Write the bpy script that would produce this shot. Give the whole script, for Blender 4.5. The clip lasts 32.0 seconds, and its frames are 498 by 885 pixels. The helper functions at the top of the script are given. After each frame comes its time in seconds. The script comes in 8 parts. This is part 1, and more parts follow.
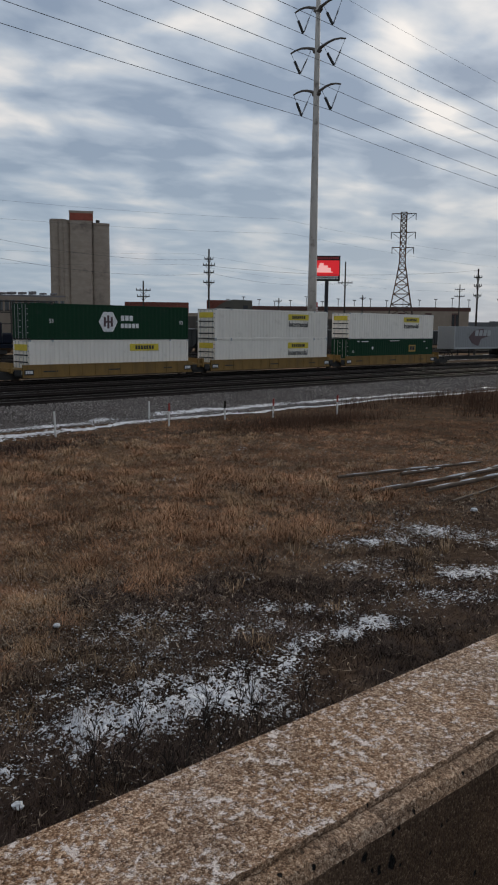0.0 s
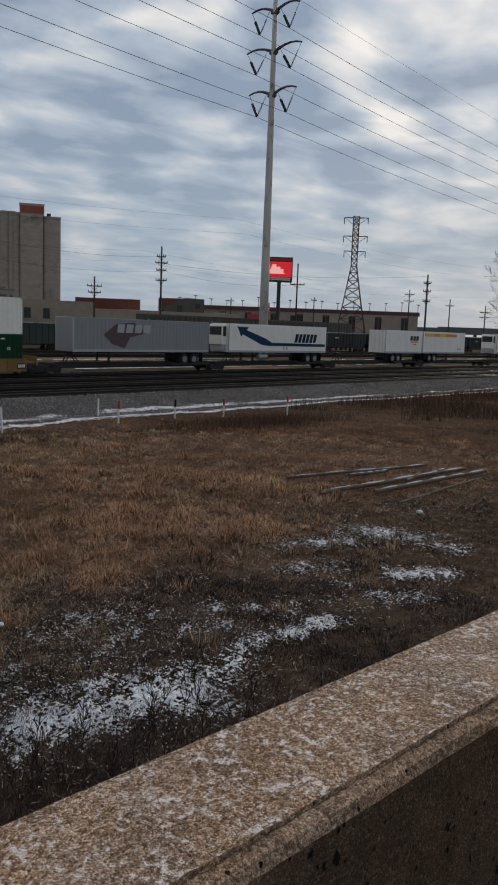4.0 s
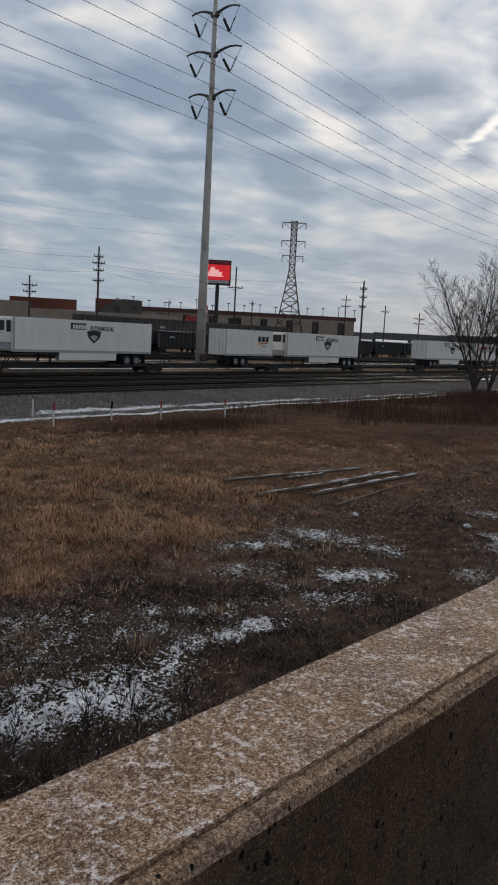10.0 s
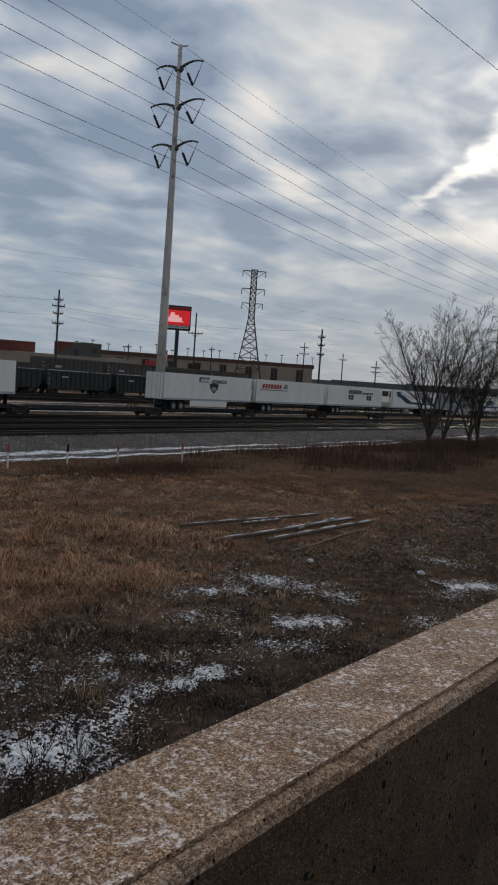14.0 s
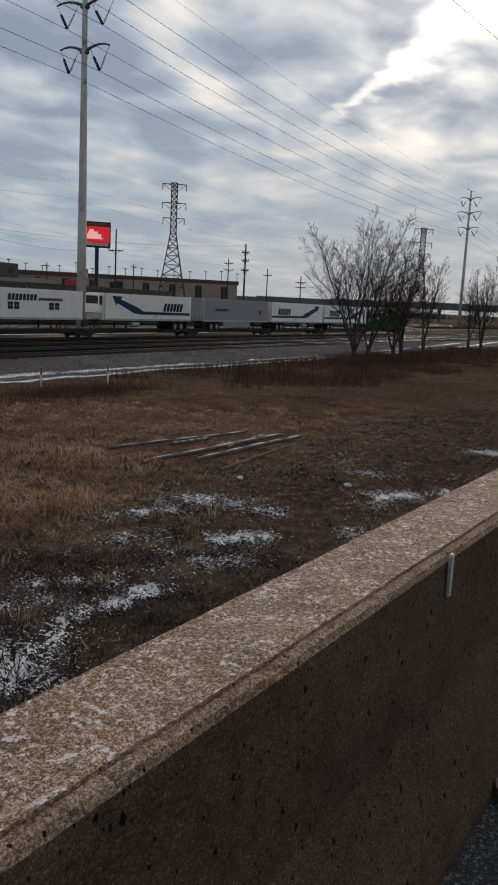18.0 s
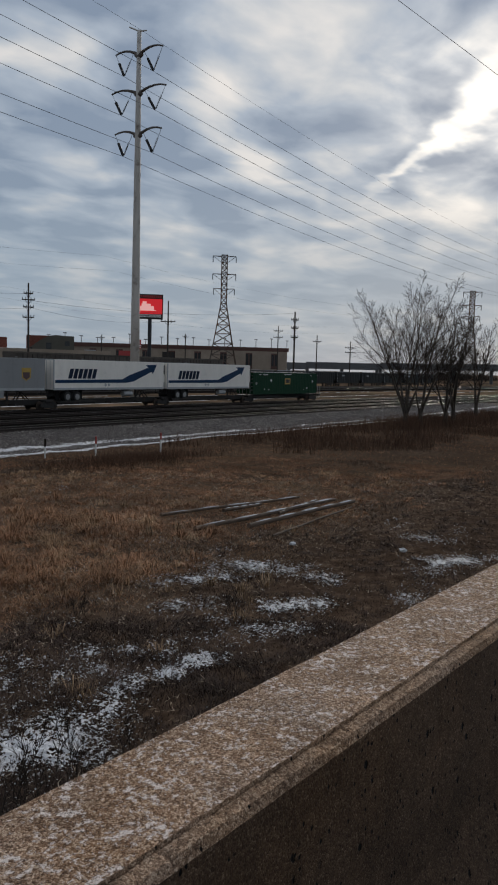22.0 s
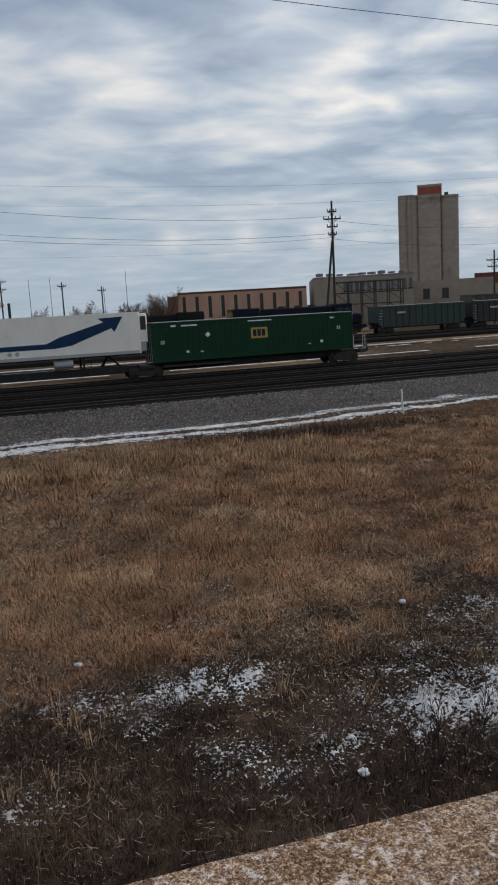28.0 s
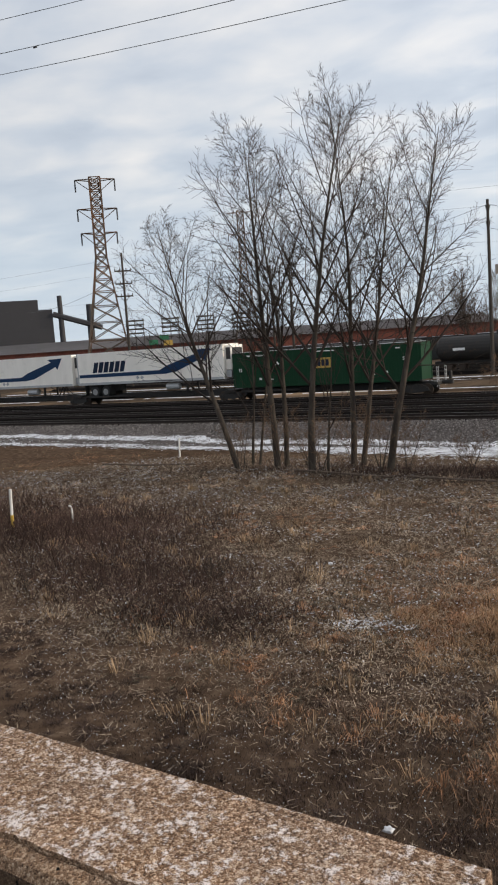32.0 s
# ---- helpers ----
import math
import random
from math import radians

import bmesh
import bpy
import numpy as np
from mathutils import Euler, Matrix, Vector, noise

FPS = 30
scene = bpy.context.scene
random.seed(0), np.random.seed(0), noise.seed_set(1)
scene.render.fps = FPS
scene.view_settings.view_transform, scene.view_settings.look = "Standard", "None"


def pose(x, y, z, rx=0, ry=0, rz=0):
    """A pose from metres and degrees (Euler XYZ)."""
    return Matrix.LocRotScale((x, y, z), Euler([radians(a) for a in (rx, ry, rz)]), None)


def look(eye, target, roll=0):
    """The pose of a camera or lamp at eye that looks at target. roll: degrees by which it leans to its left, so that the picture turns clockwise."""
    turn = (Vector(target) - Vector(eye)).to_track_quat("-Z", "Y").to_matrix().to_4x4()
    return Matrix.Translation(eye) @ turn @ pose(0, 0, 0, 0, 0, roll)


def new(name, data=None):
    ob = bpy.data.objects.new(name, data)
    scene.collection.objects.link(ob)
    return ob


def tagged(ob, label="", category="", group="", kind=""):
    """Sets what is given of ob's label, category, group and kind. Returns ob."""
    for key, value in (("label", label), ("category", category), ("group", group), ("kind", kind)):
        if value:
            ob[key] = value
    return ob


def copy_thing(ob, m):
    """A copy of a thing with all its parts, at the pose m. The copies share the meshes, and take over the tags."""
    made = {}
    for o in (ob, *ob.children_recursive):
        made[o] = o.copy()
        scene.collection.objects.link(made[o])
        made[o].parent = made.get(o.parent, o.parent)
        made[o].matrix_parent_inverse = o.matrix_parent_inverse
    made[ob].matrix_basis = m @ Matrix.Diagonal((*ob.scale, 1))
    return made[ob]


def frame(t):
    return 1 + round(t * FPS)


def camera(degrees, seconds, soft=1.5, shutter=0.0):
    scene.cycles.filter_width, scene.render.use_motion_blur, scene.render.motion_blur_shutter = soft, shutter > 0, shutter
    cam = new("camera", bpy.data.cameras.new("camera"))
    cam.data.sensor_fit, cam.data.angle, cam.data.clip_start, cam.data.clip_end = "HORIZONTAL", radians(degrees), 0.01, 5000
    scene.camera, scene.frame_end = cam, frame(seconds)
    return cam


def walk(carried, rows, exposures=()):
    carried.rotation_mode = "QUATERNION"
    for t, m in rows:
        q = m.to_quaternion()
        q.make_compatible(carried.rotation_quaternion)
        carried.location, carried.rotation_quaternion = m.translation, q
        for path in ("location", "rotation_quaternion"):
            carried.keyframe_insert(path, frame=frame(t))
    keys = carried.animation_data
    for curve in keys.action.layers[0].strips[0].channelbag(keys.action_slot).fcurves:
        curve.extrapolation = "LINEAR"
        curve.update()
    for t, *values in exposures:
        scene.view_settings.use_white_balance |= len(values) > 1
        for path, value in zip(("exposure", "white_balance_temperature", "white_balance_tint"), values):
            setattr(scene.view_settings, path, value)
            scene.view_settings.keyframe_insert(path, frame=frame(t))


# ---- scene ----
# ---- camera and its path: t, x, y, z, tilt, lean, turn ----
PATH = [
    (0.0, 0.000, 0.000, 5.348, 81.84, -0.61, -44.05),
    (0.5, 0.000, 0.006, 5.342, 81.24, -0.12, -44.13),
    (1.0, -0.001, 0.006, 5.338, 81.21, -0.85, -44.99),
    (1.5, -0.004, 0.005, 5.340, 81.96, -1.34, -45.87),
    (2.0, -0.008, 0.003, 5.344, 81.47, -1.63, -45.96),
    (2.5, -0.014, -0.002, 5.349, 81.23, -1.97, -46.11),
    (3.0, -0.019, -0.005, 5.353, 81.28, -2.09, -46.32),
    (3.5, -0.017, -0.005, 5.356, 81.47, -1.97, -47.27),
    (5.5, -0.017, -0.008, 5.358, 82.77, -2.47, -47.20),
    (6.0, -0.015, -0.006, 5.354, 82.21, -3.09, -48.78),
    (6.5, -0.016, -0.008, 5.355, 82.38, -3.01, -49.76),
    (7.0, -0.016, -0.009, 5.354, 83.17, -3.13, -51.00),
    (7.5, -0.016, -0.015, 5.358, 82.21, -2.75, -52.24),
    (8.0, -0.017, -0.013, 5.358, 82.50, -2.63, -51.55),
    (8.5, -0.018, -0.014, 5.356, 82.20, -2.84, -51.70),
    (9.0, -0.018, -0.014, 5.357, 81.96, -3.01, -51.80),
    (9.5, -0.017, -0.015, 5.359, 82.11, -3.08, -51.59),
    (10.0, -0.019, -0.015, 5.360, 82.28, -3.04, -51.81),
    (10.5, -0.011, -0.020, 5.356, 83.36, -1.60, -51.25),
    (11.0, -0.003, -0.023, 5.351, 83.91, -0.17, -51.16),
    (11.5, -0.001, -0.022, 5.346, 84.79, -0.80, -52.14),
    (12.0, 0.010, -0.030, 5.349, 85.04, -0.15, -52.53),
    (12.5, 0.003, -0.035, 5.355, 83.70, -1.11, -54.92),
    (13.0, -0.001, -0.044, 5.359, 83.75, -2.31, -52.25),
    (13.5, -0.002, -0.055, 5.361, 86.38, -3.86, -54.74),
    (15.5, 0.002, -0.071, 5.380, 80.36, -3.58, -56.77),
    (16.0, 0.011, -0.075, 5.371, 79.97, -1.99, -58.90),
    (16.5, 0.004, -0.078, 5.379, 80.96, -3.41, -60.24),
    (17.0, 0.001, -0.081, 5.382, 80.37, -3.23, -59.66),
    (17.5, -0.004, -0.091, 5.386, 80.02, -2.91, -59.67),
    (18.0, -0.007, -0.092, 5.385, 80.19, -2.85, -60.00),
    (18.5, -0.010, -0.087, 5.384, 79.63, -2.90, -60.69),
    (19.0, -0.007, -0.098, 5.382, 80.35, -2.86, -60.61),
    (19.5, -0.006, -0.101, 5.389, 81.38, -2.64, -60.07),
    (20.0, -0.009, -0.098, 5.391, 81.52, -2.87, -59.56),
    (20.5, -0.002, -0.094, 5.389, 81.50, -2.99, -59.37),
    (21.0, 0.003, -0.101, 5.388, 83.92, -2.05, -58.10),
    (21.5, -0.004, -0.097, 5.384, 84.91, -1.71, -57.49),
    (22.0, -0.009, -0.089, 5.387, 84.71, -1.54, -56.45),
    (22.5, -0.004, -0.095, 5.384, 85.77, -1.98, -55.09),
    (23.0, -0.000, -0.091, 5.378, 85.20, -1.26, -54.98),
    (23.5, 0.002, -0.088, 5.379, 84.99, -1.15, -54.71),
    (24.0, 0.002, -0.084, 5.379, 84.56, -0.69, -52.76),
    (24.5, 0.005, -0.074, 5.381, 84.37, -0.06, -49.21),
    (26.5, 0.063, -0.053, 5.353, 84.19, 0.78, -36.76),
    (27.0, 0.074, -0.032, 5.342, 83.82, 0.25, -31.35),
    (27.5, 0.065, -0.007, 5.349, 81.96, 2.71, -25.76),
    (28.0, 0.066, 0.016, 5.371, 80.70, 3.14, -19.93),
    (28.5, 0.049, 0.025, 5.372, 80.32, 2.98, -13.77),
    (28.6, 0.049, 0.018, 5.365, 79.90, 4.92, -6.68),
    (29.0, 0.013, 0.037, 5.356, 80.01, 4.48, -6.40),
    (29.5, -0.012, 0.040, 5.345, 80.67, 3.32, -0.57),
    (30.0, -0.025, 0.030, 5.335, 80.89, 4.88, 5.41),
    (30.5, -0.026, 0.008, 5.342, 82.15, 4.35, 13.00),
    (31.0, -0.021, -0.018, 5.360, 82.70, 4.13, 18.75),
    (31.5, -0.023, -0.033, 5.373, 82.13, 4.03, 25.15),
    (32.0, -0.027, -0.032, 5.374, 83.18, 3.97, 29.92),
]
cam = camera(34.36, 32.0, soft=2.0)
EXPOSURE = [(0.0, 0.18, 7100, 12), (9.0, 0.1, 7050, 12), (11.0, 0.1, 7050, 12), (13.0, -0.1, 6900, 11), (16.0, 0.1, 7150, 12), (21.0, 0.05, 7100, 12), (23.0, -0.1, 6950, 11), (24.0, -0.03, 7000, 11), (27.0, 0.02, 6900, 10), (28.0, 0.38, 7200, 12), (29.0, 0.75, 7450, 14), (30.0, 0.78, 7550, 14), (31.0, 0.82, 7600, 14), (32.0, 0.93, 7650, 14)]
walk(cam, [(t, pose(x, y, z, rx, ry, rz)) for t, x, y, z, rx, ry, rz in PATH], EXPOSURE)

# ---- plan: x along the tracks, y away from the bridge, field at z = 0 ----
EYE = 5.348         # the eye above the field
RAIL = 0.9          # top of rail above the field
YARD = 0.72         # the yard's ground
Y_NEAR = 42.98      # the nearest rail
Y_TRAIN = 58.9      # centre line of the train's track
BEND, BEND_X = -0.00034, 50.0
PAR_Z = EYE - 0.75  # top of the parapet
PAR_A, PAR_B = 1.039, -0.0542


def bend(x):
    """How far the tracks have swung away at x."""
    return BEND * max(x - BEND_X, 0.0) ** 2


# ---- world and sun ----
SUN_TURN, SUN_UP = -71.0, 17.0   # degrees from +y, towards +x is negative


PUFFS = [(-20.0, 5.1), (-14.9, 5.1), (-35.3, 5.3), (-36.6, 5.0), (-25.1, 4.6)]   # turn and height of small clouds, degrees


def build_world():
    w = bpy.data.worlds.new("overcast")
    scene.world = w
    w.use_nodes = True
    nt = w.node_tree
    nt.nodes.clear()
    N, L = nt.nodes.new, nt.links.new

    def math_node(op, a, b=None, c=None, clamp=False):
        n = N("ShaderNodeMath")
        n.operation, n.use_clamp = op, clamp
        for i, v in enumerate((a, b, c)):
            if v is None:
                continue
            if isinstance(v, (int, float)):
                n.inputs[i].default_value = v
            else:
                L(v, n.inputs[i])
        return n.outputs[0]

    def ramp(fac, stops):
        n = N("ShaderNodeValToRGB")
        el = n.color_ramp.elements
        while len(el) < len(stops):
            el.new(0.5)
        for e, (p, c) in zip(el, stops):
            e.position, e.color = p, (*c, 1)
        L(fac, n.inputs[0])
        return n.outputs[0]

    def mix(fac, a, b, mode="MIX"):
        n = N("ShaderNodeMix")
        n.data_type, n.blend_type = "RGBA", mode
        if isinstance(fac, (int, float)):
            n.inputs[0].default_value = fac
        else:
            L(fac, n.inputs[0])
        for i, v in ((6, a), (7, b)):
            if isinstance(v, tuple):
                n.inputs[i].default_value = (*v, 1)
            else:
                L(v, n.inputs[i])
        return n.outputs[2]

    sky = N("ShaderNodeTexSky")
    sky.sky_type, sky.sun_disc = "NISHITA", False
    sky.sun_elevation, sky.sun_rotation = radians(SUN_UP), radians(-SUN_TURN)
    tc = N("ShaderNodeTexCoord")
    sep = N("ShaderNodeSeparateXYZ")
    L(tc.outputs["Generated"], sep.inputs[0])
    up = math_node("MAXIMUM", sep.outputs[2], 0.0)
    # a layer of cloud seen from below: the direction laid out on a flat sheet
    depth = math_node("ADD", up, 0.12)
    u = math_node("DIVIDE", sep.outputs[0], depth)
    v = math_node("DIVIDE", sep.outputs[1], depth)
    comb = N("ShaderNodeCombineXYZ")
    L(u, comb.inputs[0])
    L(v, comb.inputs[1])
    turn = N("ShaderNodeMapping")
    turn.inputs["Rotation"].default_value = (0, 0, radians(38))
    turn.inputs["Scale"].default_value = (1.0, 1.3, 1.0)
    turn.inputs["Location"].default_value = (2.3, 0.7, 0)
    L(comb.outputs[0], turn.inputs[0])

    def noise_node(scale, detail, rough, distortion=0.0, w=0.0):
        n = N("ShaderNodeTexNoise")
        n.noise_dimensions = "4D"
        n.inputs["W"].default_value = w
        n.inputs["Scale"].default_value = scale
        n.inputs["Detail"].default_value = detail
        n.inputs["Roughness"].default_value = rough
        n.inputs["Distortion"].default_value = distortion
        L(turn.outputs[0], n.inputs["Vector"])
        return n.outputs[0]

    big = noise_node(1.25, 4.0, 0.45, 0.2, 1.0)
    fine = noise_node(3.3, 5.0, 0.46, 0.35, 4.0)
    dens = math_node("ADD", math_node("MULTIPLY", big, 0.48), math_node("MULTIPLY", fine, 0.52))
    # the layer is thinnest before the hidden sun, and thin in a few rifts near it
    e, a = radians(SUN_UP), radians(SUN_TURN)

    def towards(turn_, up_):
        n = N("ShaderNodeVectorMath")
        n.operation = "DOT_PRODUCT"
        L(tc.outputs["Generated"], n.inputs[0])
        u_, t_ = radians(up_), radians(turn_)
        n.inputs[1].default_value = (-math.sin(t_) * math.cos(u_), math.cos(t_) * math.cos(u_), math.sin(u_))
        return n.outputs["Value"]

    sun_dot = towards(SUN_TURN, SUN_UP)
    # away from the sun the layer is thicker and more even
    even = N("ShaderNodeMapRange")
    for k, v in (("From Min", 0.1), ("From Max", 0.85), ("To Min", 0.34), ("To Max", 1.08)):
        even.inputs[k].default_value = v
    L(sun_dot, even.inputs["Value"])
    dens = math_node("ADD", 0.475, math_node("MULTIPLY", math_node("SUBTRACT", dens, 0.475), even.outputs[0]))
    near = math_node("MAXIMUM", sun_dot, 0.0)
    for turn_, up_, power, amount in ((-73.0, 18.4, 3000.0, 0.05), (-54.0, 17.5, 900.0, 0.08), (-56.0, 12.8, 1500.0, 0.07), (-57.5, 21.5, 260.0, 0.085)):
        rift = math_node("POWER", math_node("MAXIMUM", towards(turn_, up_), 0.0), power)
        dens = math_node("SUBTRACT", dens, math_node("MULTIPLY", rift, amount))
    # one long rift, broad by the sun and drawn out to a thin end below it
    def aim(turn_, up_):
        u_, t_ = radians(up_), radians(turn_)
        return Vector((-math.sin(t_) * math.cos(u_), math.cos(t_) * math.cos(u_), math.sin(u_)))

    head, tail = aim(-74.5, 19.0), aim(-64.8, 12.2)
    across = head.cross(tail).normalized()
    along = (head - tail).normalized()

    def dot_with(vec):
        n = N("ShaderNodeVectorMath")
        n.operation = "DOT_PRODUCT"
        L(tc.outputs["Generated"], n.inputs[0])
        n.inputs[1].default_value = vec
        return n.outputs["Value"]

    def ranged(value, f0, f1, t0, t1):
        n = N("ShaderNodeMapRange")
        n.interpolation_type = "SMOOTHSTEP"
        for k, v in (("From Min", f0), ("From Max", f1), ("To Min", t0), ("To Max", t1)):
            n.inputs[k].default_value = v
        L(value, n.inputs["Value"])
        return n.outputs[0]

    a0, a1 = along.dot(tail), along.dot(head)
    run = dot_with(along)
    breadth = ranged(run, a0, a1, 0.008, 0.048)
    wave = math_node("MULTIPLY", math_node("SUBTRACT", noise_node(5.0, 3.0, 0.5, 0.0, 9.0), 0.5), 0.05)
    off = math_node("DIVIDE", math_node("ABSOLUTE", math_node("ADD", dot_with(across), wave)), breadth)
    streak = math_node("MULTIPLY", ranged(off, 0.1, 1.0, 1.0, 0.0), math_node("MULTIPLY", ranged(run, a0 - 0.03, a0 + 0.05, 0.0, 1.0), ranged(run, a1, a1 + 0.07, 1.0, 0.0)))
    dens = math_node("SUBTRACT", dens, math_node("MULTIPLY", math_node("MULTIPLY", streak, math_node("GREATER_THAN", sun_dot, 0.5)), 0.17))
    cloud = ramp(dens, [(0.365, (0.99, 1.0, 1.02)), (0.44, (0.68, 0.755, 0.85)), (0.50, (0.47, 0.58, 0.735)), (0.59, (0.27, 0.37, 0.53))])
    wide = math_node("POWER", near, 7.0)
    tight = math_node("POWER", near, 300.0)
    thin = math_node("SUBTRACT", 1.0, math_node("MULTIPLY", math_node("SUBTRACT", dens, 0.34), 4.0), clamp=True)
    glow = math_node("MULTIPLY", math_node("ADD", math_node("MULTIPLY", wide, 0.02), math_node("MULTIPLY", tight, 1.5)), math_node("ADD", math_node("MULTIPLY", math_node("POWER", thin, 1.6), 0.95), 0.05))
    lit = mix(glow, cloud, (1.28, 1.17, 0.98), "ADD")
    # the half of the sky towards the sun is the brighter one
    side = math_node("ADD", 0.855, math_node("MULTIPLY", sun_dot, 0.235))
    grey = N("ShaderNodeCombineColor")
    for i in range(3):
        L(side, grey.inputs[i])
    lit = mix(1.0, lit, grey.outputs[0], "MULTIPLY")
    # far off the layer thins into pale blue haze
    haze = ramp(up, [(0.0, (1, 1, 1)), (0.11, (0.75, 0.75, 0.75)), (0.22, (0.2, 0.2, 0.2)), (0.36, (0, 0, 0))])
    hz = N("ShaderNodeSeparateColor")
    L(haze, hz.inputs[0])
    full = mix(math_node("MULTIPLY", hz.outputs[0], 0.88), lit, (0.365, 0.487, 0.632))
    # small pale heaps of cloud low over the horizon
    puffs = None
    lumps = noise_node(9.0, 4.0, 0.6, 0.0, 7.0)
    for turn_, up_ in PUFFS:
        q = math_node("POWER", math_node("MAXIMUM", towards(turn_, up_), 0.0), 9000.0)
        puffs = q if puffs is None else math_node("ADD", puffs, q)
    full = mix(math_node("MULTIPLY", math_node("MULTIPLY", puffs, lumps), 1.5, clamp=True), full, (0.66, 0.72, 0.81))
    # the clear sky's own light adds a little to the layer
    total = mix(0.004, full, sky.outputs[0], "ADD")
    bg = N("ShaderNodeBackground")
    bg.inputs["Strength"].default_value = 0.72
    L(total, bg.inputs[0])
    out = N("ShaderNodeOutputWorld")
    L(bg.outputs[0], out.inputs[0])
    lamp = bpy.data.lights.new("sun", "SUN")
    lamp.energy, lamp.angle, lamp.color = 1.4, radians(14), (1.0, 0.93, 0.83)
    sun = new("sun", lamp)
    d = Vector((-math.sin(a) * math.cos(e), math.cos(a) * math.cos(e), math.sin(e)))
    sun.matrix_world = look(d * 50, (0, 0, 0))


build_world()


# ---- materials ----
def material(name, stops, rough=0.8, metal=0.0, scale=3.0, detail=6.0, bump=0.2, bump_scale=None, stretch=(1, 1, 1), rand=0.0, big=0.0, big_scale=0.12,
             stain=None, stain_scale=0.8, stain_cut=(0.55, 0.72), stain_fine=(5.0, 0.6), island=0.0, spec=0.5, coords="Object"):
    """A procedural surface: colours by fine noise, a broad drift of tone, stains, relief, and a tone of its own for each piece."""
    m = bpy.data.materials.new(name)
    m.use_nodes = True
    nt = m.node_tree
    N, L = nt.nodes.new, nt.links.new
    bsdf = nt.nodes["Principled BSDF"]
    tc = N("ShaderNodeTexCoord")
    mp = N("ShaderNodeMapping")
    mp.inputs["Scale"].default_value = stretch
    L(tc.outputs[coords], mp.inputs[0])

    def noise_node(s, d, src=mp.outputs[0], rough_=0.6):
        n = N("ShaderNodeTexNoise")
        n.inputs["Scale"].default_value, n.inputs["Detail"].default_value, n.inputs["Roughness"].default_value = s, d, rough_
        L(src, n.inputs["Vector"])
        return n.outputs[0]

    def ramp(fac, st):
        n = N("ShaderNodeValToRGB")
        el = n.color_ramp.elements
        while len(el) < len(st):
            el.new(0.5)
        for e, (p, c) in zip(el, st):
            e.position, e.color = p, (*c, 1)
        L(fac, n.inputs[0])
        return n.outputs[0]

    fine = noise_node(scale, detail)
    if isinstance(stops[0], (int, float)):
        c = stops
        stops = [(0.3, tuple(v * 0.82 for v in c)), (0.7, tuple(min(v * 1.12, 1) for v in c))]
    col = ramp(fine, stops)
    if stain:
        sn = noise_node(stain_scale, stain_fine[0], tc.outputs[coords], stain_fine[1])
        mr = N("ShaderNodeMapRange")
        mr.inputs["From Min"].default_value, mr.inputs["From Max"].default_value = stain_cut
        L(sn, mr.inputs["Value"])
        mx = N("ShaderNodeMix")
        mx.data_type = "RGBA"
        L(mr.outputs[0], mx.inputs[0])
        L(col, mx.inputs[6])
        mx.inputs[7].default_value = (*stain, 1)
        col = mx.outputs[2]
    tone = None

    def add_tone(src, amount):
        nonlocal tone
        mr = N("ShaderNodeMapRange")
        mr.inputs["To Min"].default_value, mr.inputs["To Max"].default_value = 1 - amount, 1 + amount
        L(src, mr.inputs["Value"])
        if tone is None:
            tone = mr.outputs[0]
        else:
            mu = N("ShaderNodeMath")
            mu.operation = "MULTIPLY"
            L(tone, mu.inputs[0])
            L(mr.outputs[0], mu.inputs[1])
            tone = mu.outputs[0]

    if big:
        n = N("ShaderNodeMapRange")
        n.inputs["From Min"].default_value, n.inputs["From Max"].default_value = 0.3, 0.7
        L(noise_node(big_scale, 3.0, tc.outputs[coords]), n.inputs["Value"])
        add_tone(n.outputs[0], big)
    if rand:
        add_tone(N("ShaderNodeObjectInfo").outputs["Random"], rand)
    if island:
        add_tone(N("ShaderNodeNewGeometry").outputs["Random Per Island"], island)
    if tone is not None:
        hs = N("ShaderNodeHueSaturation")
        L(tone, hs.inputs["Value"])
        L(col, hs.inputs["Color"])
        col = hs.outputs[0]
    L(col, bsdf.inputs["Base Color"])
    rr = N("ShaderNodeMapRange")
    rr.inputs["To Min"].default_value, rr.inputs["To Max"].default_value = max(rough - 0.12, 0.02), min(rough + 0.12, 1)
    L(fine, rr.inputs["Value"])
    L(rr.outputs[0], bsdf.inputs["Roughness"])
    bsdf.inputs["Metallic"].default_value = metal
    bsdf.inputs["Specular IOR Level"].default_value = spec
    if bump:
        bp = N("ShaderNodeBump")
        bp.inputs["Strength"].default_value = bump
        bp.inputs["Distance"].default_value = 0.02
        L(noise_node(bump_scale or scale * 3, 4.0), bp.inputs["Height"])
        L(bp.outputs[0], bsdf.inputs["Normal"])
    return m


def glowing(name, color, strength):
    m = bpy.data.materials.new(name)
    m.use_nodes = True
    b = m.node_tree.nodes["Principled BSDF"]
    b.inputs["Base Color"].default_value = (*color, 1)
    b.inputs["Emission Color"].default_value = (*color, 1)
    b.inputs["Emission Strength"].default_value = strength
    return m


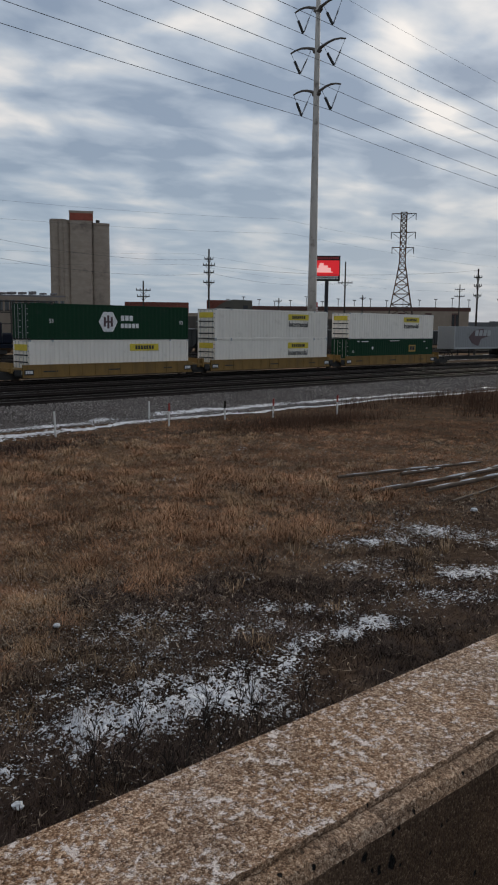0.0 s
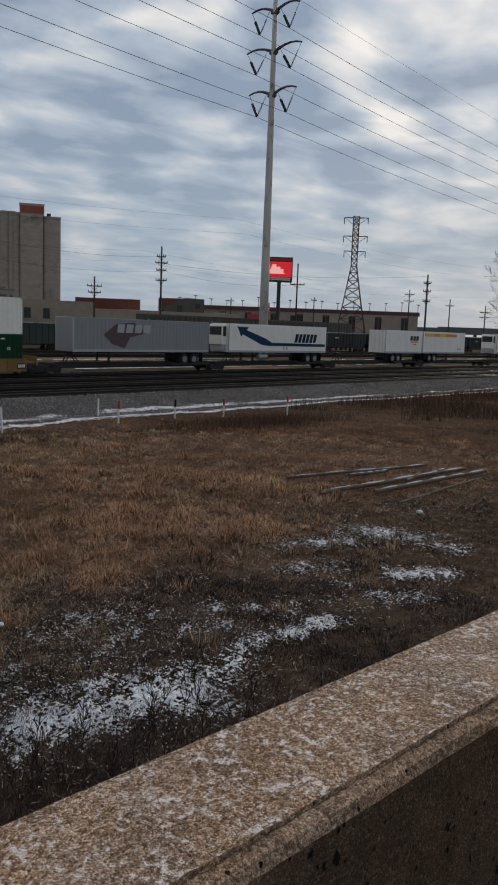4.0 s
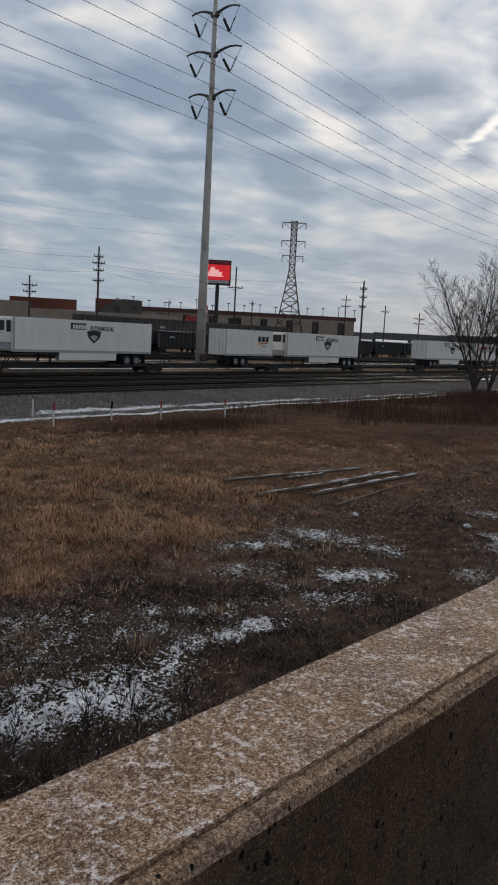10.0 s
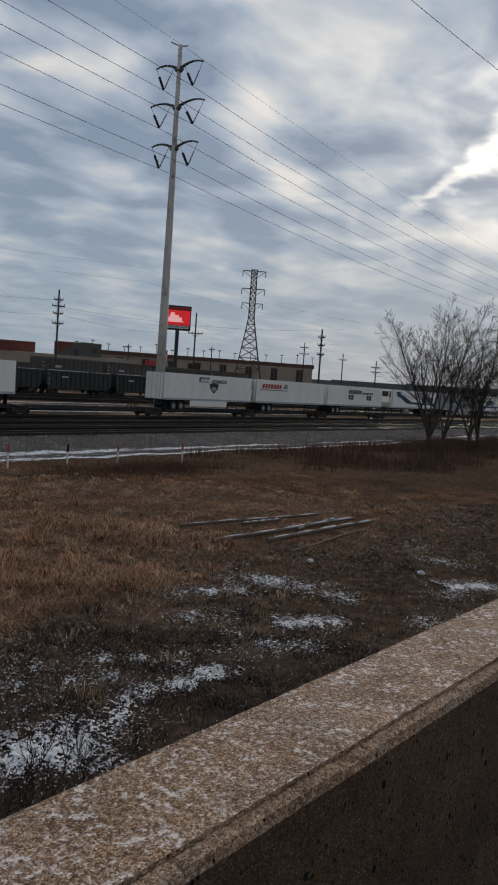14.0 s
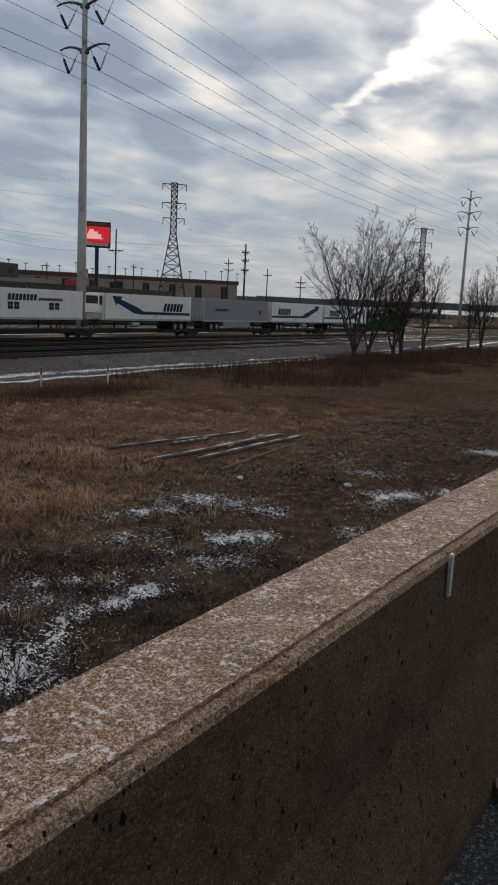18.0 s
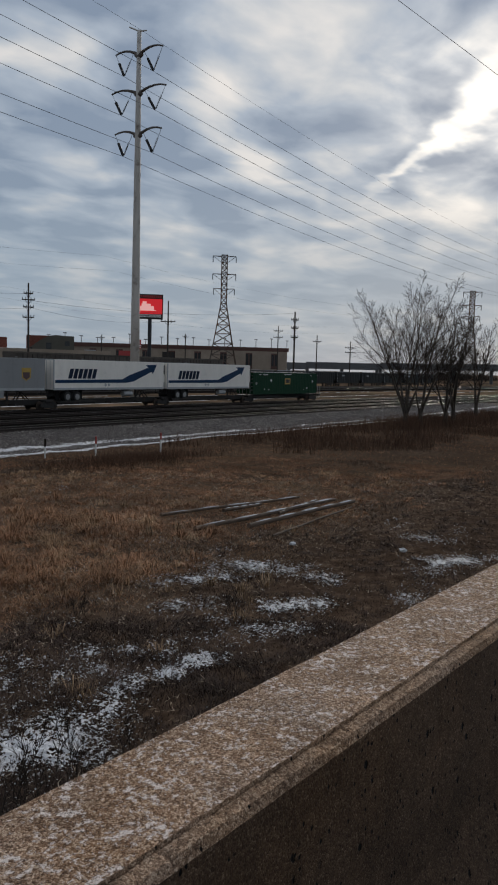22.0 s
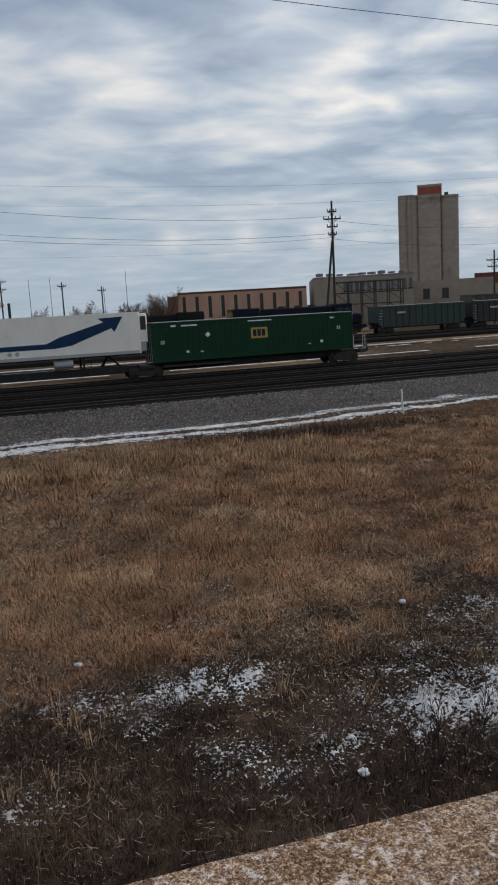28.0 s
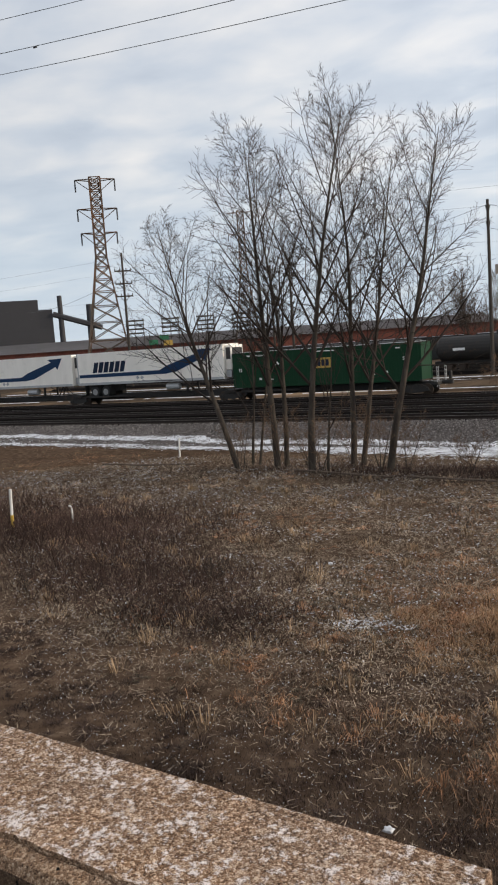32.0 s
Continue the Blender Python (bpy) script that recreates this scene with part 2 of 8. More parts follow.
M = {}
M["soil"] = material("soil", [(0.25, (0.040, 0.025, 0.017)), (0.5, (0.088, 0.058, 0.040)), (0.75, (0.165, 0.115, 0.082))], 0.95, scale=2.6, detail=9, bump=0.7, big=0.3, big_scale=0.08, spec=0.0)
M["yard"] = material("yard_gravel", [(0.3, (0.042, 0.031, 0.024)), (0.55, (0.085, 0.064, 0.048)), (0.75, (0.15, 0.116, 0.088))], 0.95, scale=1.5, detail=9, bump=0.5, big=0.35, big_scale=0.03, stain=(0.22, 0.148, 0.097), stain_scale=0.05, stain_cut=(0.47, 0.62), spec=0.0)
M["ballast"] = material("ballast_stone", [(0.25, (0.03, 0.027, 0.026)), (0.5, (0.135, 0.121, 0.116)), (0.75, (0.33, 0.303, 0.29))], 0.9, scale=9, detail=4, bump=0.8, island=0.5, big=0.25, big_scale=0.3, spec=0.1)
M["ballast_bed"] = material("ballast_bank", [(0.3, (0.015, 0.013, 0.0122)), (0.5, (0.072, 0.062, 0.058)), (0.7, (0.22, 0.196, 0.184))], 0.95, scale=15, detail=3, bump=0.9, big=0.3, big_scale=0.4, spec=0.05)
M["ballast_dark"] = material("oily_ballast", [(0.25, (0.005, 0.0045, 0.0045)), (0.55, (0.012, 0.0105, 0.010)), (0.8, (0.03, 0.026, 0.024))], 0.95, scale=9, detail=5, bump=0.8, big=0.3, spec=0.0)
M["snow"] = material("snow", [(0.3, (0.33, 0.34, 0.365)), (0.5, (0.53, 0.55, 0.583)), (0.7, (0.76, 0.78, 0.81))], 0.7, scale=9, detail=9, bump=0.5, bump_scale=20)
M["packed_snow"] = material("packed_snow", [(0.3, (0.46, 0.47, 0.50)), (0.7, (0.78, 0.79, 0.82))], 0.65, scale=1.4, detail=8, bump=0.5, bump_scale=9, stain=(0.115, 0.10, 0.09), stain_scale=1.9, stain_cut=(0.50, 0.62), stain_fine=(8.0, 0.72))
M["rail"] = material("rail_steel", (0.085, 0.072, 0.065), 0.35, 0.8, scale=6, bump=0.1)
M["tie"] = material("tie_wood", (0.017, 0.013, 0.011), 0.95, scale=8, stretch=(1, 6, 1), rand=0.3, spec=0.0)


# ---- mesh helpers ----
def obj(name, verts, faces, mat, parent=None, smooth=False, label=""):
    me = bpy.data.meshes.new(name)
    me.from_pydata([tuple(v) for v in verts] if not isinstance(verts, np.ndarray) else verts.tolist(), [], faces)
    for mm in (mat if isinstance(mat, (list, tuple)) else [mat]):
        me.materials.append(mm)
    if smooth:
        me.shade_smooth()
    ob = new(name, me)
    if parent is not None:
        ob.parent = parent
    if label:
        ob["label"] = label
    return ob


def part(name, bm, mat, parent=None, label="", smooth=False):
    me = bpy.data.meshes.new(name)
    bm.normal_update()
    bm.to_mesh(me)
    bm.free()
    me.materials.append(mat)
    if smooth:
        me.shade_smooth()
    ob = new(name, me)
    if parent is not None:
        ob.parent = parent
    if label:
        ob["label"] = label
    return ob


def shared(name, me, parent, m=None):
    """Another object on the same mesh."""
    ob = new(name, me)
    ob.parent = parent
    if m is not None:
        ob.matrix_basis = m
    return ob


def empty(name, m=None):
    ob = new(name)
    ob.empty_display_size = 0.2
    if m is not None:
        ob.matrix_basis = m
    return ob


def box(bm, x0, x1, y0, y1, z0, z1, bevel=0.0):
    r = bmesh.ops.create_cube(bm, size=1.0, matrix=Matrix.Translation(((x0 + x1) / 2, (y0 + y1) / 2, (z0 + z1) / 2)) @ Matrix.Diagonal((x1 - x0, y1 - y0, z1 - z0, 1)))
    if bevel:
        es = {e for v in r["verts"] for e in v.link_edges}
        bmesh.ops.bevel(bm, geom=list(es), offset=bevel, segments=1, affect="EDGES", profile=0.5)
    return r["verts"]


def tube(bm, a, b, r0, r1=None, n=8, caps=True):
    a, b = Vector(a), Vector(b)
    d = b - a
    m = Matrix.Translation((a + b) / 2) @ d.to_track_quat("Z", "Y").to_matrix().to_4x4()
    bmesh.ops.create_cone(bm, cap_ends=caps, segments=n, radius1=r0, radius2=r0 if r1 is None else r1, depth=d.length, matrix=m)


def boxes(*dims, bevel=0.0):
    bm = bmesh.new()
    for d in dims:
        box(bm, *d, bevel=bevel)
    return bm


def tubes(*args, n=8):
    bm = bmesh.new()
    for a in args:
        tube(bm, *a, n=n)
    return bm


def loft(path, radii, n=6, cap=True):
    """Vertices and faces of a tube along points."""
    vs, fs = [], []
    for i, p in enumerate(path):
        p = Vector(p)
        d = (Vector(path[min(i + 1, len(path) - 1)]) - Vector(path[max(i - 1, 0)])).normalized()
        s = d.orthogonal().normalized()
        u = d.cross(s)
        for k in range(n):
            w = 2 * math.pi * k / n
            vs.append(p + (s * math.cos(w) + u * math.sin(w)) * radii[i])
    for i in range(len(path) - 1):
        for k in range(n):
            a, b = i * n + k, i * n + (k + 1) % n
            fs.append((a, b, b + n, a + n))
    if cap:
        fs.append(tuple(range(n - 1, -1, -1)))
        fs.append(tuple(range((len(path) - 1) * n, len(path) * n)))
    return vs, fs


def lettering(name, text, size, mat, parent, m, extrude=0.004, stretch=1.0, shear=0.0):
    cu = bpy.data.curves.new(name, "FONT")
    cu.body, cu.size, cu.extrude, cu.align_x, cu.align_y, cu.shear = text, size, extrude, "CENTER", "CENTER", shear
    cu.resolution_u = 2
    cu.offset = size * 0.018
    tmp = bpy.data.objects.new(name, cu)
    me = bpy.data.meshes.new_from_object(tmp)
    bpy.data.objects.remove(tmp)
    me.materials.append(mat)
    ob = new(name, me)
    ob.parent = parent
    ob.matrix_basis = m @ Matrix.Diagonal((stretch, 1, 1, 1))
    return ob


# ---- ground ----
def ground_height(x, y):
    """The field, the bank of the tracks, the yard beyond and the bridge's foot."""
    b = bend(x)
    yy = y - b
    z = 0.10 * (noise.noise((x * 0.11, y * 0.11, 0)) + 0.5 * noise.noise((x * 0.37, y * 0.37, 5)))
    k = min(max((yy - (Y_NEAR - 5.2)) / 3.4, 0), 1)
    k = k * k * (3 - 2 * k)
    return z * (1 - k) * min(max((y + 4) / 4, 0), 1) + (YARD - 0.28) * k


def build_ground():
    xs = np.concatenate([np.linspace(-3000, -120, 14), np.arange(-110, 240, 2.0), np.linspace(260, 3500, 16)])
    ys = np.concatenate([np.linspace(-400, -20, 6), np.arange(-12, 46, 1.0), np.arange(48, 140, 6.0), np.linspace(160, 4200, 16)])
    vs = [(x, y, ground_height(x, y)) for y in ys for x in xs]
    nx = len(xs)
    fs, mats = [], []
    for j in range(len(ys) - 1):
        for i in range(nx - 1):
            fs.append((j * nx + i, j * nx + i + 1, (j + 1) * nx + i + 1, (j + 1) * nx + i))
            mats.append(0 if ys[j] < Y_NEAR - 6.6 + bend(xs[i]) else 2 if ys[j] < Y_NEAR - 2.5 + bend(xs[i]) else 1)
    g = obj("ground", vs, fs, [M["soil"], M["yard"], M["ballast_bed"]], smooth=True)
    g.data.polygons.foreach_set("material_index", mats)
    tagged(g, "brown winter field rising to a gravel rail yard", "ground", kind="structure")


build_ground()


# ---- the bridge's parapet and road ----
def aggregate(name, grains, grain_scale, tone_scale, frost=None, pits=None):
    """Old concrete with its gravel showing: each grain has its own tone; perhaps frost in ragged flecks, perhaps black blow-holes."""
    m = bpy.data.materials.new(name)
    m.use_nodes = True
    nt = m.node_tree
    N, L = nt.nodes.new, nt.links.new
    bsdf = nt.nodes["Principled BSDF"]
    tc = N("ShaderNodeTexCoord")

    def noise_node(scale, detail, rough=0.6, distortion=0.0, src=None):
        n = N("ShaderNodeTexNoise")
        n.inputs["Scale"].default_value, n.inputs["Detail"].default_value, n.inputs["Roughness"].default_value, n.inputs["Distortion"].default_value = scale, detail, rough, distortion
        L(src or tc.outputs["Object"], n.inputs["Vector"])
        return n.outputs[0]

    def cells(scale, src=None):
        n = N("ShaderNodeTexVoronoi")
        n.inputs["Scale"].default_value = scale
        L(src or tc.outputs["Object"], n.inputs["Vector"])
        sp = N("ShaderNodeSeparateColor")
        L(n.outputs["Color"], sp.inputs[0])
        return n.outputs["Distance"], sp.outputs[0]

    def op(kind, a, b):
        n = N("ShaderNodeMath")
        n.operation = kind
        for k, v in enumerate((a, b)):
            if isinstance(v, (int, float)):
                n.inputs[k].default_value = v
            else:
                L(v, n.inputs[k])
        return n.outputs[0]

    def span(v, lo, hi, a=0.0, b=1.0):
        n = N("ShaderNodeMapRange")
        for k, q in (("From Min", lo), ("From Max", hi), ("To Min", a), ("To Max", b)):
            n.inputs[k].default_value = q
        L(v, n.inputs["Value"])
        return n.outputs[0]

    def mix(f, a, b):
        n = N("ShaderNodeMix")
        n.data_type = "RGBA"
        L(f, n.inputs[0])
        for k, v in ((6, a), (7, b)):
            if isinstance(v, tuple):
                n.inputs[k].default_value = (*v, 1)
            else:
                L(v, n.inputs[k])
        return n.outputs[2]

    dist, pick = cells(grain_scale)
    dist2, pick2 = cells(grain_scale * 2.6)
    n = N("ShaderNodeValToRGB")
    el = n.color_ramp.elements
    while len(el) < len(grains):
        el.new(0.5)
    for q, (p, c) in zip(el, grains):
        q.position, q.color = p, (*c, 1)
    L(op("ADD", op("MULTIPLY", pick, 0.5), op("MULTIPLY", pick2, 0.5)), n.inputs[0])
    col = n.outputs[0]
    hs = N("ShaderNodeHueSaturation")
    L(col, hs.inputs["Color"])
    L(op("MULTIPLY", span(noise_node(tone_scale, 4), 0.3, 0.7, 0.72, 1.22), span(noise_node(tone_scale * 9, 4), 0.3, 0.7, 0.8, 1.2)), hs.inputs["Value"])
    L(span(noise_node(tone_scale * 0.6, 3), 0.3, 0.7, 0.9, 1.1), hs.inputs["Saturation"])
    col = hs.outputs[0]
    height = op("ADD", op("MULTIPLY", dist, -0.6), op("MULTIPLY", noise_node(grain_scale * 0.5, 5), 0.8))
    if frost:
        clump, fleck = noise_node(11.0, 4, 0.65), noise_node(52.0, 6, 0.78, 0.1)
        level = op("ADD", fleck, op("MULTIPLY", op("SUBTRACT", clump, 0.5), 0.42))
        lay = op("MULTIPLY", span(level, 0.536, 0.60), span(op("ADD", pick2, op("MULTIPLY", level, 1.4)), 0.85, 1.05, 0.15, 0.92))
        col = mix(lay, col, frost)
        height = op("ADD", height, op("MULTIPLY", lay, 0.3))
    if pits:
        mp = N("ShaderNodeMapping")
        mp.inputs["Scale"].default_value = (1.0, 1.0, 0.75)
        L(tc.outputs["Object"], mp.inputs[0])
        for scale, share in pits:
            d, p = cells(scale, mp.outputs[0])
            wob = op("ADD", d, op("MULTIPLY", op("SUBTRACT", noise_node(scale * 2.2, 3), 0.5), 0.6))
            hole = op("MULTIPLY", span(wob, 0.30, 0.20), span(p, 1 - share, 1 - share + 0.02))
            col = mix(hole, col, (0.004, 0.003, 0.0025))
            height = op("SUBTRACT", height, op("MULTIPLY", hole, 2.5))
    L(col, bsdf.inputs["Base Color"])
    bsdf.inputs["Roughness"].default_value = 0.92
    bsdf.inputs["Specular IOR Level"].default_value = 0.2
    bp = N("ShaderNodeBump")
    bp.inputs["Strength"].default_value, bp.inputs["Distance"].default_value = 0.75, 0.004
    L(height, bp.inputs["Height"])
    L(bp.outputs[0], bsdf.inputs["Normal"])
    return m


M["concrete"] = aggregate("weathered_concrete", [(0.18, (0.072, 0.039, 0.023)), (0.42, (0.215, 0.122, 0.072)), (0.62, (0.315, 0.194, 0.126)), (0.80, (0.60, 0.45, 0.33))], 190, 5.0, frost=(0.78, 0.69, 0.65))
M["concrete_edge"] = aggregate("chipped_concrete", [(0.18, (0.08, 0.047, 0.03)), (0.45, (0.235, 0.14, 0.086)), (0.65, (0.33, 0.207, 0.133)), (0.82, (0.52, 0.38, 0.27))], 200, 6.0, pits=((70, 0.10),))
# the wall face's shade is put into its colour, far darker than the cap
M["concrete_wall"] = aggregate("shaded_concrete", [(0.18, (0.050, 0.028, 0.017)), (0.5, (0.084, 0.050, 0.030)), (0.76, (0.112, 0.069, 0.043)), (0.90, (0.21, 0.148, 0.102))], 190, 1.6, pits=((30, 0.13), (62, 0.2)))
M["asphalt"] = material("asphalt", [(0.3, (0.02, 0.018, 0.017)), (0.7, (0.05, 0.046, 0.044))], 0.9, scale=60, bump=0.5, stain=(0.34, 0.33, 0.34), stain_scale=70.0, stain_cut=(0.52, 0.66), stain_fine=(6.0, 0.8), spec=0.2)
ROAD_Z = PAR_Z - 0.95


def par_pose():
    return pose(0, PAR_A, PAR_Z, 0, 0, math.degrees(math.atan(PAR_B)))


def parapet_block(name, x0, x1):
    """A length of parapet: flat cap with a chamfer, upright face, sloping foot; a broken edge."""
    prof = [(0.01, -1.9), (0.01, -0.008), (0.002, 0.0), (-0.267, 0.0), (-0.2695, -0.009), (-0.2715, -0.009), (-0.2725, -0.006), (-0.299, -0.012), (-0.309, -0.030), (-0.333, -0.50), (-0.485, -0.91), (-0.492, -1.05), (-0.492, -1.9)]
    n = max(2, int((x1 - x0) / 0.012)) if x1 - x0 < 8 else int((x1 - x0) / 0.12)
    vs, fs = [], []
    for i in range(n + 1):
        x = x0 + (x1 - x0) * i / n
        end = min(i, n - i)
        for k, (y, z) in enumerate(prof):
            w = noise.noise((x * 8, 3.1, 1)) * 0.0012 + noise.noise((x * 30, k * 0.2, 4)) * 0.0012 if 1 <= k <= 8 else 0
            if 3 <= k <= 6:
                w += 0.004 * noise.noise((x * 5, 9.0, 2)) + 0.004 * noise.noise((x * 27, 9.0, 6)) + 0.003 * noise.noise((x * 70, 9.0, 1))
            dz = -0.020 * max(0.0, noise.noise((x * 9, 4.0, 8)) - 0.25) - 0.006 * max(0.0, noise.noise((x * 41, 4.0, 3))) if k in (6, 7) else 0.0006 * noise.noise((x * 20, k, 3))
            c = 0.012 if (end == 0 and 1 <= k <= 8) else 0
            xx = x + (c if i == 0 else -c if i == n else 0)
            vs.append((xx, y + w + (0.01 if end == 0 and 3 <= k < 9 else 0), z + dz - (0.014 if end == 0 and 1 <= k <= 7 else 0)))
    m = len(prof)
    idx = []
    for i in range(n):
        for k in range(m - 1):
            fs.append((i * m + k, (i + 1) * m + k, (i + 1) * m + k + 1, i * m + k + 1))
            # upright face, foot and groove take the wall mix with shade in its colour
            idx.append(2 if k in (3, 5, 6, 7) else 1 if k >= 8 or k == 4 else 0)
    fs.append(tuple(range(m)))
    fs.append(tuple(range(n * m + m - 1, n * m - 1, -1)))
    idx += [0, 0]
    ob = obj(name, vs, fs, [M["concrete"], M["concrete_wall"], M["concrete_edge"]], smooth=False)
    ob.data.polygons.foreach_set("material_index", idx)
    ob.matrix_basis = par_pose()
    return ob


for name_, a_, b_ in (("parapet", -0.286, 7.2), ("parapet", 7.22, 34.0), ("parapet", -7.4, -0.300), ("parapet", -40.0, -7.42)):
    tagged(parapet_block(name_, a_, b_), "weathered concrete bridge parapet with a pitted, frosted top", "parapet", kind="structure")


def build_road():
    ob = part("bridge_deck", boxes((-60, 60, -9.0, -0.47, ROAD_Z - PAR_Z - 0.35, ROAD_Z - PAR_Z)), M["asphalt"])
    ob.matrix_basis = par_pose()
    tagged(ob, "dark asphalt bridge road with thin frozen snow", "road", kind="structure")
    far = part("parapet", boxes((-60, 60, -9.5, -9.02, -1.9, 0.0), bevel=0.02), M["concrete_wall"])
    far.matrix_basis = par_pose()
    tagged(far, "concrete parapet along the other side of the bridge", "parapet", kind="structure")


build_road()


def build_reflector():
    r = empty("wall_reflector", par_pose() @ pose(2.60, -0.316, -0.148))
    tagged(r, "small pale plastic reflector fixed upright to the parapet wall", "reflector")
    part("housing", boxes((-0.011, 0.011, -0.014, 0.0, 0.0, 0.15), bevel=0.004), material("aged_plastic", (0.55, 0.52, 0.46), 0.5, scale=30), r)
    part("lens", boxes((-0.014, -0.011, -0.012, -0.003, 0.01, 0.14)), material("grey_lens", (0.30, 0.29, 0.27), 0.25, scale=30), r)
    bm = bmesh.new()
    bmesh.ops.create_icosphere(bm, subdivisions=3, radius=0.058)
    for v in bm.verts:
        v.co *= 1 + 0.45 * noise.noise(v.co * 22)
        v.co.z *= 0.7
    c = part("crumpled_wrapper", bm, material("wrapper", [(0.4, (0.62, 0.60, 0.58)), (0.5, (0.5, 0.12, 0.12)), (0.62, (0.7, 0.66, 0.64))], 0.4, scale=14, bump=0.3))
    c.matrix_basis = par_pose() @ pose(2.86, -0.55, ROAD_Z - PAR_Z + 0.05)
    tagged(c, "crumpled white and red wrapper against the parapet's foot", "litter")


build_reflector()


# ---- tracks ----
TRACKS = [Y_NEAR + 0.72, Y_NEAR + 5.6, Y_NEAR + 10.7, Y_TRAIN]
M["rust"] = material("rusty_rail_side", (0.026, 0.017, 0.014), 0.9, scale=10)


def run_line(name, y, z_prof, mat, x0=-90, x1=420, step=10):
    """A profile of (offset, height) drawn along the tracks."""
    xs = np.arange(x0, x1 + step, step)
    vs, fs, k = [], [], len(z_prof)
    for x in xs:
        for o, z in z_prof:
            vs.append((x, y + bend(x) + o, z))
    for i in range(len(xs) - 1):
        for j in range(k - 1):
            fs.append((i * k + j, (i + 1) * k + j, (i + 1) * k + j + 1, i * k + j + 1))
    return obj(name, vs, fs, mat)


def build_tracks():
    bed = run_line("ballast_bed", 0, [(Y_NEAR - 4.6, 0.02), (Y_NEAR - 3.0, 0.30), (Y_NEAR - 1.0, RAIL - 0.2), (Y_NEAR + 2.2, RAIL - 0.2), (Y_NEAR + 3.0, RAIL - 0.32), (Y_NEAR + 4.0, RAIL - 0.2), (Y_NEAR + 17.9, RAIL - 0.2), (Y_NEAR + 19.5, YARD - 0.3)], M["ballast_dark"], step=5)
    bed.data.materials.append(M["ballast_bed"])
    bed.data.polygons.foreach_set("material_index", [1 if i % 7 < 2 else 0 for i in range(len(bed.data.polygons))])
    tagged(bed, "dark oily ballast bed under four tracks", "ballast", kind="structure")
    rail_prof = [(-0.07, RAIL - 0.172), (-0.07, RAIL - 0.16), (-0.012, RAIL - 0.14), (-0.012, RAIL - 0.045), (-0.036, RAIL - 0.035), (-0.036, RAIL - 0.006), (-0.028, RAIL), (0.028, RAIL), (0.036, RAIL - 0.006), (0.036, RAIL - 0.035), (0.012, RAIL - 0.045), (0.012, RAIL - 0.14), (0.07, RAIL - 0.16), (0.07, RAIL - 0.172)]
    tie = boxes((-0.115, 0.115, -1.3, 1.3, -0.09, 0.0), bevel=0.012)
    me = bpy.data.meshes.new("tie")
    tie.to_mesh(me)
    tie.free()
    me.materials.append(M["tie"])
    for n, y in enumerate(TRACKS):
        tr = empty("track", pose(0, 0, 0))
        tagged(tr, "railway track with worn steel rails on dark wooden ties", "track", "parallel tracks", "structure")
        for s in (-0.7535, 0.7535):
            r = run_line("rail", y + s, rail_prof, [M["rail"], M["rust"]], step=5)
            nseg = len(rail_prof) - 1
            r.data.polygons.foreach_set("material_index", [0 if 4 <= i % nseg <= 8 else 1 for i in range(len(r.data.polygons))])
            r.parent = tr
        lo, hi = (-10, 70) if n == 0 else (0, 0)
        x = lo
        while x < hi:
            shared("tie", me, tr, pose(x, y + bend(x) + random.uniform(-0.03, 0.03), RAIL - 0.165, 0, 0, random.uniform(-1, 1)))
            x += 0.5
        vs, fs = [], []
        for x in np.concatenate([np.arange(-90, lo, 0.55), np.arange(hi, 260, 0.55)]):
            yy = y + bend(x)
            b = len(vs)
            vs += [(x - .11, yy - 1.3, RAIL - .165), (x + .11, yy - 1.3, RAIL - .165), (x + .11, yy + 1.3, RAIL - .165), (x - .11, yy + 1.3, RAIL - .165),
                   (x - .11, yy - 1.3, RAIL - .26), (x + .11, yy - 1.3, RAIL - .26)]
            fs += [(b, b + 1, b + 2, b + 3), (b + 4, b + 5, b + 1, b)]
        t = obj("ties", vs, fs, M["tie"], tr)
        t["kind"] = "stuff"
    # loose stones on the bank
    rng = np.random.default_rng(5)
    n = 110000
    x = rng.uniform(-60, 130, n)
    o = rng.uniform(-6.0, -0.3, n)
    far = np.hypot(x - 8, 42) / 42
    keep = rng.random(n) < 1.2 / far
    x, o = x[keep], o[keep]
    z = np.interp(o, [-4.6, -3.0, -1.0, 2.2], [0.02, 0.30, RAIL - 0.2, RAIL - 0.2])
    y = Y_NEAR + o + np.array([bend(v) for v in x])
    z = np.maximum(z, np.array([ground_height(a, b) for a, b in zip(x, y)]))
    s = rng.uniform(0.018, 0.048, len(x)) * np.interp(x, [-60, 0, 40, 130], [1.3, 1, 1.1, 2.0])
    base = np.array([(-1, -1, -.3), (1, -.8, -.3), (.9, 1, -.3), (-.8, .9, -.3), (0.2, -.1, 1)])
    tri = np.array([(0, 1, 4), (1, 2, 4), (2, 3, 4), (3, 0, 4)])
    a = rng.uniform(0, 6.28, len(x))
    ca, sa = np.cos(a)[:, None], np.sin(a)[:, None]
    j = base[None] * rng.uniform(0.6, 1.3, (len(x), 5, 3)) * s[:, None, None]
    vx = j[..., 0] * ca - j[..., 1] * sa + x[:, None]
    vy = j[..., 0] * sa + j[..., 1] * ca + y[:, None]
    vz = j[..., 2] + z[:, None] + 0.01
    st = mesh_np("ballast_stones", np.stack([vx, vy, vz], -1).reshape(-1, 3), (tri[None] + (np.arange(len(x)) * 5)[:, None, None]).reshape(-1, 3), M["ballast"])
    tagged(st, "grey crushed stone on the bank beside the tracks", "ballast", kind="stuff")


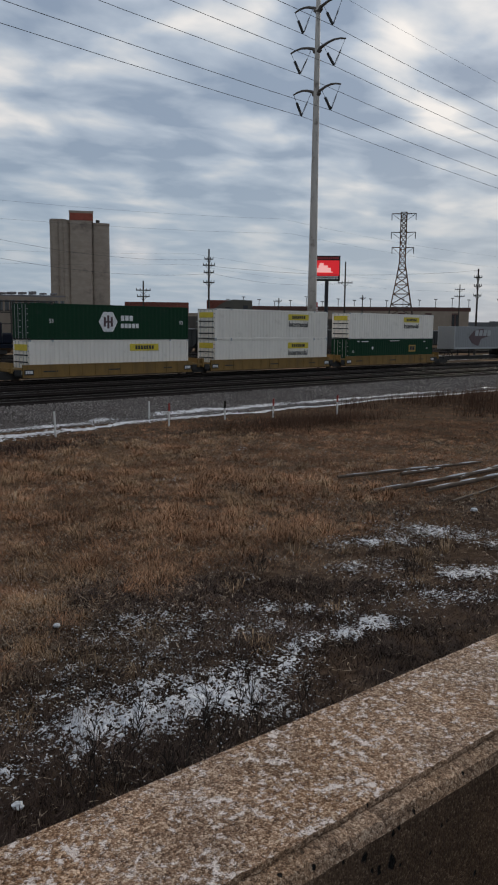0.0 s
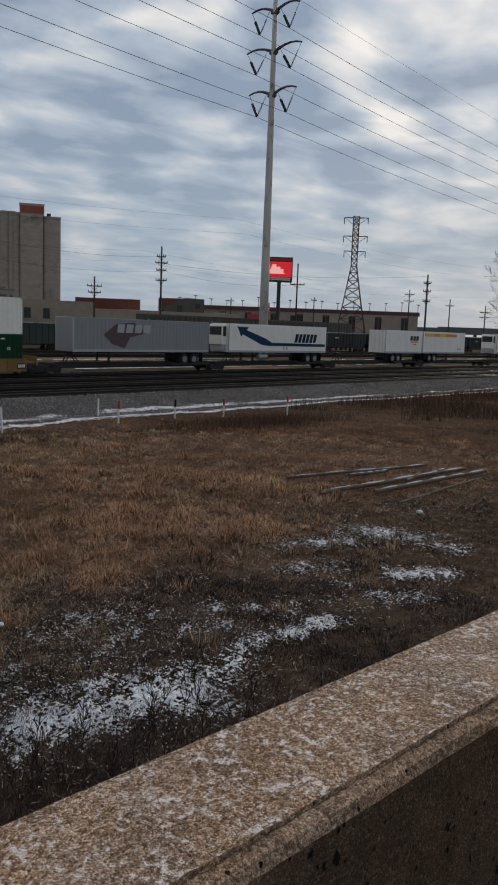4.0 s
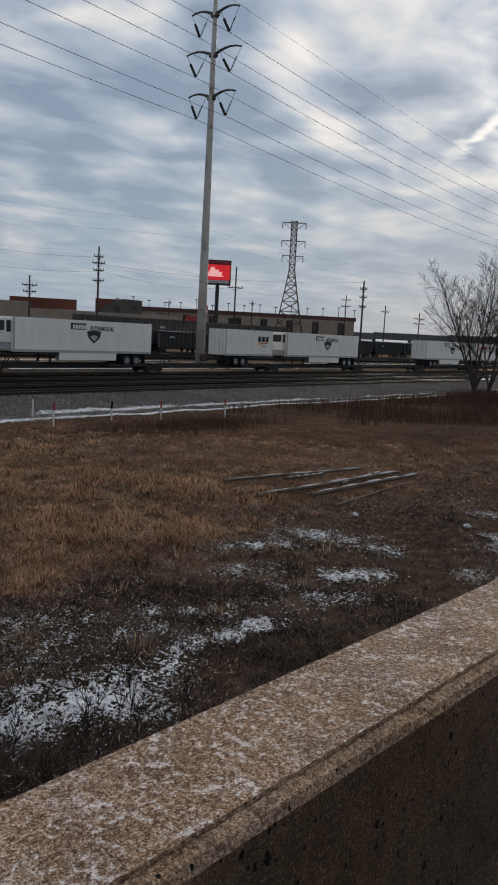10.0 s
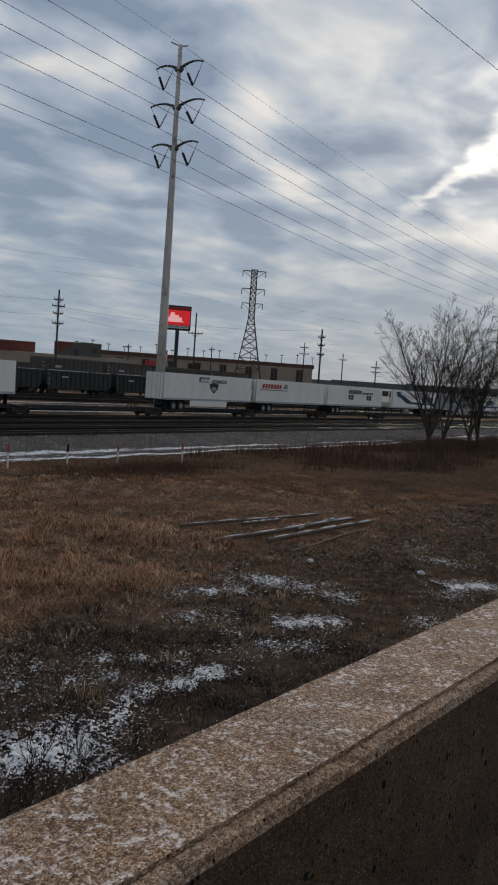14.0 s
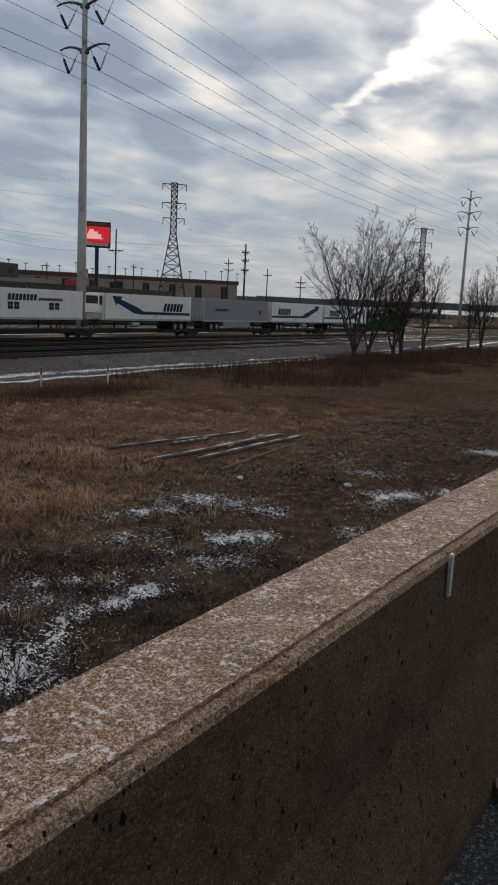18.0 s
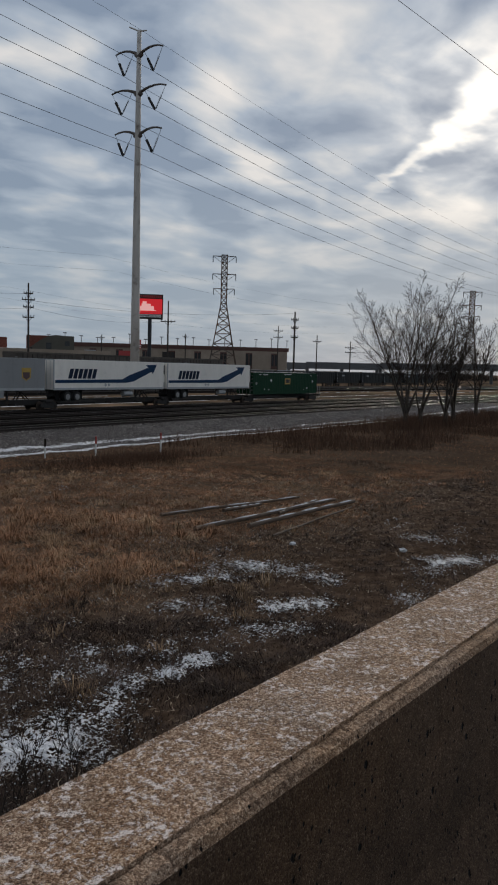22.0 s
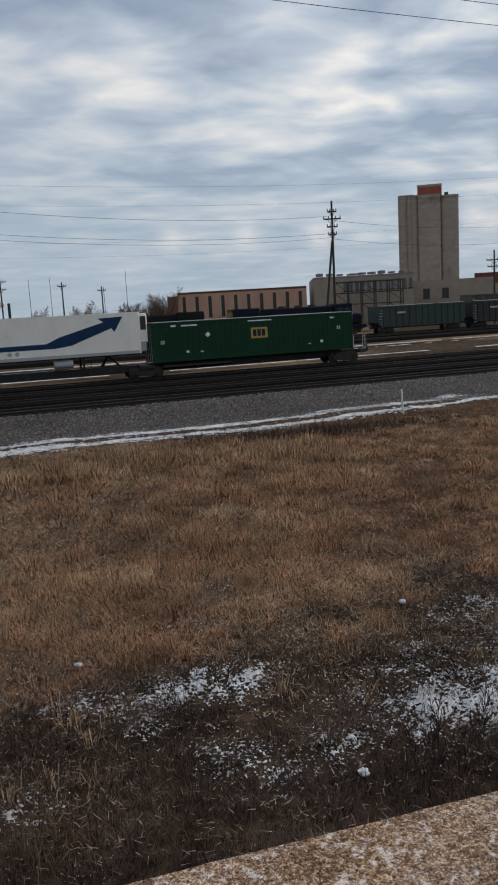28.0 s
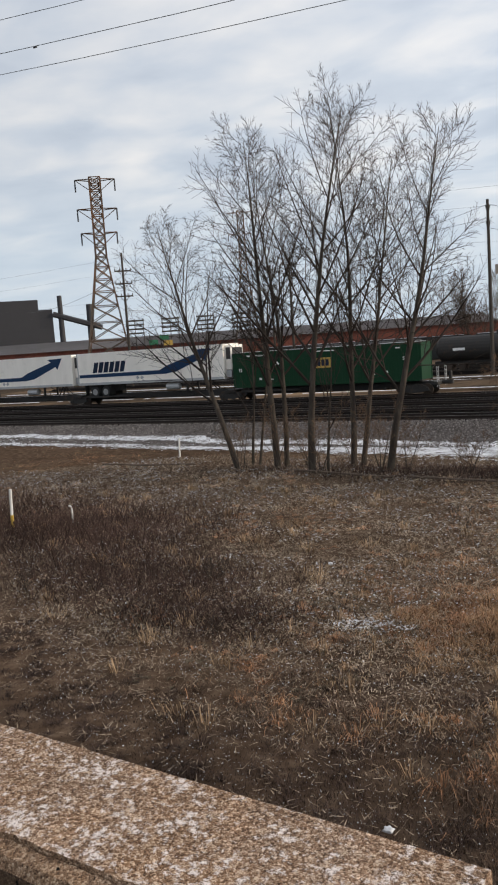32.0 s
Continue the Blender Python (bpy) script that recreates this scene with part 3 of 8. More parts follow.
def mesh_np(name, verts, tris, mat):
    me = bpy.data.meshes.new(name)
    me.vertices.add(len(verts))
    me.vertices.foreach_set("co", np.asarray(verts, np.float32).ravel())
    k = tris.shape[1]
    me.loops.add(len(tris) * k)
    me.loops.foreach_set("vertex_index", np.asarray(tris, np.int32).ravel())
    me.polygons.add(len(tris))
    me.polygons.foreach_set("loop_start", np.arange(len(tris), dtype=np.int32) * k)
    me.polygons.foreach_set("loop_total", np.full(len(tris), k, np.int32))
    me.update(calc_edges=True)
    me.materials.append(mat)
    return new(name, me)


build_tracks()


# ---- the train ----
def paint(name, c, rough=0.45, dirt=0.10, **k):
    k.setdefault("stain", tuple(v * 0.55 + 0.02 for v in c))
    return material(name, [(0.3, tuple(v * (1 - dirt) for v in c)), (0.7, c)], rough, scale=1.2, detail=7, bump=0.05, stretch=(1, 1, 0.35), stain_scale=1.0, stain_cut=(0.58, 0.85), **k)


M["white_paint"] = paint("white_paint", (0.92, 0.86, 0.78), rand=0.04, stain=(0.62, 0.57, 0.50))
M["white_clean"] = paint("clean_white_paint", (0.93, 0.88, 0.81), stain=(0.68, 0.64, 0.58))
M["green_paint"] = paint("green_container_paint", (0.004, 0.042, 0.018), 0.65, spec=0.2)
M["grey_paint"] = paint("grey_trailer_paint", (0.27, 0.275, 0.28))
M["lt_grey"] = paint("light_grey_paint", (0.42, 0.43, 0.44))
M["yellow_car"] = paint("worn_yellow_car_paint", (0.30, 0.17, 0.045), 0.7, 0.45)
M["dark_steel"] = material("dark_steel", (0.022, 0.020, 0.019), 0.75, scale=4, stain=(0.05, 0.032, 0.022), stain_scale=2)
M["brown_steel"] = material("brown_steel", (0.045, 0.03, 0.022), 0.8, scale=4)
M["rubber"] = material("tyre_rubber", (0.018, 0.018, 0.018), 0.85, scale=8)
M["alloy"] = material("wheel_alloy", (0.30, 0.30, 0.30), 0.5, 0.4, scale=8, stain=(0.05, 0.045, 0.04), stain_scale=3.0)
M["blue_stripe"] = paint("blue_vinyl", (0.006, 0.036, 0.095), spec=0.2, stain=(0.008, 0.03, 0.07))
M["navy"] = paint("navy_vinyl", (0.008, 0.018, 0.045), spec=0.2, stain=(0.01, 0.018, 0.04))
M["black_vinyl"] = material("black_vinyl", (0.02, 0.02, 0.022), 0.5, scale=5, bump=0)
M["yellow_vinyl"] = material("yellow_vinyl", (0.72, 0.56, 0.05), 0.5, scale=5, bump=0)
M["gold_vinyl"] = material("gold_vinyl", (0.48, 0.31, 0.07), 0.5, scale=5, bump=0)
M["orange_vinyl"] = material("orange_vinyl", (0.75, 0.26, 0.05), 0.5, scale=5, bump=0)
M["red_vinyl"] = material("red_vinyl", (0.45, 0.05, 0.05), 0.5, scale=5, bump=0)
M["maroon"] = material("maroon_vinyl", (0.10, 0.055, 0.06), 0.5, scale=5, bump=0)
M["white_vinyl"] = material("white_vinyl", (0.8, 0.8, 0.8), 0.5, scale=5, bump=0)

SIDE = -1.3
TRAIN = []     # (thing, its front end along the train)


def ribbed(bm, x0, x1, y, z0, z1, pitch, depth, out=-1):
    """A side sheet with vertical ribs, facing out along y."""
    xs, ys, x = [], [], x0
    while x < x1 - pitch * 0.5:
        for f, d in ((0.0, 0), (0.40, 0), (0.52, depth), (0.88, depth)):
            xs.append(x + pitch * f)
            ys.append(y - out * d)
        x += pitch
    xs.append(x1)
    ys.append(y)
    lo = [bm.verts.new((a, b, z0)) for a, b in zip(xs, ys)]
    hi = [bm.verts.new((a, b, z1)) for a, b in zip(xs, ys)]
    for i in range(len(xs) - 1):
        q = (lo[i], lo[i + 1], hi[i + 1], hi[i]) if out < 0 else (lo[i + 1], lo[i], hi[i], hi[i + 1])
        bm.faces.new(q)


def plate(name, parent, mat, x0, x1, z0, z1, y=SIDE - 0.006, label=""):
    return part(name, boxes((x0, x1, y - 0.006, y + 0.004, z0, z1)), mat, parent, label)


def letter_bars(parent, mat, x0, x1, z0, z1, n, slant=0.0, y=SIDE - 0.012, name="lettering"):
    """Plain slanted bars in the place of lettering."""
    bm = bmesh.new()
    w = (x1 - x0) / n
    for i in range(n):
        vs = box(bm, x0 + (i + 0.08) * w, x0 + (i + 0.86) * w, y - 0.004, y + 0.004, z0, z1)
        for v in vs:
            v.co.x += (v.co.z - z0) * slant
    return part(name, bm, mat, parent)


def poly_plate(name, parent, mat, pts, y=SIDE - 0.01, label="", thick=0.008):
    bm = bmesh.new()
    f = bm.faces.new([bm.verts.new((x, y, z)) for x, z in pts])
    r = bmesh.ops.extrude_face_region(bm, geom=[f])
    for v in r["geom"]:
        if isinstance(v, bmesh.types.BMVert):
            v.co.y += thick
    bmesh.ops.recalc_face_normals(bm, faces=bm.faces)
    return part(name, bm, mat, parent, label)


def container(label, mat, z0, length=16.15, h=2.9, pitch=0.42, depth=0.035, doors_left=True, top=None):
    """An intermodal box: ribbed sides, posts, rails, castings and a pair of doors with locking rods."""
    c = empty("shipping_container")
    tagged(c, label, "container", "containers on the train")
    w = 1.295
    bm = bmesh.new()
    ribbed(bm, 0.18, length - 0.18, -w + 0.01, z0 + 0.17, z0 + h - 0.12, pitch, depth)
    ribbed(bm, 0.18, length - 0.18, w - 0.01, z0 + 0.17, z0 + h - 0.12, pitch, depth, 1)
    part("side_panel", bm, mat, c)
    part("roof", boxes((0.02, length - 0.02, -w + 0.03, w - 0.03, z0 + h - 0.08, z0 + h - 0.03)), top or mat, c)
    part("floor", boxes((0.1, length - 0.1, -w + 0.06, w - 0.06, z0 + 0.06, z0 + 0.16)), M["dark_steel"], c)
    part("end_wall", boxes((length - 0.09, length - 0.04, -w + 0.05, w - 0.05, z0 + 0.1, z0 + h - 0.06)), mat, c)
    for y in (-w, w):
        s = 1 if y < 0 else -1
        part("top_rail", boxes((0.1, length - 0.1, min(y, y + s * 0.08), max(y, y + s * 0.08), z0 + h - 0.13, z0 + h), bevel=0.012), top or mat, c)
        part("bottom_rail", boxes((0.1, length - 0.1, min(y, y + s * 0.08), max(y, y + s * 0.08), z0 + 0.02, z0 + 0.18), bevel=0.012), mat, c)
        for x in (0.0, length - 0.18, 2.0, length - 2.18):
            part("corner_post" if x in (0.0, length - 0.18) else "side_post", boxes((x, x + 0.18, min(y, y + s * 0.14) - (0.004 if s > 0 else 0), max(y, y + s * 0.14) + (0.004 if s < 0 else 0), z0 + 0.02, z0 + h - 0.01), bevel=0.01), mat, c)
        for x in (-0.01, length - 0.18, 1.98, length - 2.2):
            for z in (z0, z0 + h - 0.13):
                part("corner_casting", boxes((x, x + 0.2, min(y, y + s * 0.16) - (0.008 if s > 0 else 0), max(y, y + s * 0.16) + (0.008 if s < 0 else 0), z, z + 0.135), bevel=0.01), M["dark_steel"] if mat is M["green_paint"] else M["lt_grey"], c)
    for y0, y1 in ((-w + 0.1, -0.012), (0.012, w - 0.1)):
        d = part("door", boxes((0.02, 0.07, y0, y1, z0 + 0.12, z0 + h - 0.12), bevel=0.01), mat, c)
        for f in (0.28, 0.72):
            y = y0 + (y1 - y0) * f
            part("lock_rod", tubes(((-0.01, y, z0 + 0.1), (-0.01, y, z0 + h - 0.1), 0.022), n=6), M["lt_grey"], d)
        for z in (0.55, 1.0, 1.5, 2.0, 2.4):
            part("hinge", boxes((-0.02, 0.03, y0 - 0.02, y0 + 0.14, z0 + z, z0 + z + 0.07)), M["lt_grey"], d)
    return c


def hunt_marks(c, x, z0, word=True):
    part("name_plate", boxes((-0.05, -0.035, -1.0, 1.0, z0 + 2.05, z0 + 2.55)), M["yellow_vinyl"], c, "yellow plate on the doors")
    part("door_bars", boxes((-0.045, -0.03, -1.1, 1.1, z0 + 0.5, z0 + 0.62), (-0.045, -0.03, -1.1, 1.1, z0 + 1.1, z0 + 1.2), (-0.045, -0.03, -1.1, 1.1, z0 + 1.65, z0 + 1.75)), M["dark_steel"], c)
    plate("name_plate", c, M["yellow_vinyl"], x, x + 3.1, z0 + 1.95, z0 + 2.55, label="yellow plate with dark lettering")
    letter_bars(c, M["black_vinyl"], x + 0.55, x + 2.6, z0 + 2.08, z0 + 2.40, 7)
    if word:
        lettering("lettering", "Intermodal", 0.78, M["black_vinyl"], c, pose(x + 1.55, SIDE - 0.012, z0 + 1.50, 90), stretch=0.86)


def emp_marks(c, z0, x=7.6):
    plate("name_plate", c, M["gold_vinyl"], x, x + 1.35, z0 + 1.35, z0 + 2.15, label="gold plate with dark lettering")
    letter_bars(c, M["navy"], x + 0.14, x + 1.2, z0 + 1.5, z0 + 2.0, 3)
    bm = bmesh.new()
    vs = box(bm, 4.05, 4.35, SIDE - 0.012, SIDE - 0.002, z0 + 1.70, z0 + 2.0)
    bmesh.ops.rotate(bm, verts=vs, cent=(4.2, SIDE, z0 + 1.85), matrix=Matrix.Rotation(radians(45), 3, "Y"))
    part("hazard_placard", bm, M["white_vinyl"], c)
    for x2, z2 in ((0.75, 1.45), (14.9, 1.75)):
        lettering("lettering", "53", 0.34, M["white_vinyl"], c, pose(x2, SIDE - 0.012, z0 + z2, 90))
    for x2, z2, ww, hh in ((2.2, 2.55, 1.2, 0.1), (1.4, 2.55, 0.4, 0.12), (2.5, 0.62, 0.22, 0.16), (3.6, 0.6, 0.22, 0.08), (13.3, 0.7, 0.25, 0.18), (12.3, 0.62, 0.22, 0.06), (7.4, 2.62, 1.9, 0.08), (14.2, 2.5, 0.35, 0.1)):
        part("stencil_mark", boxes((x2, x2 + ww, SIDE - 0.012, SIDE - 0.002, z0 + z2, z0 + z2 + hh)), M["white_vinyl"], c)


def wheelset(parent, x, r=0.42):
    ws = part("wheelset", tubes(((x, -0.85, r), (x, 0.85, r), 0.08)), M["dark_steel"], parent)
    for y in (-0.75, 0.75):
        bm = tubes(((x, y - 0.065, r), (x, y + 0.065, r), r, r), n=24)
        tube(bm, (x, y - 0.09, r), (x, y + 0.09, r), r * 0.32, n=12)
        part("wheel", bm, M["brown_steel"], ws)
    return ws


def truck(parent, x):
    """A two-axle truck: side frames with spring nests, bolster, wheelsets."""
    t = part("truck_bolster", boxes((x - 0.2, x + 0.2, -1.1, 1.1, 0.5, 0.78), bevel=0.03), M["dark_steel"], parent)
    for y in (-1.08, 0.98):
        bm = bmesh.new()
        pts = [(-1.15, 0.30), (-0.95, 0.62), (-0.5, 0.80), (0.5, 0.80), (0.95, 0.62), (1.15, 0.30), (0.75, 0.32), (0.45, 0.18), (-0.45, 0.18), (-0.75, 0.32)]
        f = bm.faces.new([bm.verts.new((x + a, y, b)) for a, b in pts])
        r = bmesh.ops.extrude_face_region(bm, geom=[f])
        for v in r["geom"]:
            if isinstance(v, bmesh.types.BMVert):
                v.co.y += 0.1
        bmesh.ops.recalc_face_normals(bm, faces=bm.faces)
        for a in (-0.88, 0.88):
            tube(bm, (x + a, y - 0.06, 0.42), (x + a, y + 0.02, 0.42), 0.14, n=12)
        part("side_frame", bm, M["dark_steel"], t)
    for a in (-0.88, 0.88):
        wheelset(parent, x + a)


def well_car(x0, x1, label):
    c = empty("well_car")
    tagged(c, label, "rail car", "cars of the train")
    n = x1 - x0
    for y in (-1.46, 1.36):
        bm = boxes((1.2, n - 1.2, y, y + 0.10, 0.30, 1.30))
        for z in (0.30, 1.22):
            box(bm, 1.2, n - 1.2, y - 0.05, y + 0.12, z, z + 0.10)
        x = 1.6
        while x < n - 1.4:
            box(bm, x, x + 0.07, y - 0.045, y, 0.38, 1.24)
            x += 1.25
        part("side_sill", bm, M["yellow_car"], c, "worn yellow riveted side sill")
    part("well_floor", boxes((1.4, n - 1.4, -1.3, 1.3, 0.24, 0.33)), M["dark_steel"], c)
    for a, s in ((0.0, 1), (n, -1)):
        bm = boxes((min(a, a + s * 1.4), max(a, a + s * 1.4), -1.35, 1.35, 0.85, 1.08))
        box(bm, min(a + s * .2, a + s * 0.35), max(a + s * .2, a + s * 0.35), -1.45, 1.45, 0.7, 1.5)
        part("end_platform", bm, M["yellow_car"], c)
        part("brake_gear", boxes((min(a + s * .5, a + s * 1.1), max(a + s * .5, a + s * 1.1), -1.42, -1.1, 0.45, 0.95), bevel=0.03), M["dark_steel"], c)
        plate("number_plate", c, M["black_vinyl"], min(a + s * 1.3, a + s * 2.1), max(a + s * 1.3, a + s * 2.1), 0.52, 0.95, y=-1.53)
        letter_bars(c, M["white_vinyl"], min(a + s * 1.38, a + s * 2.02), max(a + s * 1.38, a + s * 2.02), 0.62, 0.86, 4, y=-1.54)
    for x, w in ((3.0, 1.3), (n / 2 - 0.6, 1.2), (n - 4.4, 0.9)):
        part("stencil_mark", boxes((x, x + w, -1.472, -1.458, 0.72, 0.82)), M["black_vinyl"], c)
    truck(c, 0.0)
    TRAIN.append((c, x0))
    return c


def spine_car(x0, x1, hitch_right=True, loaded=True):
    """A platform: centre spine, wheel ramps, hitch stand, trucks at the front end."""
    c = empty("spine_car")
    tagged(c, "dark articulated spine car with a trailer hitch" + ("" if loaded else ", riding empty"), "rail car", "cars of the train")
    n = x1 - x0
    part("spine", boxes((0.3, n - 0.3, -0.33, 0.33, 0.45, 0.98), bevel=0.03), M["dark_steel"], c)
    hx = n - 2.6 if hitch_right else 2.6
    wx = 3.8 if hitch_right else n - 3.8
    for s in (-1, 1):
        y0, y1 = (0.55, 1.30) if s > 0 else (-1.30, -0.55)
        part("wheel_ramp", boxes((wx - 2.6, wx + 2.6, y0, y1, 0.62, 0.71), (wx - 2.6, wx + 2.6, y1 - 0.05 if s > 0 else y0, y1 if s > 0 else y0 + 0.05, 0.62, 0.84), bevel=0.01), M["dark_steel"], c)
        for x in (wx - 2.2, wx, wx + 2.2, hx - 1.5, n / 2):
            part("outrigger", boxes((x - 0.09, x + 0.09, min(0.3 * s, 1.28 * s), max(0.3 * s, 1.28 * s), 0.5, 0.64)), M["dark_steel"], c)
    h = part("hitch_stand", tubes(((hx - 0.5, -0.25, 0.95), (hx, -0.2, 1.80), 0.06), ((hx - 0.5, 0.25, 0.95), (hx, 0.2, 1.80), 0.06), ((hx + 0.9, -0.25, 0.95), (hx, -0.2, 1.80), 0.05), ((hx + 0.9, 0.25, 0.95), (hx, 0.2, 1.80), 0.05)), M["dark_steel"], c)
    part("hitch_plate", boxes((hx - 0.45, hx + 0.45, -0.45, 0.45, 1.80, 1.88), bevel=0.02), M["dark_steel"], h)
    for a in (0.0, n - 0.5):
        part("end_sill", boxes((a, a + 0.5, -1.25, 1.25, 0.72, 0.95), bevel=0.02), M["dark_steel"], c)
    part("side_handrail", tubes(((hx - 1.4, -1.25, 0.95), (hx - 1.4, -1.25, 1.5), 0.02), ((hx - 1.4, -1.25, 1.5), (hx - 0.7, -1.25, 1.5), 0.02), ((hx - 0.7, -1.25, 1.5), (hx - 0.7, -1.25, 0.95), 0.02), n=5), M["dark_steel"], c)
    truck(c, 0.0)
    TRAIN.append((c, x0))
    return c


def road_wheel(parent, x, side):
    y0, y1 = (-1.25, -0.66) if side < 0 else (0.66, 1.25)
    r, z = 0.50, 0.72 + 0.5
    t = None
    for a, b in ((y0, (y0 + y1) / 2 - 0.02), ((y0 + y1) / 2 + 0.02, y1)):
        vs, fs = loft([(x, a, z), (x, a + 0.04, z), (x, b - 0.04, z), (x, b, z)], [r - 0.05, r, r, r - 0.05], n=20)
        w = obj("tyre", vs, fs, M["rubber"], parent)
        if t is None or side > 0:
            t = w
    y = y0 if side < 0 else y1
    bm = tubes(((x, y - 0.008, z), (x, y + 0.008, z), 0.29), n=16)
    tube(bm, (x, y - 0.05, z), (x, y + 0.01, z), 0.11, n=10)
    part("rim", bm, M["alloy"], t)


def trailer(label, x0, mat, length=16.15, nose_right=True, reefer=False, ribs=0.0, top=4.83, skirt=False, band=None):
    """A semi-trailer: body, rails, nose, doors, running gear, landing legs, rear bar, perhaps a cooling unit."""
    c = empty("semi_trailer")
    tagged(c, label, "trailer", "trailers on the train")
    w, z0 = 1.29, 1.88
    n = length
    fx = (lambda v: v) if nose_right else (lambda v: n - v)      # measured from the tail

    def bx(a, b, *r, bevel=0.0):
        return boxes((min(fx(a), fx(b)), max(fx(a), fx(b)), *r), bevel=bevel)

    bm = bmesh.new()
    if ribs:
        ribbed(bm, 0.1, n - 0.1, -w, z0 + 0.2, top - 0.1, ribs, 0.02)
        ribbed(bm, 0.1, n - 0.1, w, z0 + 0.2, top - 0.1, ribs, 0.02, 1)
    else:
        k, step = 13, (n - 0.2) / 13
        bm.free()
        for i in range(k):
            part("side_panel", boxes((0.1 + i * step + 0.004, 0.1 + (i + 1) * step - 0.004, -w - 0.004, -w + 0.02, z0 + 0.2, top - 0.1)), mat, c)
        bm = boxes((0.1, n - 0.1, w - 0.02, w + 0.02, z0 + 0.2, top - 0.1))
    part("side_panel" if ribs else "far_side", bm, mat, c)
    part("roof", boxes((0.02, n - 0.02, -w + 0.02, w - 0.02, top - 0.06, top), bevel=0.02), M["lt_grey"], c)
    part("floor", boxes((0.05, n - 0.05, -w + 0.03, w - 0.03, z0 + 0.02, z0 + 0.18)), M["dark_steel"], c)
    for y in (-w - 0.012, w - 0.048):
        part("top_rail", boxes((0.0, n, y, y + 0.06, top - 0.14, top - 0.01), bevel=0.008), mat if band is None else M["lt_grey"], c)
        part("bottom_rail", boxes((0.0, n, y, y + 0.06, z0, z0 + 0.22), bevel=0.008), M["lt_grey"], c)
        for x in (0.0, n - 0.12):
            part("corner_post", boxes((x, x + 0.12, y - 0.004, y + 0.066, z0, top - 0.005), bevel=0.01), mat if x else M["lt_grey"], c)
    part("nose_wall", bx(n - 0.07, n - 0.01, -w + 0.03, w - 0.03, z0 + 0.02, top - 0.03), mat, c)
    for y0, y1 in ((-w + 0.06, -0.01), (0.01, w - 0.06)):
        d = part("door", bx(0.0, 0.05, y0, y1, z0 + 0.05, top - 0.08, bevel=0.01), mat, c)
        for f in (0.3, 0.7):
            y = y0 + (y1 - y0) * f
            part("lock_rod", tubes(((fx(-0.03), y, z0 + 0.05), (fx(-0.03), y, top - 0.1), 0.02), n=6), M["lt_grey"], d)
    part("bogie_frame", bx(0.7, 4.2, -0.5, 0.5, 1.25, z0 + 0.02), M["dark_steel"], c)
    for a in (1.9, 3.15):
        for s in (-1, 1):
            road_wheel(c, fx(a), s)
        part("axle", tubes(((fx(a), -1.1, 1.22), (fx(a), 1.1, 1.22), 0.07)), M["dark_steel"], c)
    for a in ((0.75, 1.25), (2.5, 2.55), (3.75, 3.8)):
        part("mudflap", boxes((min(fx(a[0]), fx(a[0] + 0.03)), max(fx(a[0]), fx(a[0] + 0.03)), -1.25, -0.7, 0.95, z0)), M["rubber"], c)
    lx = n - 4.2
    for y in (-0.95, 0.80):
        leg = part("landing_leg", bx(lx, lx + 0.15, y, y + 0.15, 1.05, z0 + 0.02), M["dark_steel"], c)
        part("foot", bx(lx - 0.1, lx + 0.25, y - 0.06, y + 0.21, 1.0, 1.05), M["dark_steel"], leg)
        part("leg_brace", tubes(((fx(lx + 0.07), y + 0.07, 1.25), (fx(lx - 0.9), y + 0.07, z0), 0.03), n=5), M["dark_steel"], leg)
    part("rear_bar", bx(-0.02, 0.08, -1.1, 1.1, 1.35, 1.45), M["dark_steel"], c)
    for y in (-0.5, 0.42):
        part("rear_bar_hanger", bx(0.0, 0.08, y, y + 0.08, 1.4, z0 + 0.03), M["dark_steel"], c)
    part("kingpin_plate", bx(n - 1.9, n - 0.1, -0.6, 0.6, z0 - 0.04, z0 + 0.03), M["dark_steel"], c)
    if skirt:
        part("side_skirt", bx(4.6, n - 4.8, -w - 0.004, -w + 0.02, 1.22, z0 - 0.005), mat, c)
    if reefer:
        u = part("cooling_unit", bx(n, n + 0.62, -0.98, 0.98, z0 + 0.75, top - 0.12, bevel=0.06), M["white_clean"], c, "white cooling unit with a black grille")
        part("grille", bx(n + 0.1, n + 0.52, -1.0, -0.96, z0 + 1.65, top - 0.32), M["black_vinyl"], u)
        part("grille", bx(n + 0.60, n + 0.635, -0.85, 0.85, z0 + 1.75, top - 0.35), M["black_vinyl"], u)
        part("fuel_tank", tubes(((fx(n - 6.2), -0.9, 1.45), (fx(n - 4.9), -0.9, 1.45), 0.28), n=14), M["lt_grey"], c)
        part("lower_panel", bx(n, n + 0.5, -0.9, 0.9, z0 + 0.15, z0 + 0.75), M["lt_grey"], u)
    TRAIN.append((c, x0))
    return c


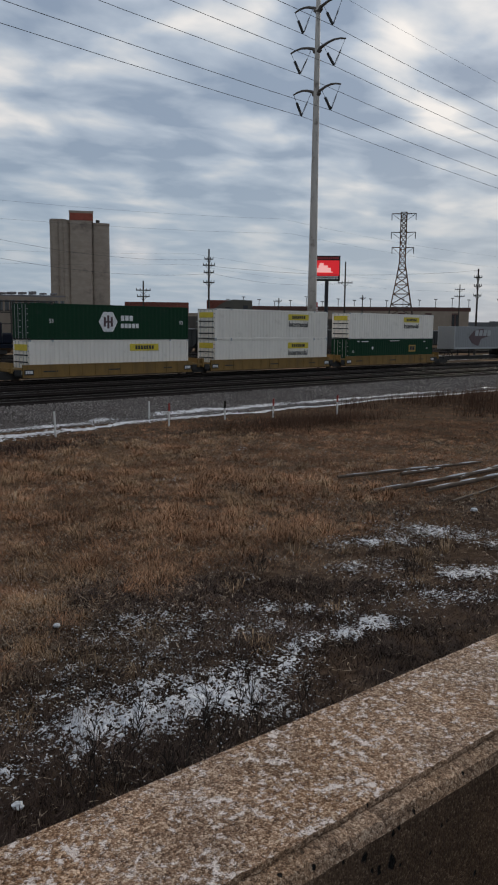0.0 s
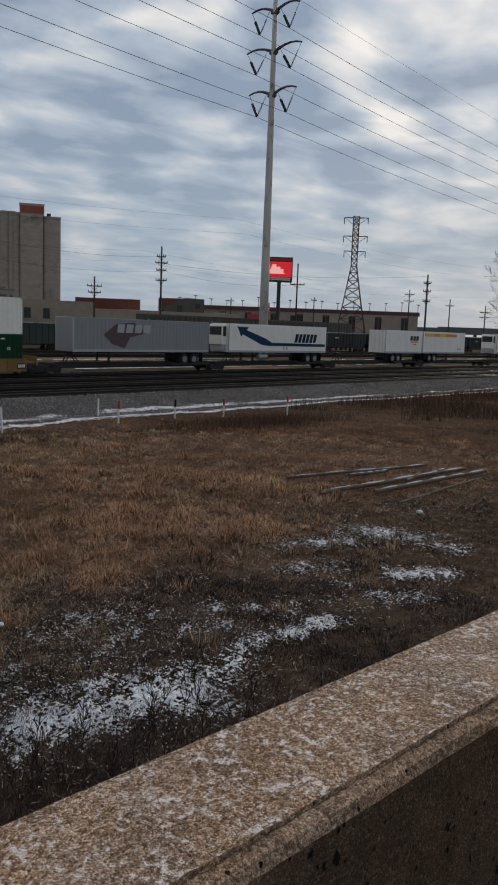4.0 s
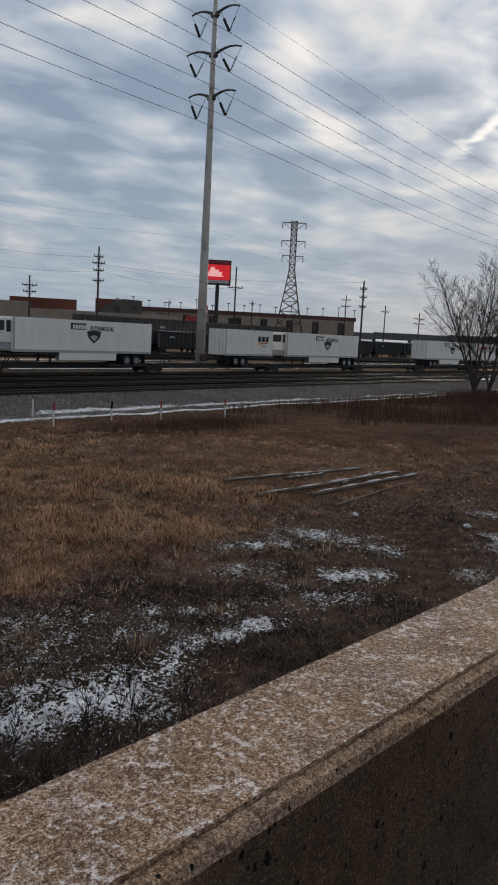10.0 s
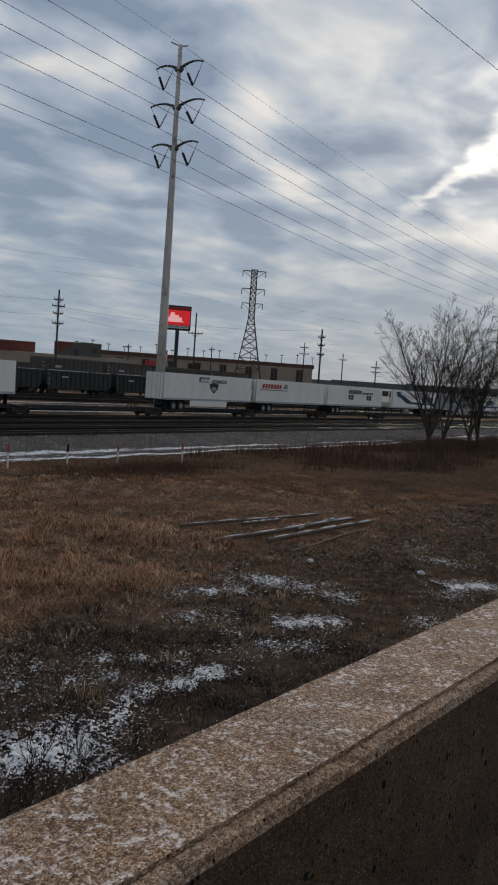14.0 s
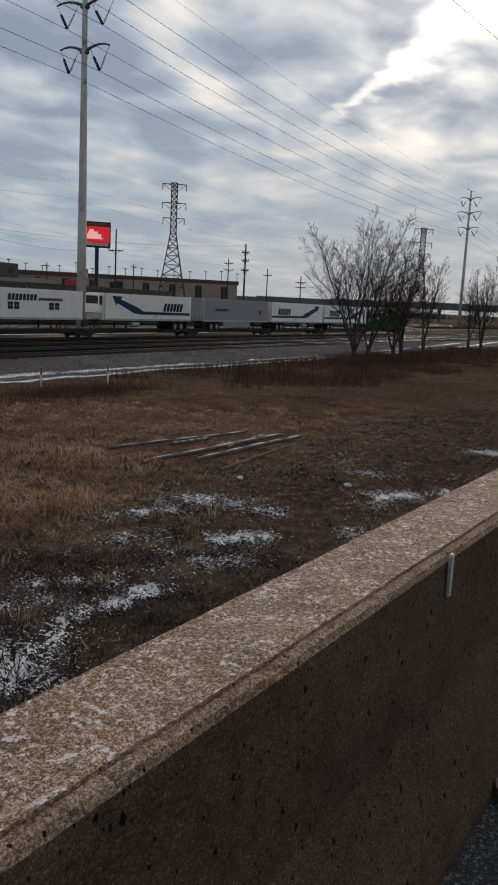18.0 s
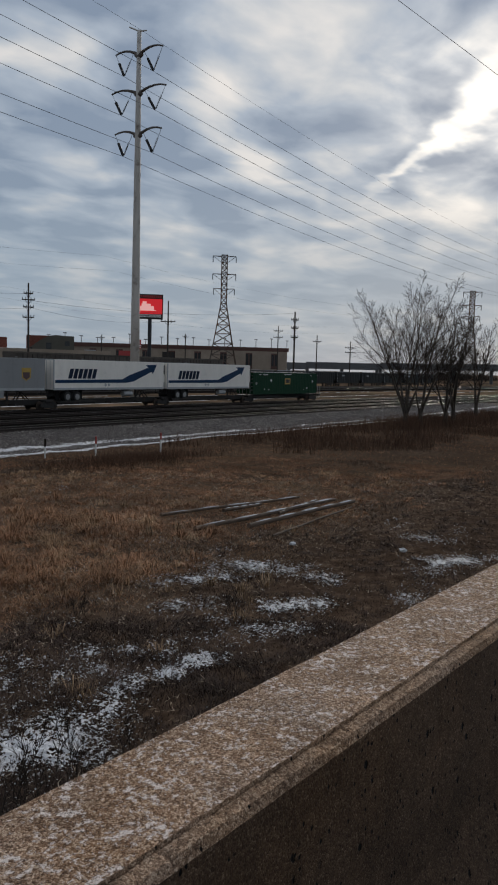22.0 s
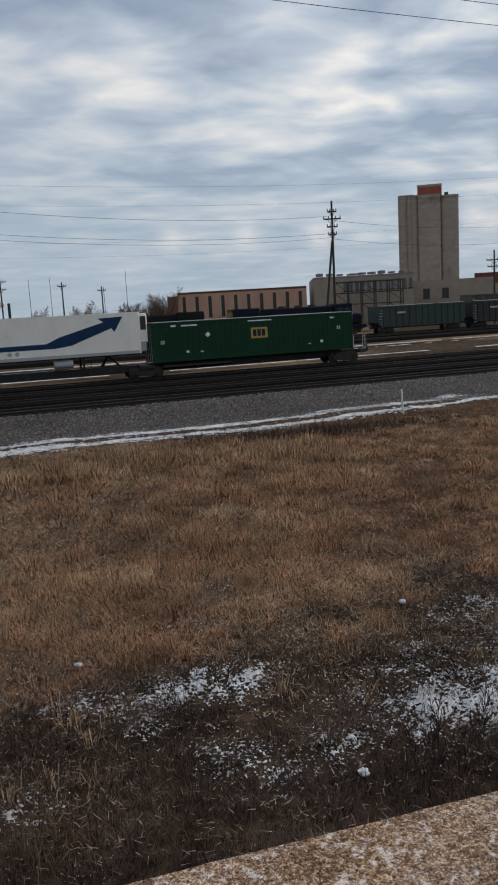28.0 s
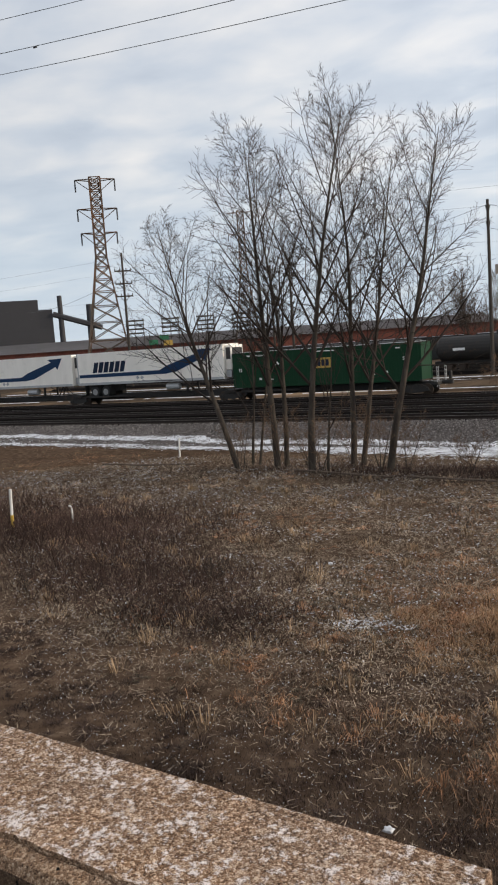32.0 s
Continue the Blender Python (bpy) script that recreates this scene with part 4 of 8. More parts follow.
def marten_marks(c, nose_right):
    """A blue band that climbs to a bird shape at the nose, dark lettering near the tail."""
    n = 16.15
    f = (lambda v: v) if nose_right else (lambda v: n - v)
    z = 2.62
    pts = [(0.2, z - 0.05), (10.1, z - 0.03), (11.2, z + 0.1), (14.1, 3.78), (14.3, 3.5), (14.95, 4.55), (13.15, 4.5), (13.55, 4.22), (10.4, z + 0.72), (9.5, z + 0.32), (0.2, z + 0.24)]
    poly_plate("livery_band", c, M["blue_stripe"], [(f(x), zz) for x, zz in (pts if nose_right else pts[::-1])], label="blue band rising to a bird shape")
    a, b = (1.8, 5.6) if nose_right else (n - 5.6 - 0.2, n - 1.9)
    letter_bars(c, M["navy"], a, b, 3.0, 3.95, 6, 0.3)
    bm = bmesh.new()
    for x in (7.0, 7.5):
        vs = box(bm, f(x) - 0.13, f(x) + 0.13, SIDE - 0.01, SIDE + 0.01, 2.24, 2.5)
        bmesh.ops.rotate(bm, verts=vs, cent=(f(x), SIDE, 2.37), matrix=Matrix.Rotation(radians(45), 3, "Y"))
    part("hazard_placard", bm, M["lt_grey"], c)


def build_train():
    # three double-stacked wells
    for i, (x, lab) in enumerate(((-322.6, "worn yellow well car carrying two stacked containers"), (-303.1, "worn yellow well car carrying two white containers"), (-283.2, "worn yellow well car with a green lower container"))):
        well_car(x - 1.9, x + 17.6, lab)
    truck(TRAIN[-1][0], 19.5)
    lo = container("white corrugated container with a yellow plate, below a green one", M["white_paint"], 0.35)
    hunt_marks(lo, 9.6, 0.35, False)
    TRAIN.append((lo, -322.6))
    hi = container("dark green container with a white hexagon mark", M["green_paint"], 3.25, depth=0.02)
    bm = bmesh.new()
    bmesh.ops.create_circle(bm, cap_ends=True, segments=6, radius=0.95, matrix=pose(7.4, SIDE - 0.012, 4.75, 90, 30, 0))
    part("hexagon_mark", bm, M["white_vinyl"], hi)
    bm = bmesh.new()
    for a, b, z, zz in ((6.95, 7.15, 4.35, 5.15), (7.65, 7.85, 4.35, 5.15), (7.3, 7.5, 4.2, 5.3), (7.15, 7.65, 4.68, 4.82)):
        box(bm, a, b, SIDE - 0.03, SIDE - 0.014, z, zz)
    part("mark_bars", bm, M["maroon"], hi)
    letter_bars(hi, M["white_vinyl"], 8.65, 10.0, 4.85, 5.3, 3)
    letter_bars(hi, M["white_vinyl"], 8.65, 10.6, 4.25, 4.62, 5)
    for x2, z2 in ((2.0, 4.75), (15.3, 4.75)):
        lettering("lettering", "53", 0.42, M["white_vinyl"], hi, pose(x2, SIDE - 0.012, z2, 90))
    TRAIN.append((hi, -322.6))
    for z in (0.35, 3.25):
        c = container("white corrugated container with a yellow plate and black lettering", M["white_paint"], z, depth=0.03)
        hunt_marks(c, 10.0, z)
        TRAIN.append((c, -303.1))
    lo = container("dark green container with a gold plate", M["green_paint"], 0.35, depth=0.02)
    emp_marks(lo, 0.35, 11.2)
    TRAIN.append((lo, -283.2))
    hi = container("white corrugated container with black lettering, above a green one", M["white_paint"], 3.25, depth=0.03)
    hunt_marks(hi, 10.0, 3.25)
    TRAIN.append((hi, -283.2))

    edges = [-264.3, -244.6, -225.8, -206.2, -187.5, -168.5, -148.6, -129.4, -111.5, -94.2, -77.0, -59.6, -39.8, -21.1, -4.3, 12.6]
    right = [False, False, False, False, False, False, False, True, True, True, True, False, True, True, True]
    for i in range(15):
        spine_car(edges[i], edges[i + 1], right[i], i != 7)
    last = spine_car(12.6, 30.4, True)
    truck(last, 16.0)
    part("coupler", boxes((17.8, 18.6, -0.18, 0.18, 0.72, 1.0), bevel=0.04), M["dark_steel"], last)
    part("rear_marker", boxes((18.3, 18.5, -0.14, 0.14, 1.1, 1.65), bevel=0.03), M["dark_steel"], last, "end-of-train marker on the coupler")
    part("end_ladder", tubes(*[((17.75, y, 0.6), (17.75, y, 2.1), 0.03) for y in (-1.2, -0.8, 0.8, 1.2)], *[((17.75, s * 0.8, z), (17.75, s * 1.2, z), 0.02) for s in (-1, 1) for z in (0.8, 1.1, 1.4, 1.7, 2.0)], n=5), M["lt_grey"], last)

    c = trailer("grey ribbed semi-trailer with a dark arrow mark", -262.2, M["grey_paint"], nose_right=False, ribs=0.42, reefer=False)
    poly_plate("arrow_mark", c, M["maroon"], [(4.2, 2.6), (5.6, 2.25), (6.2, 3.2), (8.2, 3.6), (6.6, 4.55), (4.6, 4.35), (3.2, 3.4)][::-1])
    letter_bars(c, M["lt_grey"], 4.6, 8.6, 3.6, 4.35, 4, 0.15)
    c = trailer("white refrigerated trailer with a blue band rising to its nose", -243.2, M["white_clean"], nose_right=False, reefer=True)
    marten_marks(c, False)
    for x in (-214.8, -157.8):
        c = trailer("short white ribbed trailer with dark and orange lettering", x, M["white_clean"], 8.5, nose_right=True, ribs=0.5)
        letter_bars(c, M["black_vinyl"], 5.6, 7.7, 3.55, 4.15, 3, 0.12)
        poly_plate("orange_swoosh", c, M["orange_vinyl"], [(5.7, 3.22), (7.6, 3.36), (7.4, 3.48), (5.75, 3.40)])
        plate("orange_bar", c, M["orange_vinyl"], 6.3, 7.2, 3.0, 3.12)
    c = trailer("white trailer with an orange stripe along the top", -206.0, M["white_clean"], 11.0, nose_right=True)
    plate("orange_stripe", c, M["orange_vinyl"], 0.4, 8.6, 4.18, 4.58, label="orange stripe with pale blocks")
    plate("yellow_block", c, M["yellow_vinyl"], 0.6, 2.6, 4.2, 4.56, y=SIDE - 0.016)
    plate("yellow_block", c, M["yellow_vinyl"], 4.2, 5.8, 4.2, 4.56, y=SIDE - 0.016)
    bm = boxes((9.0, 9.4, SIDE - 0.01, SIDE, 2.35, 2.6), (9.6, 10.0, SIDE - 0.01, SIDE, 2.35, 2.6))
    part("hazard_placard", bm, M["lt_grey"], c)
    for x, nr in ((-185.5, False), (-146.4, False), (-110.8, True)):
        c = trailer("white refrigerated trailer with a black shield mark and lettering", x, M["white_clean"], nose_right=nr, reefer=True, skirt=True)
        plate("name_plate", c, M["black_vinyl"], 6.0, 7.8, 3.98, 4.55)
        letter_bars(c, M["white_vinyl"], 6.2, 7.8, 4.05, 4.42, 5, 0.1, y=SIDE - 0.02)
        lettering("lettering", "INTERMODAL", 0.56, M["black_vinyl"], c, pose(9.7, SIDE - 0.012, 4.12, 90), shear=0.2, stretch=0.84)
        poly_plate("shield_mark", c, M["black_vinyl"], [(8.75, 2.75), (9.45, 3.3), (9.6, 3.85), (8.75, 3.98), (7.9, 3.85), (8.05, 3.3)])
        poly_plate("shield_inset", c, M["lt_grey"], [(8.75, 2.95), (9.25, 3.38), (8.75, 3.55), (8.25, 3.38)], y=SIDE - 0.02)
    c = trailer("white semi-trailer with dark red slanted lettering", -93.7, M["white_paint"])
    letter_bars(c, M["red_vinyl"], 1.2, 5.6, 3.75, 4.3, 7, 0.2)
    plate("underline", c, M["navy"], 1.0, 7.0, 3.52, 3.6)
    poly_plate("ship_mark", c, M["grey_paint"], [(5.9, 3.8), (7.0, 3.8), (6.9, 4.4), (6.3, 4.4)])
    c = trailer("white semi-trailer with black lettering and clover marks", -76.6, M["white_paint"])
    letter_bars(c, M["black_vinyl"], 5.8, 9.6, 3.7, 4.3, 8, 0.15)
    letter_bars(c, M["black_vinyl"], 9.8, 13.2, 3.72, 4.0, 12, 0.15)
    for x in (6.2, 7.0, 11.6, 12.4):
        bm = bmesh.new()
        for dx, dz in ((-.16, -.18), (.16, -.18), (-.16, .18), (.16, .18)):
            bmesh.ops.create_circle(bm, cap_ends=True, segments=10, radius=0.2, matrix=pose(x + dx, SIDE - 0.012, 3.2 + dz, 90))
        part("clover_mark", bm, M["black_vinyl"], c)
    c = trailer("white refrigerated trailer with a blue band rising to its nose", -56.9, M["white_clean"], nose_right=False, reefer=True)
    marten_marks(c, False)
    c = trailer("grey semi-trailer with a small brown shield", -37.9, M["grey_paint"], skirt=True)
    poly_plate("shield_mark", c, M["gold_vinyl"], [(13.9, 2.75), (14.4, 3.05), (14.45, 3.95), (13.35, 3.95), (13.4, 3.05)])
    poly_plate("shield_inset", c, M["maroon"], [(13.9, 2.85), (14.28, 3.1), (14.3, 3.55), (13.5, 3.55), (13.52, 3.1)], y=SIDE - 0.02)
    letter_bars(c, M["black_vinyl"], 2.6, 5.8, 3.25, 3.6, 10)
    for x in (-20.7, -3.9):
        c = trailer("white refrigerated trailer with a blue band rising to its nose", x, M["white_clean"], reefer=True)
        marten_marks(c, True)
    c = container("dark green container with a gold plate at the train's end", M["green_paint"], 1.05, depth=0.02, top=None)
    part("roof_frost", boxes((0.1, 16.05, -1.31, 1.31, 3.955, 3.985)), M["lt_grey"], c)
    emp_marks(c, 1.05)
    TRAIN.append((c, 13.1))


build_train()

# how far the train still has to roll, second by second
ROLL = [(0.0, 354.4), (3.0, 315.9), (6.0, 277.1), (9.0, 239.6), (11.0, 214.1), (13.0, 188.9), (16.0, 151.1), (17.0, 138.5), (19.0, 112.5), (21.0, 86.8), (23.0, 61.8), (24.0, 49.4), (26.5, 18.8), (28.0, 0.3), (28.5, -5.7), (29.0, -11.7), (29.5, -17.9), (30.0, -24.0), (31.0, -36.1), (32.0, -48.0)]


def motions():
    for ob, s in TRAIN:
        rows = []
        for t, d in ROLL:
            x = s + d
            xc = x + 8
            slope = 2 * BEND * max(xc - BEND_X, 0.0)
            rows.append((t, pose(x, Y_TRAIN + bend(x), RAIL, 0, 0, math.degrees(math.atan(slope)))))
        walk(ob, rows)
    walk(STEAM, [(0.0, pose(6, 0, -3)), (16.0, pose(0, 0, 0)), (32.0, pose(-6, 0, 3))])


# ---- steel pole line, towers, wooden poles and wires ----
M["galv"] = material("weathered_steel_pole", [(0.3, (0.40, 0.37, 0.34)), (0.7, (0.58, 0.55, 0.51))], 0.7, 0.1, scale=0.8, detail=6, stretch=(1, 1, 0.2), bump=0.1, stain=(0.13, 0.10, 0.08), stain_scale=0.5)
M["arm_steel"] = material("brown_arm_steel", [(0.3, (0.075, 0.062, 0.055)), (0.7, (0.15, 0.13, 0.118))], 0.75, 0.1, scale=1.2, bump=0.1)
M["insulator"] = material("dark_insulator", (0.03, 0.032, 0.035), 0.5, scale=5)
M["lattice"] = material("lattice_steel", (0.06, 0.055, 0.05), 0.7, 0.4, scale=2)
M["tower_steel"] = material("rusting_tower_steel", [(0.3, (0.05, 0.042, 0.037)), (0.7, (0.11, 0.085, 0.068))], 0.8, 0.2, scale=0.6, stain=(0.16, 0.075, 0.038), stain_scale=0.12, stain_cut=(0.45, 0.62))
M["pole_wood"] = material("pole_wood", (0.045, 0.037, 0.03), 0.9, scale=3, stretch=(4, 4, 0.5))
M["wire"] = material("wire", (0.045, 0.047, 0.05), 0.6, scale=2, bump=0)
M["tan_wall"] = material("tan_wall", [(0.3, (0.27, 0.215, 0.17)), (0.7, (0.36, 0.295, 0.235))], 0.9, scale=0.4, bump=0.2, big=0.12, big_scale=0.03)
M["brown_roof"] = material("brown_roof", (0.11, 0.05, 0.04), 0.8, scale=0.5)
M["brick_red"] = material("red_brick", [(0.3, (0.10, 0.026, 0.017)), (0.5, (0.155, 0.045, 0.03)), (0.7, (0.20, 0.07, 0.05))], 0.9, scale=1.6, detail=8, bump=0.3, big=0.2, big_scale=0.15)
M["red_panel"] = material("faded_red_panel", (0.30, 0.075, 0.05), 0.85, scale=0.8, big=0.2)
M["pale_glass"] = material("dusty_window", (0.13, 0.145, 0.155), 0.35, scale=1.0, bump=0, rand=0.3)
M["board"] = material("boarded_window", (0.36, 0.215, 0.18), 0.8, scale=2)
M["dark_glass"] = material("dark_window", (0.02, 0.022, 0.025), 0.2, scale=2, bump=0)
M["silo_conc"] = material("silo_concrete", [(0.3, (0.30, 0.25, 0.205)), (0.7, (0.39, 0.33, 0.272))], 0.9, scale=0.35, detail=7, stretch=(1, 1, 2.5), bump=0.15, big=0.1, big_scale=0.05, stain=(0.21, 0.175, 0.148), stain_scale=0.2)
M["pink_panel"] = material("pink_panel", (0.50, 0.29, 0.20), 0.8, scale=0.5, stretch=(1, 1, 0.3))
M["mill"] = material("mill_sheet", (0.027, 0.028, 0.033), 0.7, scale=0.2)
M["shed_roof"] = material("shed_roof", (0.19, 0.175, 0.18), 0.7, scale=0.2, big=0.2, big_scale=0.02)
M["hopper"] = material("hopper_paint", [(0.3, (0.016, 0.018, 0.018)), (0.7, (0.035, 0.036, 0.034))], 0.7, scale=0.8, stain=(0.05, 0.038, 0.03), stain_scale=0.5, rand=0.3)
M["hopper_brown"] = material("brown_hopper_paint", [(0.3, (0.06, 0.05, 0.043)), (0.7, (0.105, 0.088, 0.074))], 0.8, scale=0.8, stain=(0.09, 0.055, 0.035), stain_scale=0.5, rand=0.35)
M["hopper_green"] = material("green_hopper_paint", (0.03, 0.048, 0.042), 0.7, scale=0.8, stain=(0.05, 0.04, 0.03), stain_scale=0.5)
M["loco_blue"] = material("grey_locomotive_paint", (0.011, 0.011, 0.012), 0.6, scale=1, spec=0.15)
M["loco_cab"] = material("navy_locomotive_paint", (0.005, 0.008, 0.018), 0.6, scale=1, spec=0.15)
M["loco_yellow"] = material("yellow_locomotive_paint", (0.24, 0.17, 0.05), 0.6, scale=1, spec=0.2)
M["sign_green"] = material("green_sign", (0.02, 0.16, 0.08), 0.5, scale=1)
M["road_conc"] = material("overpass_concrete", (0.13, 0.135, 0.14), 0.9, scale=0.2, big=0.2, big_scale=0.02)
M["log_wood"] = material("bleached_log_wood", [(0.3, (0.05, 0.035, 0.026)), (0.7, (0.19, 0.14, 0.105))], 0.9, scale=6, stretch=(0.3, 3, 3), bump=0.5)


def steel_pole(x, y, h, turn):
    """A tapered steel pole with three pairs of curved arms and V strings."""
    p = empty("transmission_pole", pose(x, y, YARD - 0.1, 0, 0, turn))
    tagged(p, "tall tapered steel transmission pole with three pairs of curved arms", "power pole", "steel transmission poles")
    vs, fs = loft([(0, 0, z) for z in (-0.3, h * 0.25, h * 0.5, h * 0.75, h)], [0.68, 0.58, 0.48, 0.38, 0.28], n=12)
    part_ob = obj("shaft", vs, fs, M["galv"], p, smooth=True)
    for z in (h * 0.32, h * 0.62):
        part("splice_collar", tubes(((0, 0, z - 0.25), (0, 0, z + 0.25), 0.6 - 0.32 * z / h + 0.05), n=12), M["galv"], part_ob)
    part("anchor_base", boxes((-0.6, 0.6, -0.75, -0.4, 0.6, 1.6), bevel=0.05), M["brown_steel"], p)
    part("pole_top", tubes(((0, -1.2, h - 0.2), (0, 0, h - 0.1), 0.1), ((0, 0, h - 0.1), (0, 1.6, h + 0.7), 0.1), n=6), M["galv"], p)
    for z in (h - 3.2, h - 8.2, h - 13.6):
        span = {0: 3.9, 1: 4.5, 2: 3.9}[round((h - 3.2 - z) / 5.2)]
        for s in (-1, 1):
            path = [(0, s * span * k, z + 0.15 + 0.75 * math.sin(k * 2.45)) for k in (0, .2, .4, .6, .8, 1)]
            vs, fs = loft(path, [0.23, 0.19, 0.16, 0.14, 0.12, 0.10], n=8)
            arm = obj("arm", vs, fs, M["arm_steel"], p, smooth=True, label="dark curved steel arm")
            part("arm_flange", tubes(((0, 0, z - 0.15), (0, s * 0.55, z + 0.2), 0.34, 0.27), n=10), M["arm_steel"], arm)
            low = Vector((0, s * span * 0.62, z - 2.3))
            for k in (0.22, 0.98):
                top = Vector((0, s * span * k, z + 0.08 + 0.75 * math.sin(k * 2.45)))
                thick = 0.19 if (k > 0.5) == (s > 0) else 0.11
                bm = bmesh.new()
                tube(bm, top, low, 0.03, n=5)
                d = low - top
                for i in range(14):
                    q = top + d * (0.40 + 0.042 * i)
                    tube(bm, q - d.normalized() * 0.035, q + d.normalized() * 0.035, thick, n=8)
                part("insulator_string", bm, M["insulator"], arm)
    return p


LINE_RISE = [5.5, 0.0, 0.0, 0.0]   # the line stands higher where it climbs to the west
LINE_POLES = [(-133.0, 54.5), (83.8, 74.3), (301.0, 83.3), (518.0, 91.0)]
PH = 48.75
for (x_, y_), rise_ in zip(LINE_POLES, LINE_RISE):
    steel_pole(x_, y_, PH + rise_, 4)


def span_wire(points, sag, r, name, label, group, n=14):
    """A wire hung from point to point."""
    path = []
    for a, b in zip(points, points[1:]):
        a, b = Vector(a), Vector(b)
        for i in range(n):
            k = i / n
            q = a.lerp(b, k)
            q.z -= sag * 4 * k * (1 - k)
            path.append(q)
    path.append(Vector(points[-1]))
    vs, fs = loft(path, [r] * len(path), n=4)
    return tagged(obj(name, vs, fs, M["wire"]), label, "wire", group)


def line_wires():
    nrm = Vector((-0.07, 0.9975))
    for z, span in ((PH - 3.2, 3.9), (PH - 8.2, 4.5), (PH - 13.6, 3.9)):
        for s in (-1, 1):
            pts = []
            for q, rise in zip(LINE_POLES, LINE_RISE):
                q = Vector(q) + nrm * s * span * 0.62
                pts.append((q.x, q.y, z + rise - 2.35 + YARD - 0.1))
            w = span_wire(pts, 2.8, 0.031, "power_line", "thin dark conductor strung between steel poles", "conductors")
            if s < 0:
                for f in (0.30, 0.36, 0.50):
                    a, b = Vector(pts[0]), Vector(pts[1])
                    q = a.lerp(b, f)
                    q.z -= 2.8 * 4 * f * (1 - f)
                    part("damper", tubes((q - Vector((0.2, 0, 0.10)), q + Vector((0.2, 0, -0.10)), 0.08)), M["insulator"], w)
    pts = [(q[0], q[1], PH + rise + 0.1 + YARD) for q, rise in zip(LINE_POLES, LINE_RISE)]
    span_wire(pts, 2.4, 0.018, "shield_wire", "thin shield wire over the steel poles", "shield wires")


line_wires()


def lattice_tower(x, y, h, base, turn, top_w=1.9, arm=3.2):
    """A four-legged lattice tower: tapering legs, bracing, three cross arms and a peak."""
    t = empty("lattice_tower", pose(x, y, YARD - 0.2, 0, 0, turn))
    tagged(t, "dark steel lattice transmission tower with three cross arms", "tower", "lattice towers")
    waist = h * 0.62
    lv = [0, .11, .21, .30, .38, .45, .51, .57, .62, .67, .72, .77, .82, .86, .90, .94, .97, 1.0]
    hw = lambda z: (base + (top_w - base) * min(z / waist, 1) ** 0.85) / 2  # noqa: E731
    for sx, sy in ((-1, -1), (1, -1), (1, 1), (-1, 1)):
        zs = [h * v for v in lv]
        vs, fs = loft([(sx * hw(a), sy * hw(a), a) for a in zs], [0.24 if h > 40 else 0.19] * len(zs), n=4)
        obj("leg", vs, fs, M["tower_steel"], t)
    for side in range(4):
        bm = bmesh.new()
        c = [(-1, -1), (1, -1), (1, 1), (-1, 1)]
        (ax, ay), (bx_, by) = c[side], c[(side + 1) % 4]
        for a, b in zip(lv, lv[1:]):
            a, b = a * h, b * h
            tube(bm, (ax * hw(a), ay * hw(a), a), (bx_ * hw(b), by * hw(b), b), 0.105, n=3)
            tube(bm, (bx_ * hw(a), by * hw(a), a), (ax * hw(b), ay * hw(b), b), 0.105, n=3)
            tube(bm, (ax * hw(b), ay * hw(b), b), (bx_ * hw(b), by * hw(b), b), 0.105, n=3)
        part("bracing", bm, M["tower_steel"], t)
    for z, w in ((h * 0.99, arm * 1.15), (h * 0.85, arm * 1.15), (h * 0.735, arm)):
        for s in (-1, 1):
            bm = bmesh.new()
            tube(bm, (s * hw(z), -hw(z), z), (s * (hw(z) + w), 0, z + 0.1), 0.09, n=4)
            tube(bm, (s * hw(z), hw(z), z), (s * (hw(z) + w), 0, z + 0.1), 0.09, n=4)
            tube(bm, (s * hw(z), 0, z - h * 0.05), (s * (hw(z) + w), 0, z + 0.1), 0.07, n=4)
            a = part("cross_arm", bm, M["tower_steel"], t)
            part("insulator_string", tubes(((s * (hw(z) + w), 0, z + 0.1), (s * (hw(z) + w), 0, z - 2.0), 0.13)), M["insulator"], a)
    return t


for x_, y_, h_, b_, r_ in ((228.2, 162.4, 43.0, 12.0, -54), (313.3, 103.8, 37.0, 8.5, -70), (351.5, 80.0, 29.5, 8.0, -75), (-95.79, 115.43, 36.4, 9.5, 38), (-124.74, 216.68, 45.5, 10.0, 30)):
    lattice_tower(x_, y_, h_, b_, r_, arm=2.6 if h_ > 40 else 2.2)


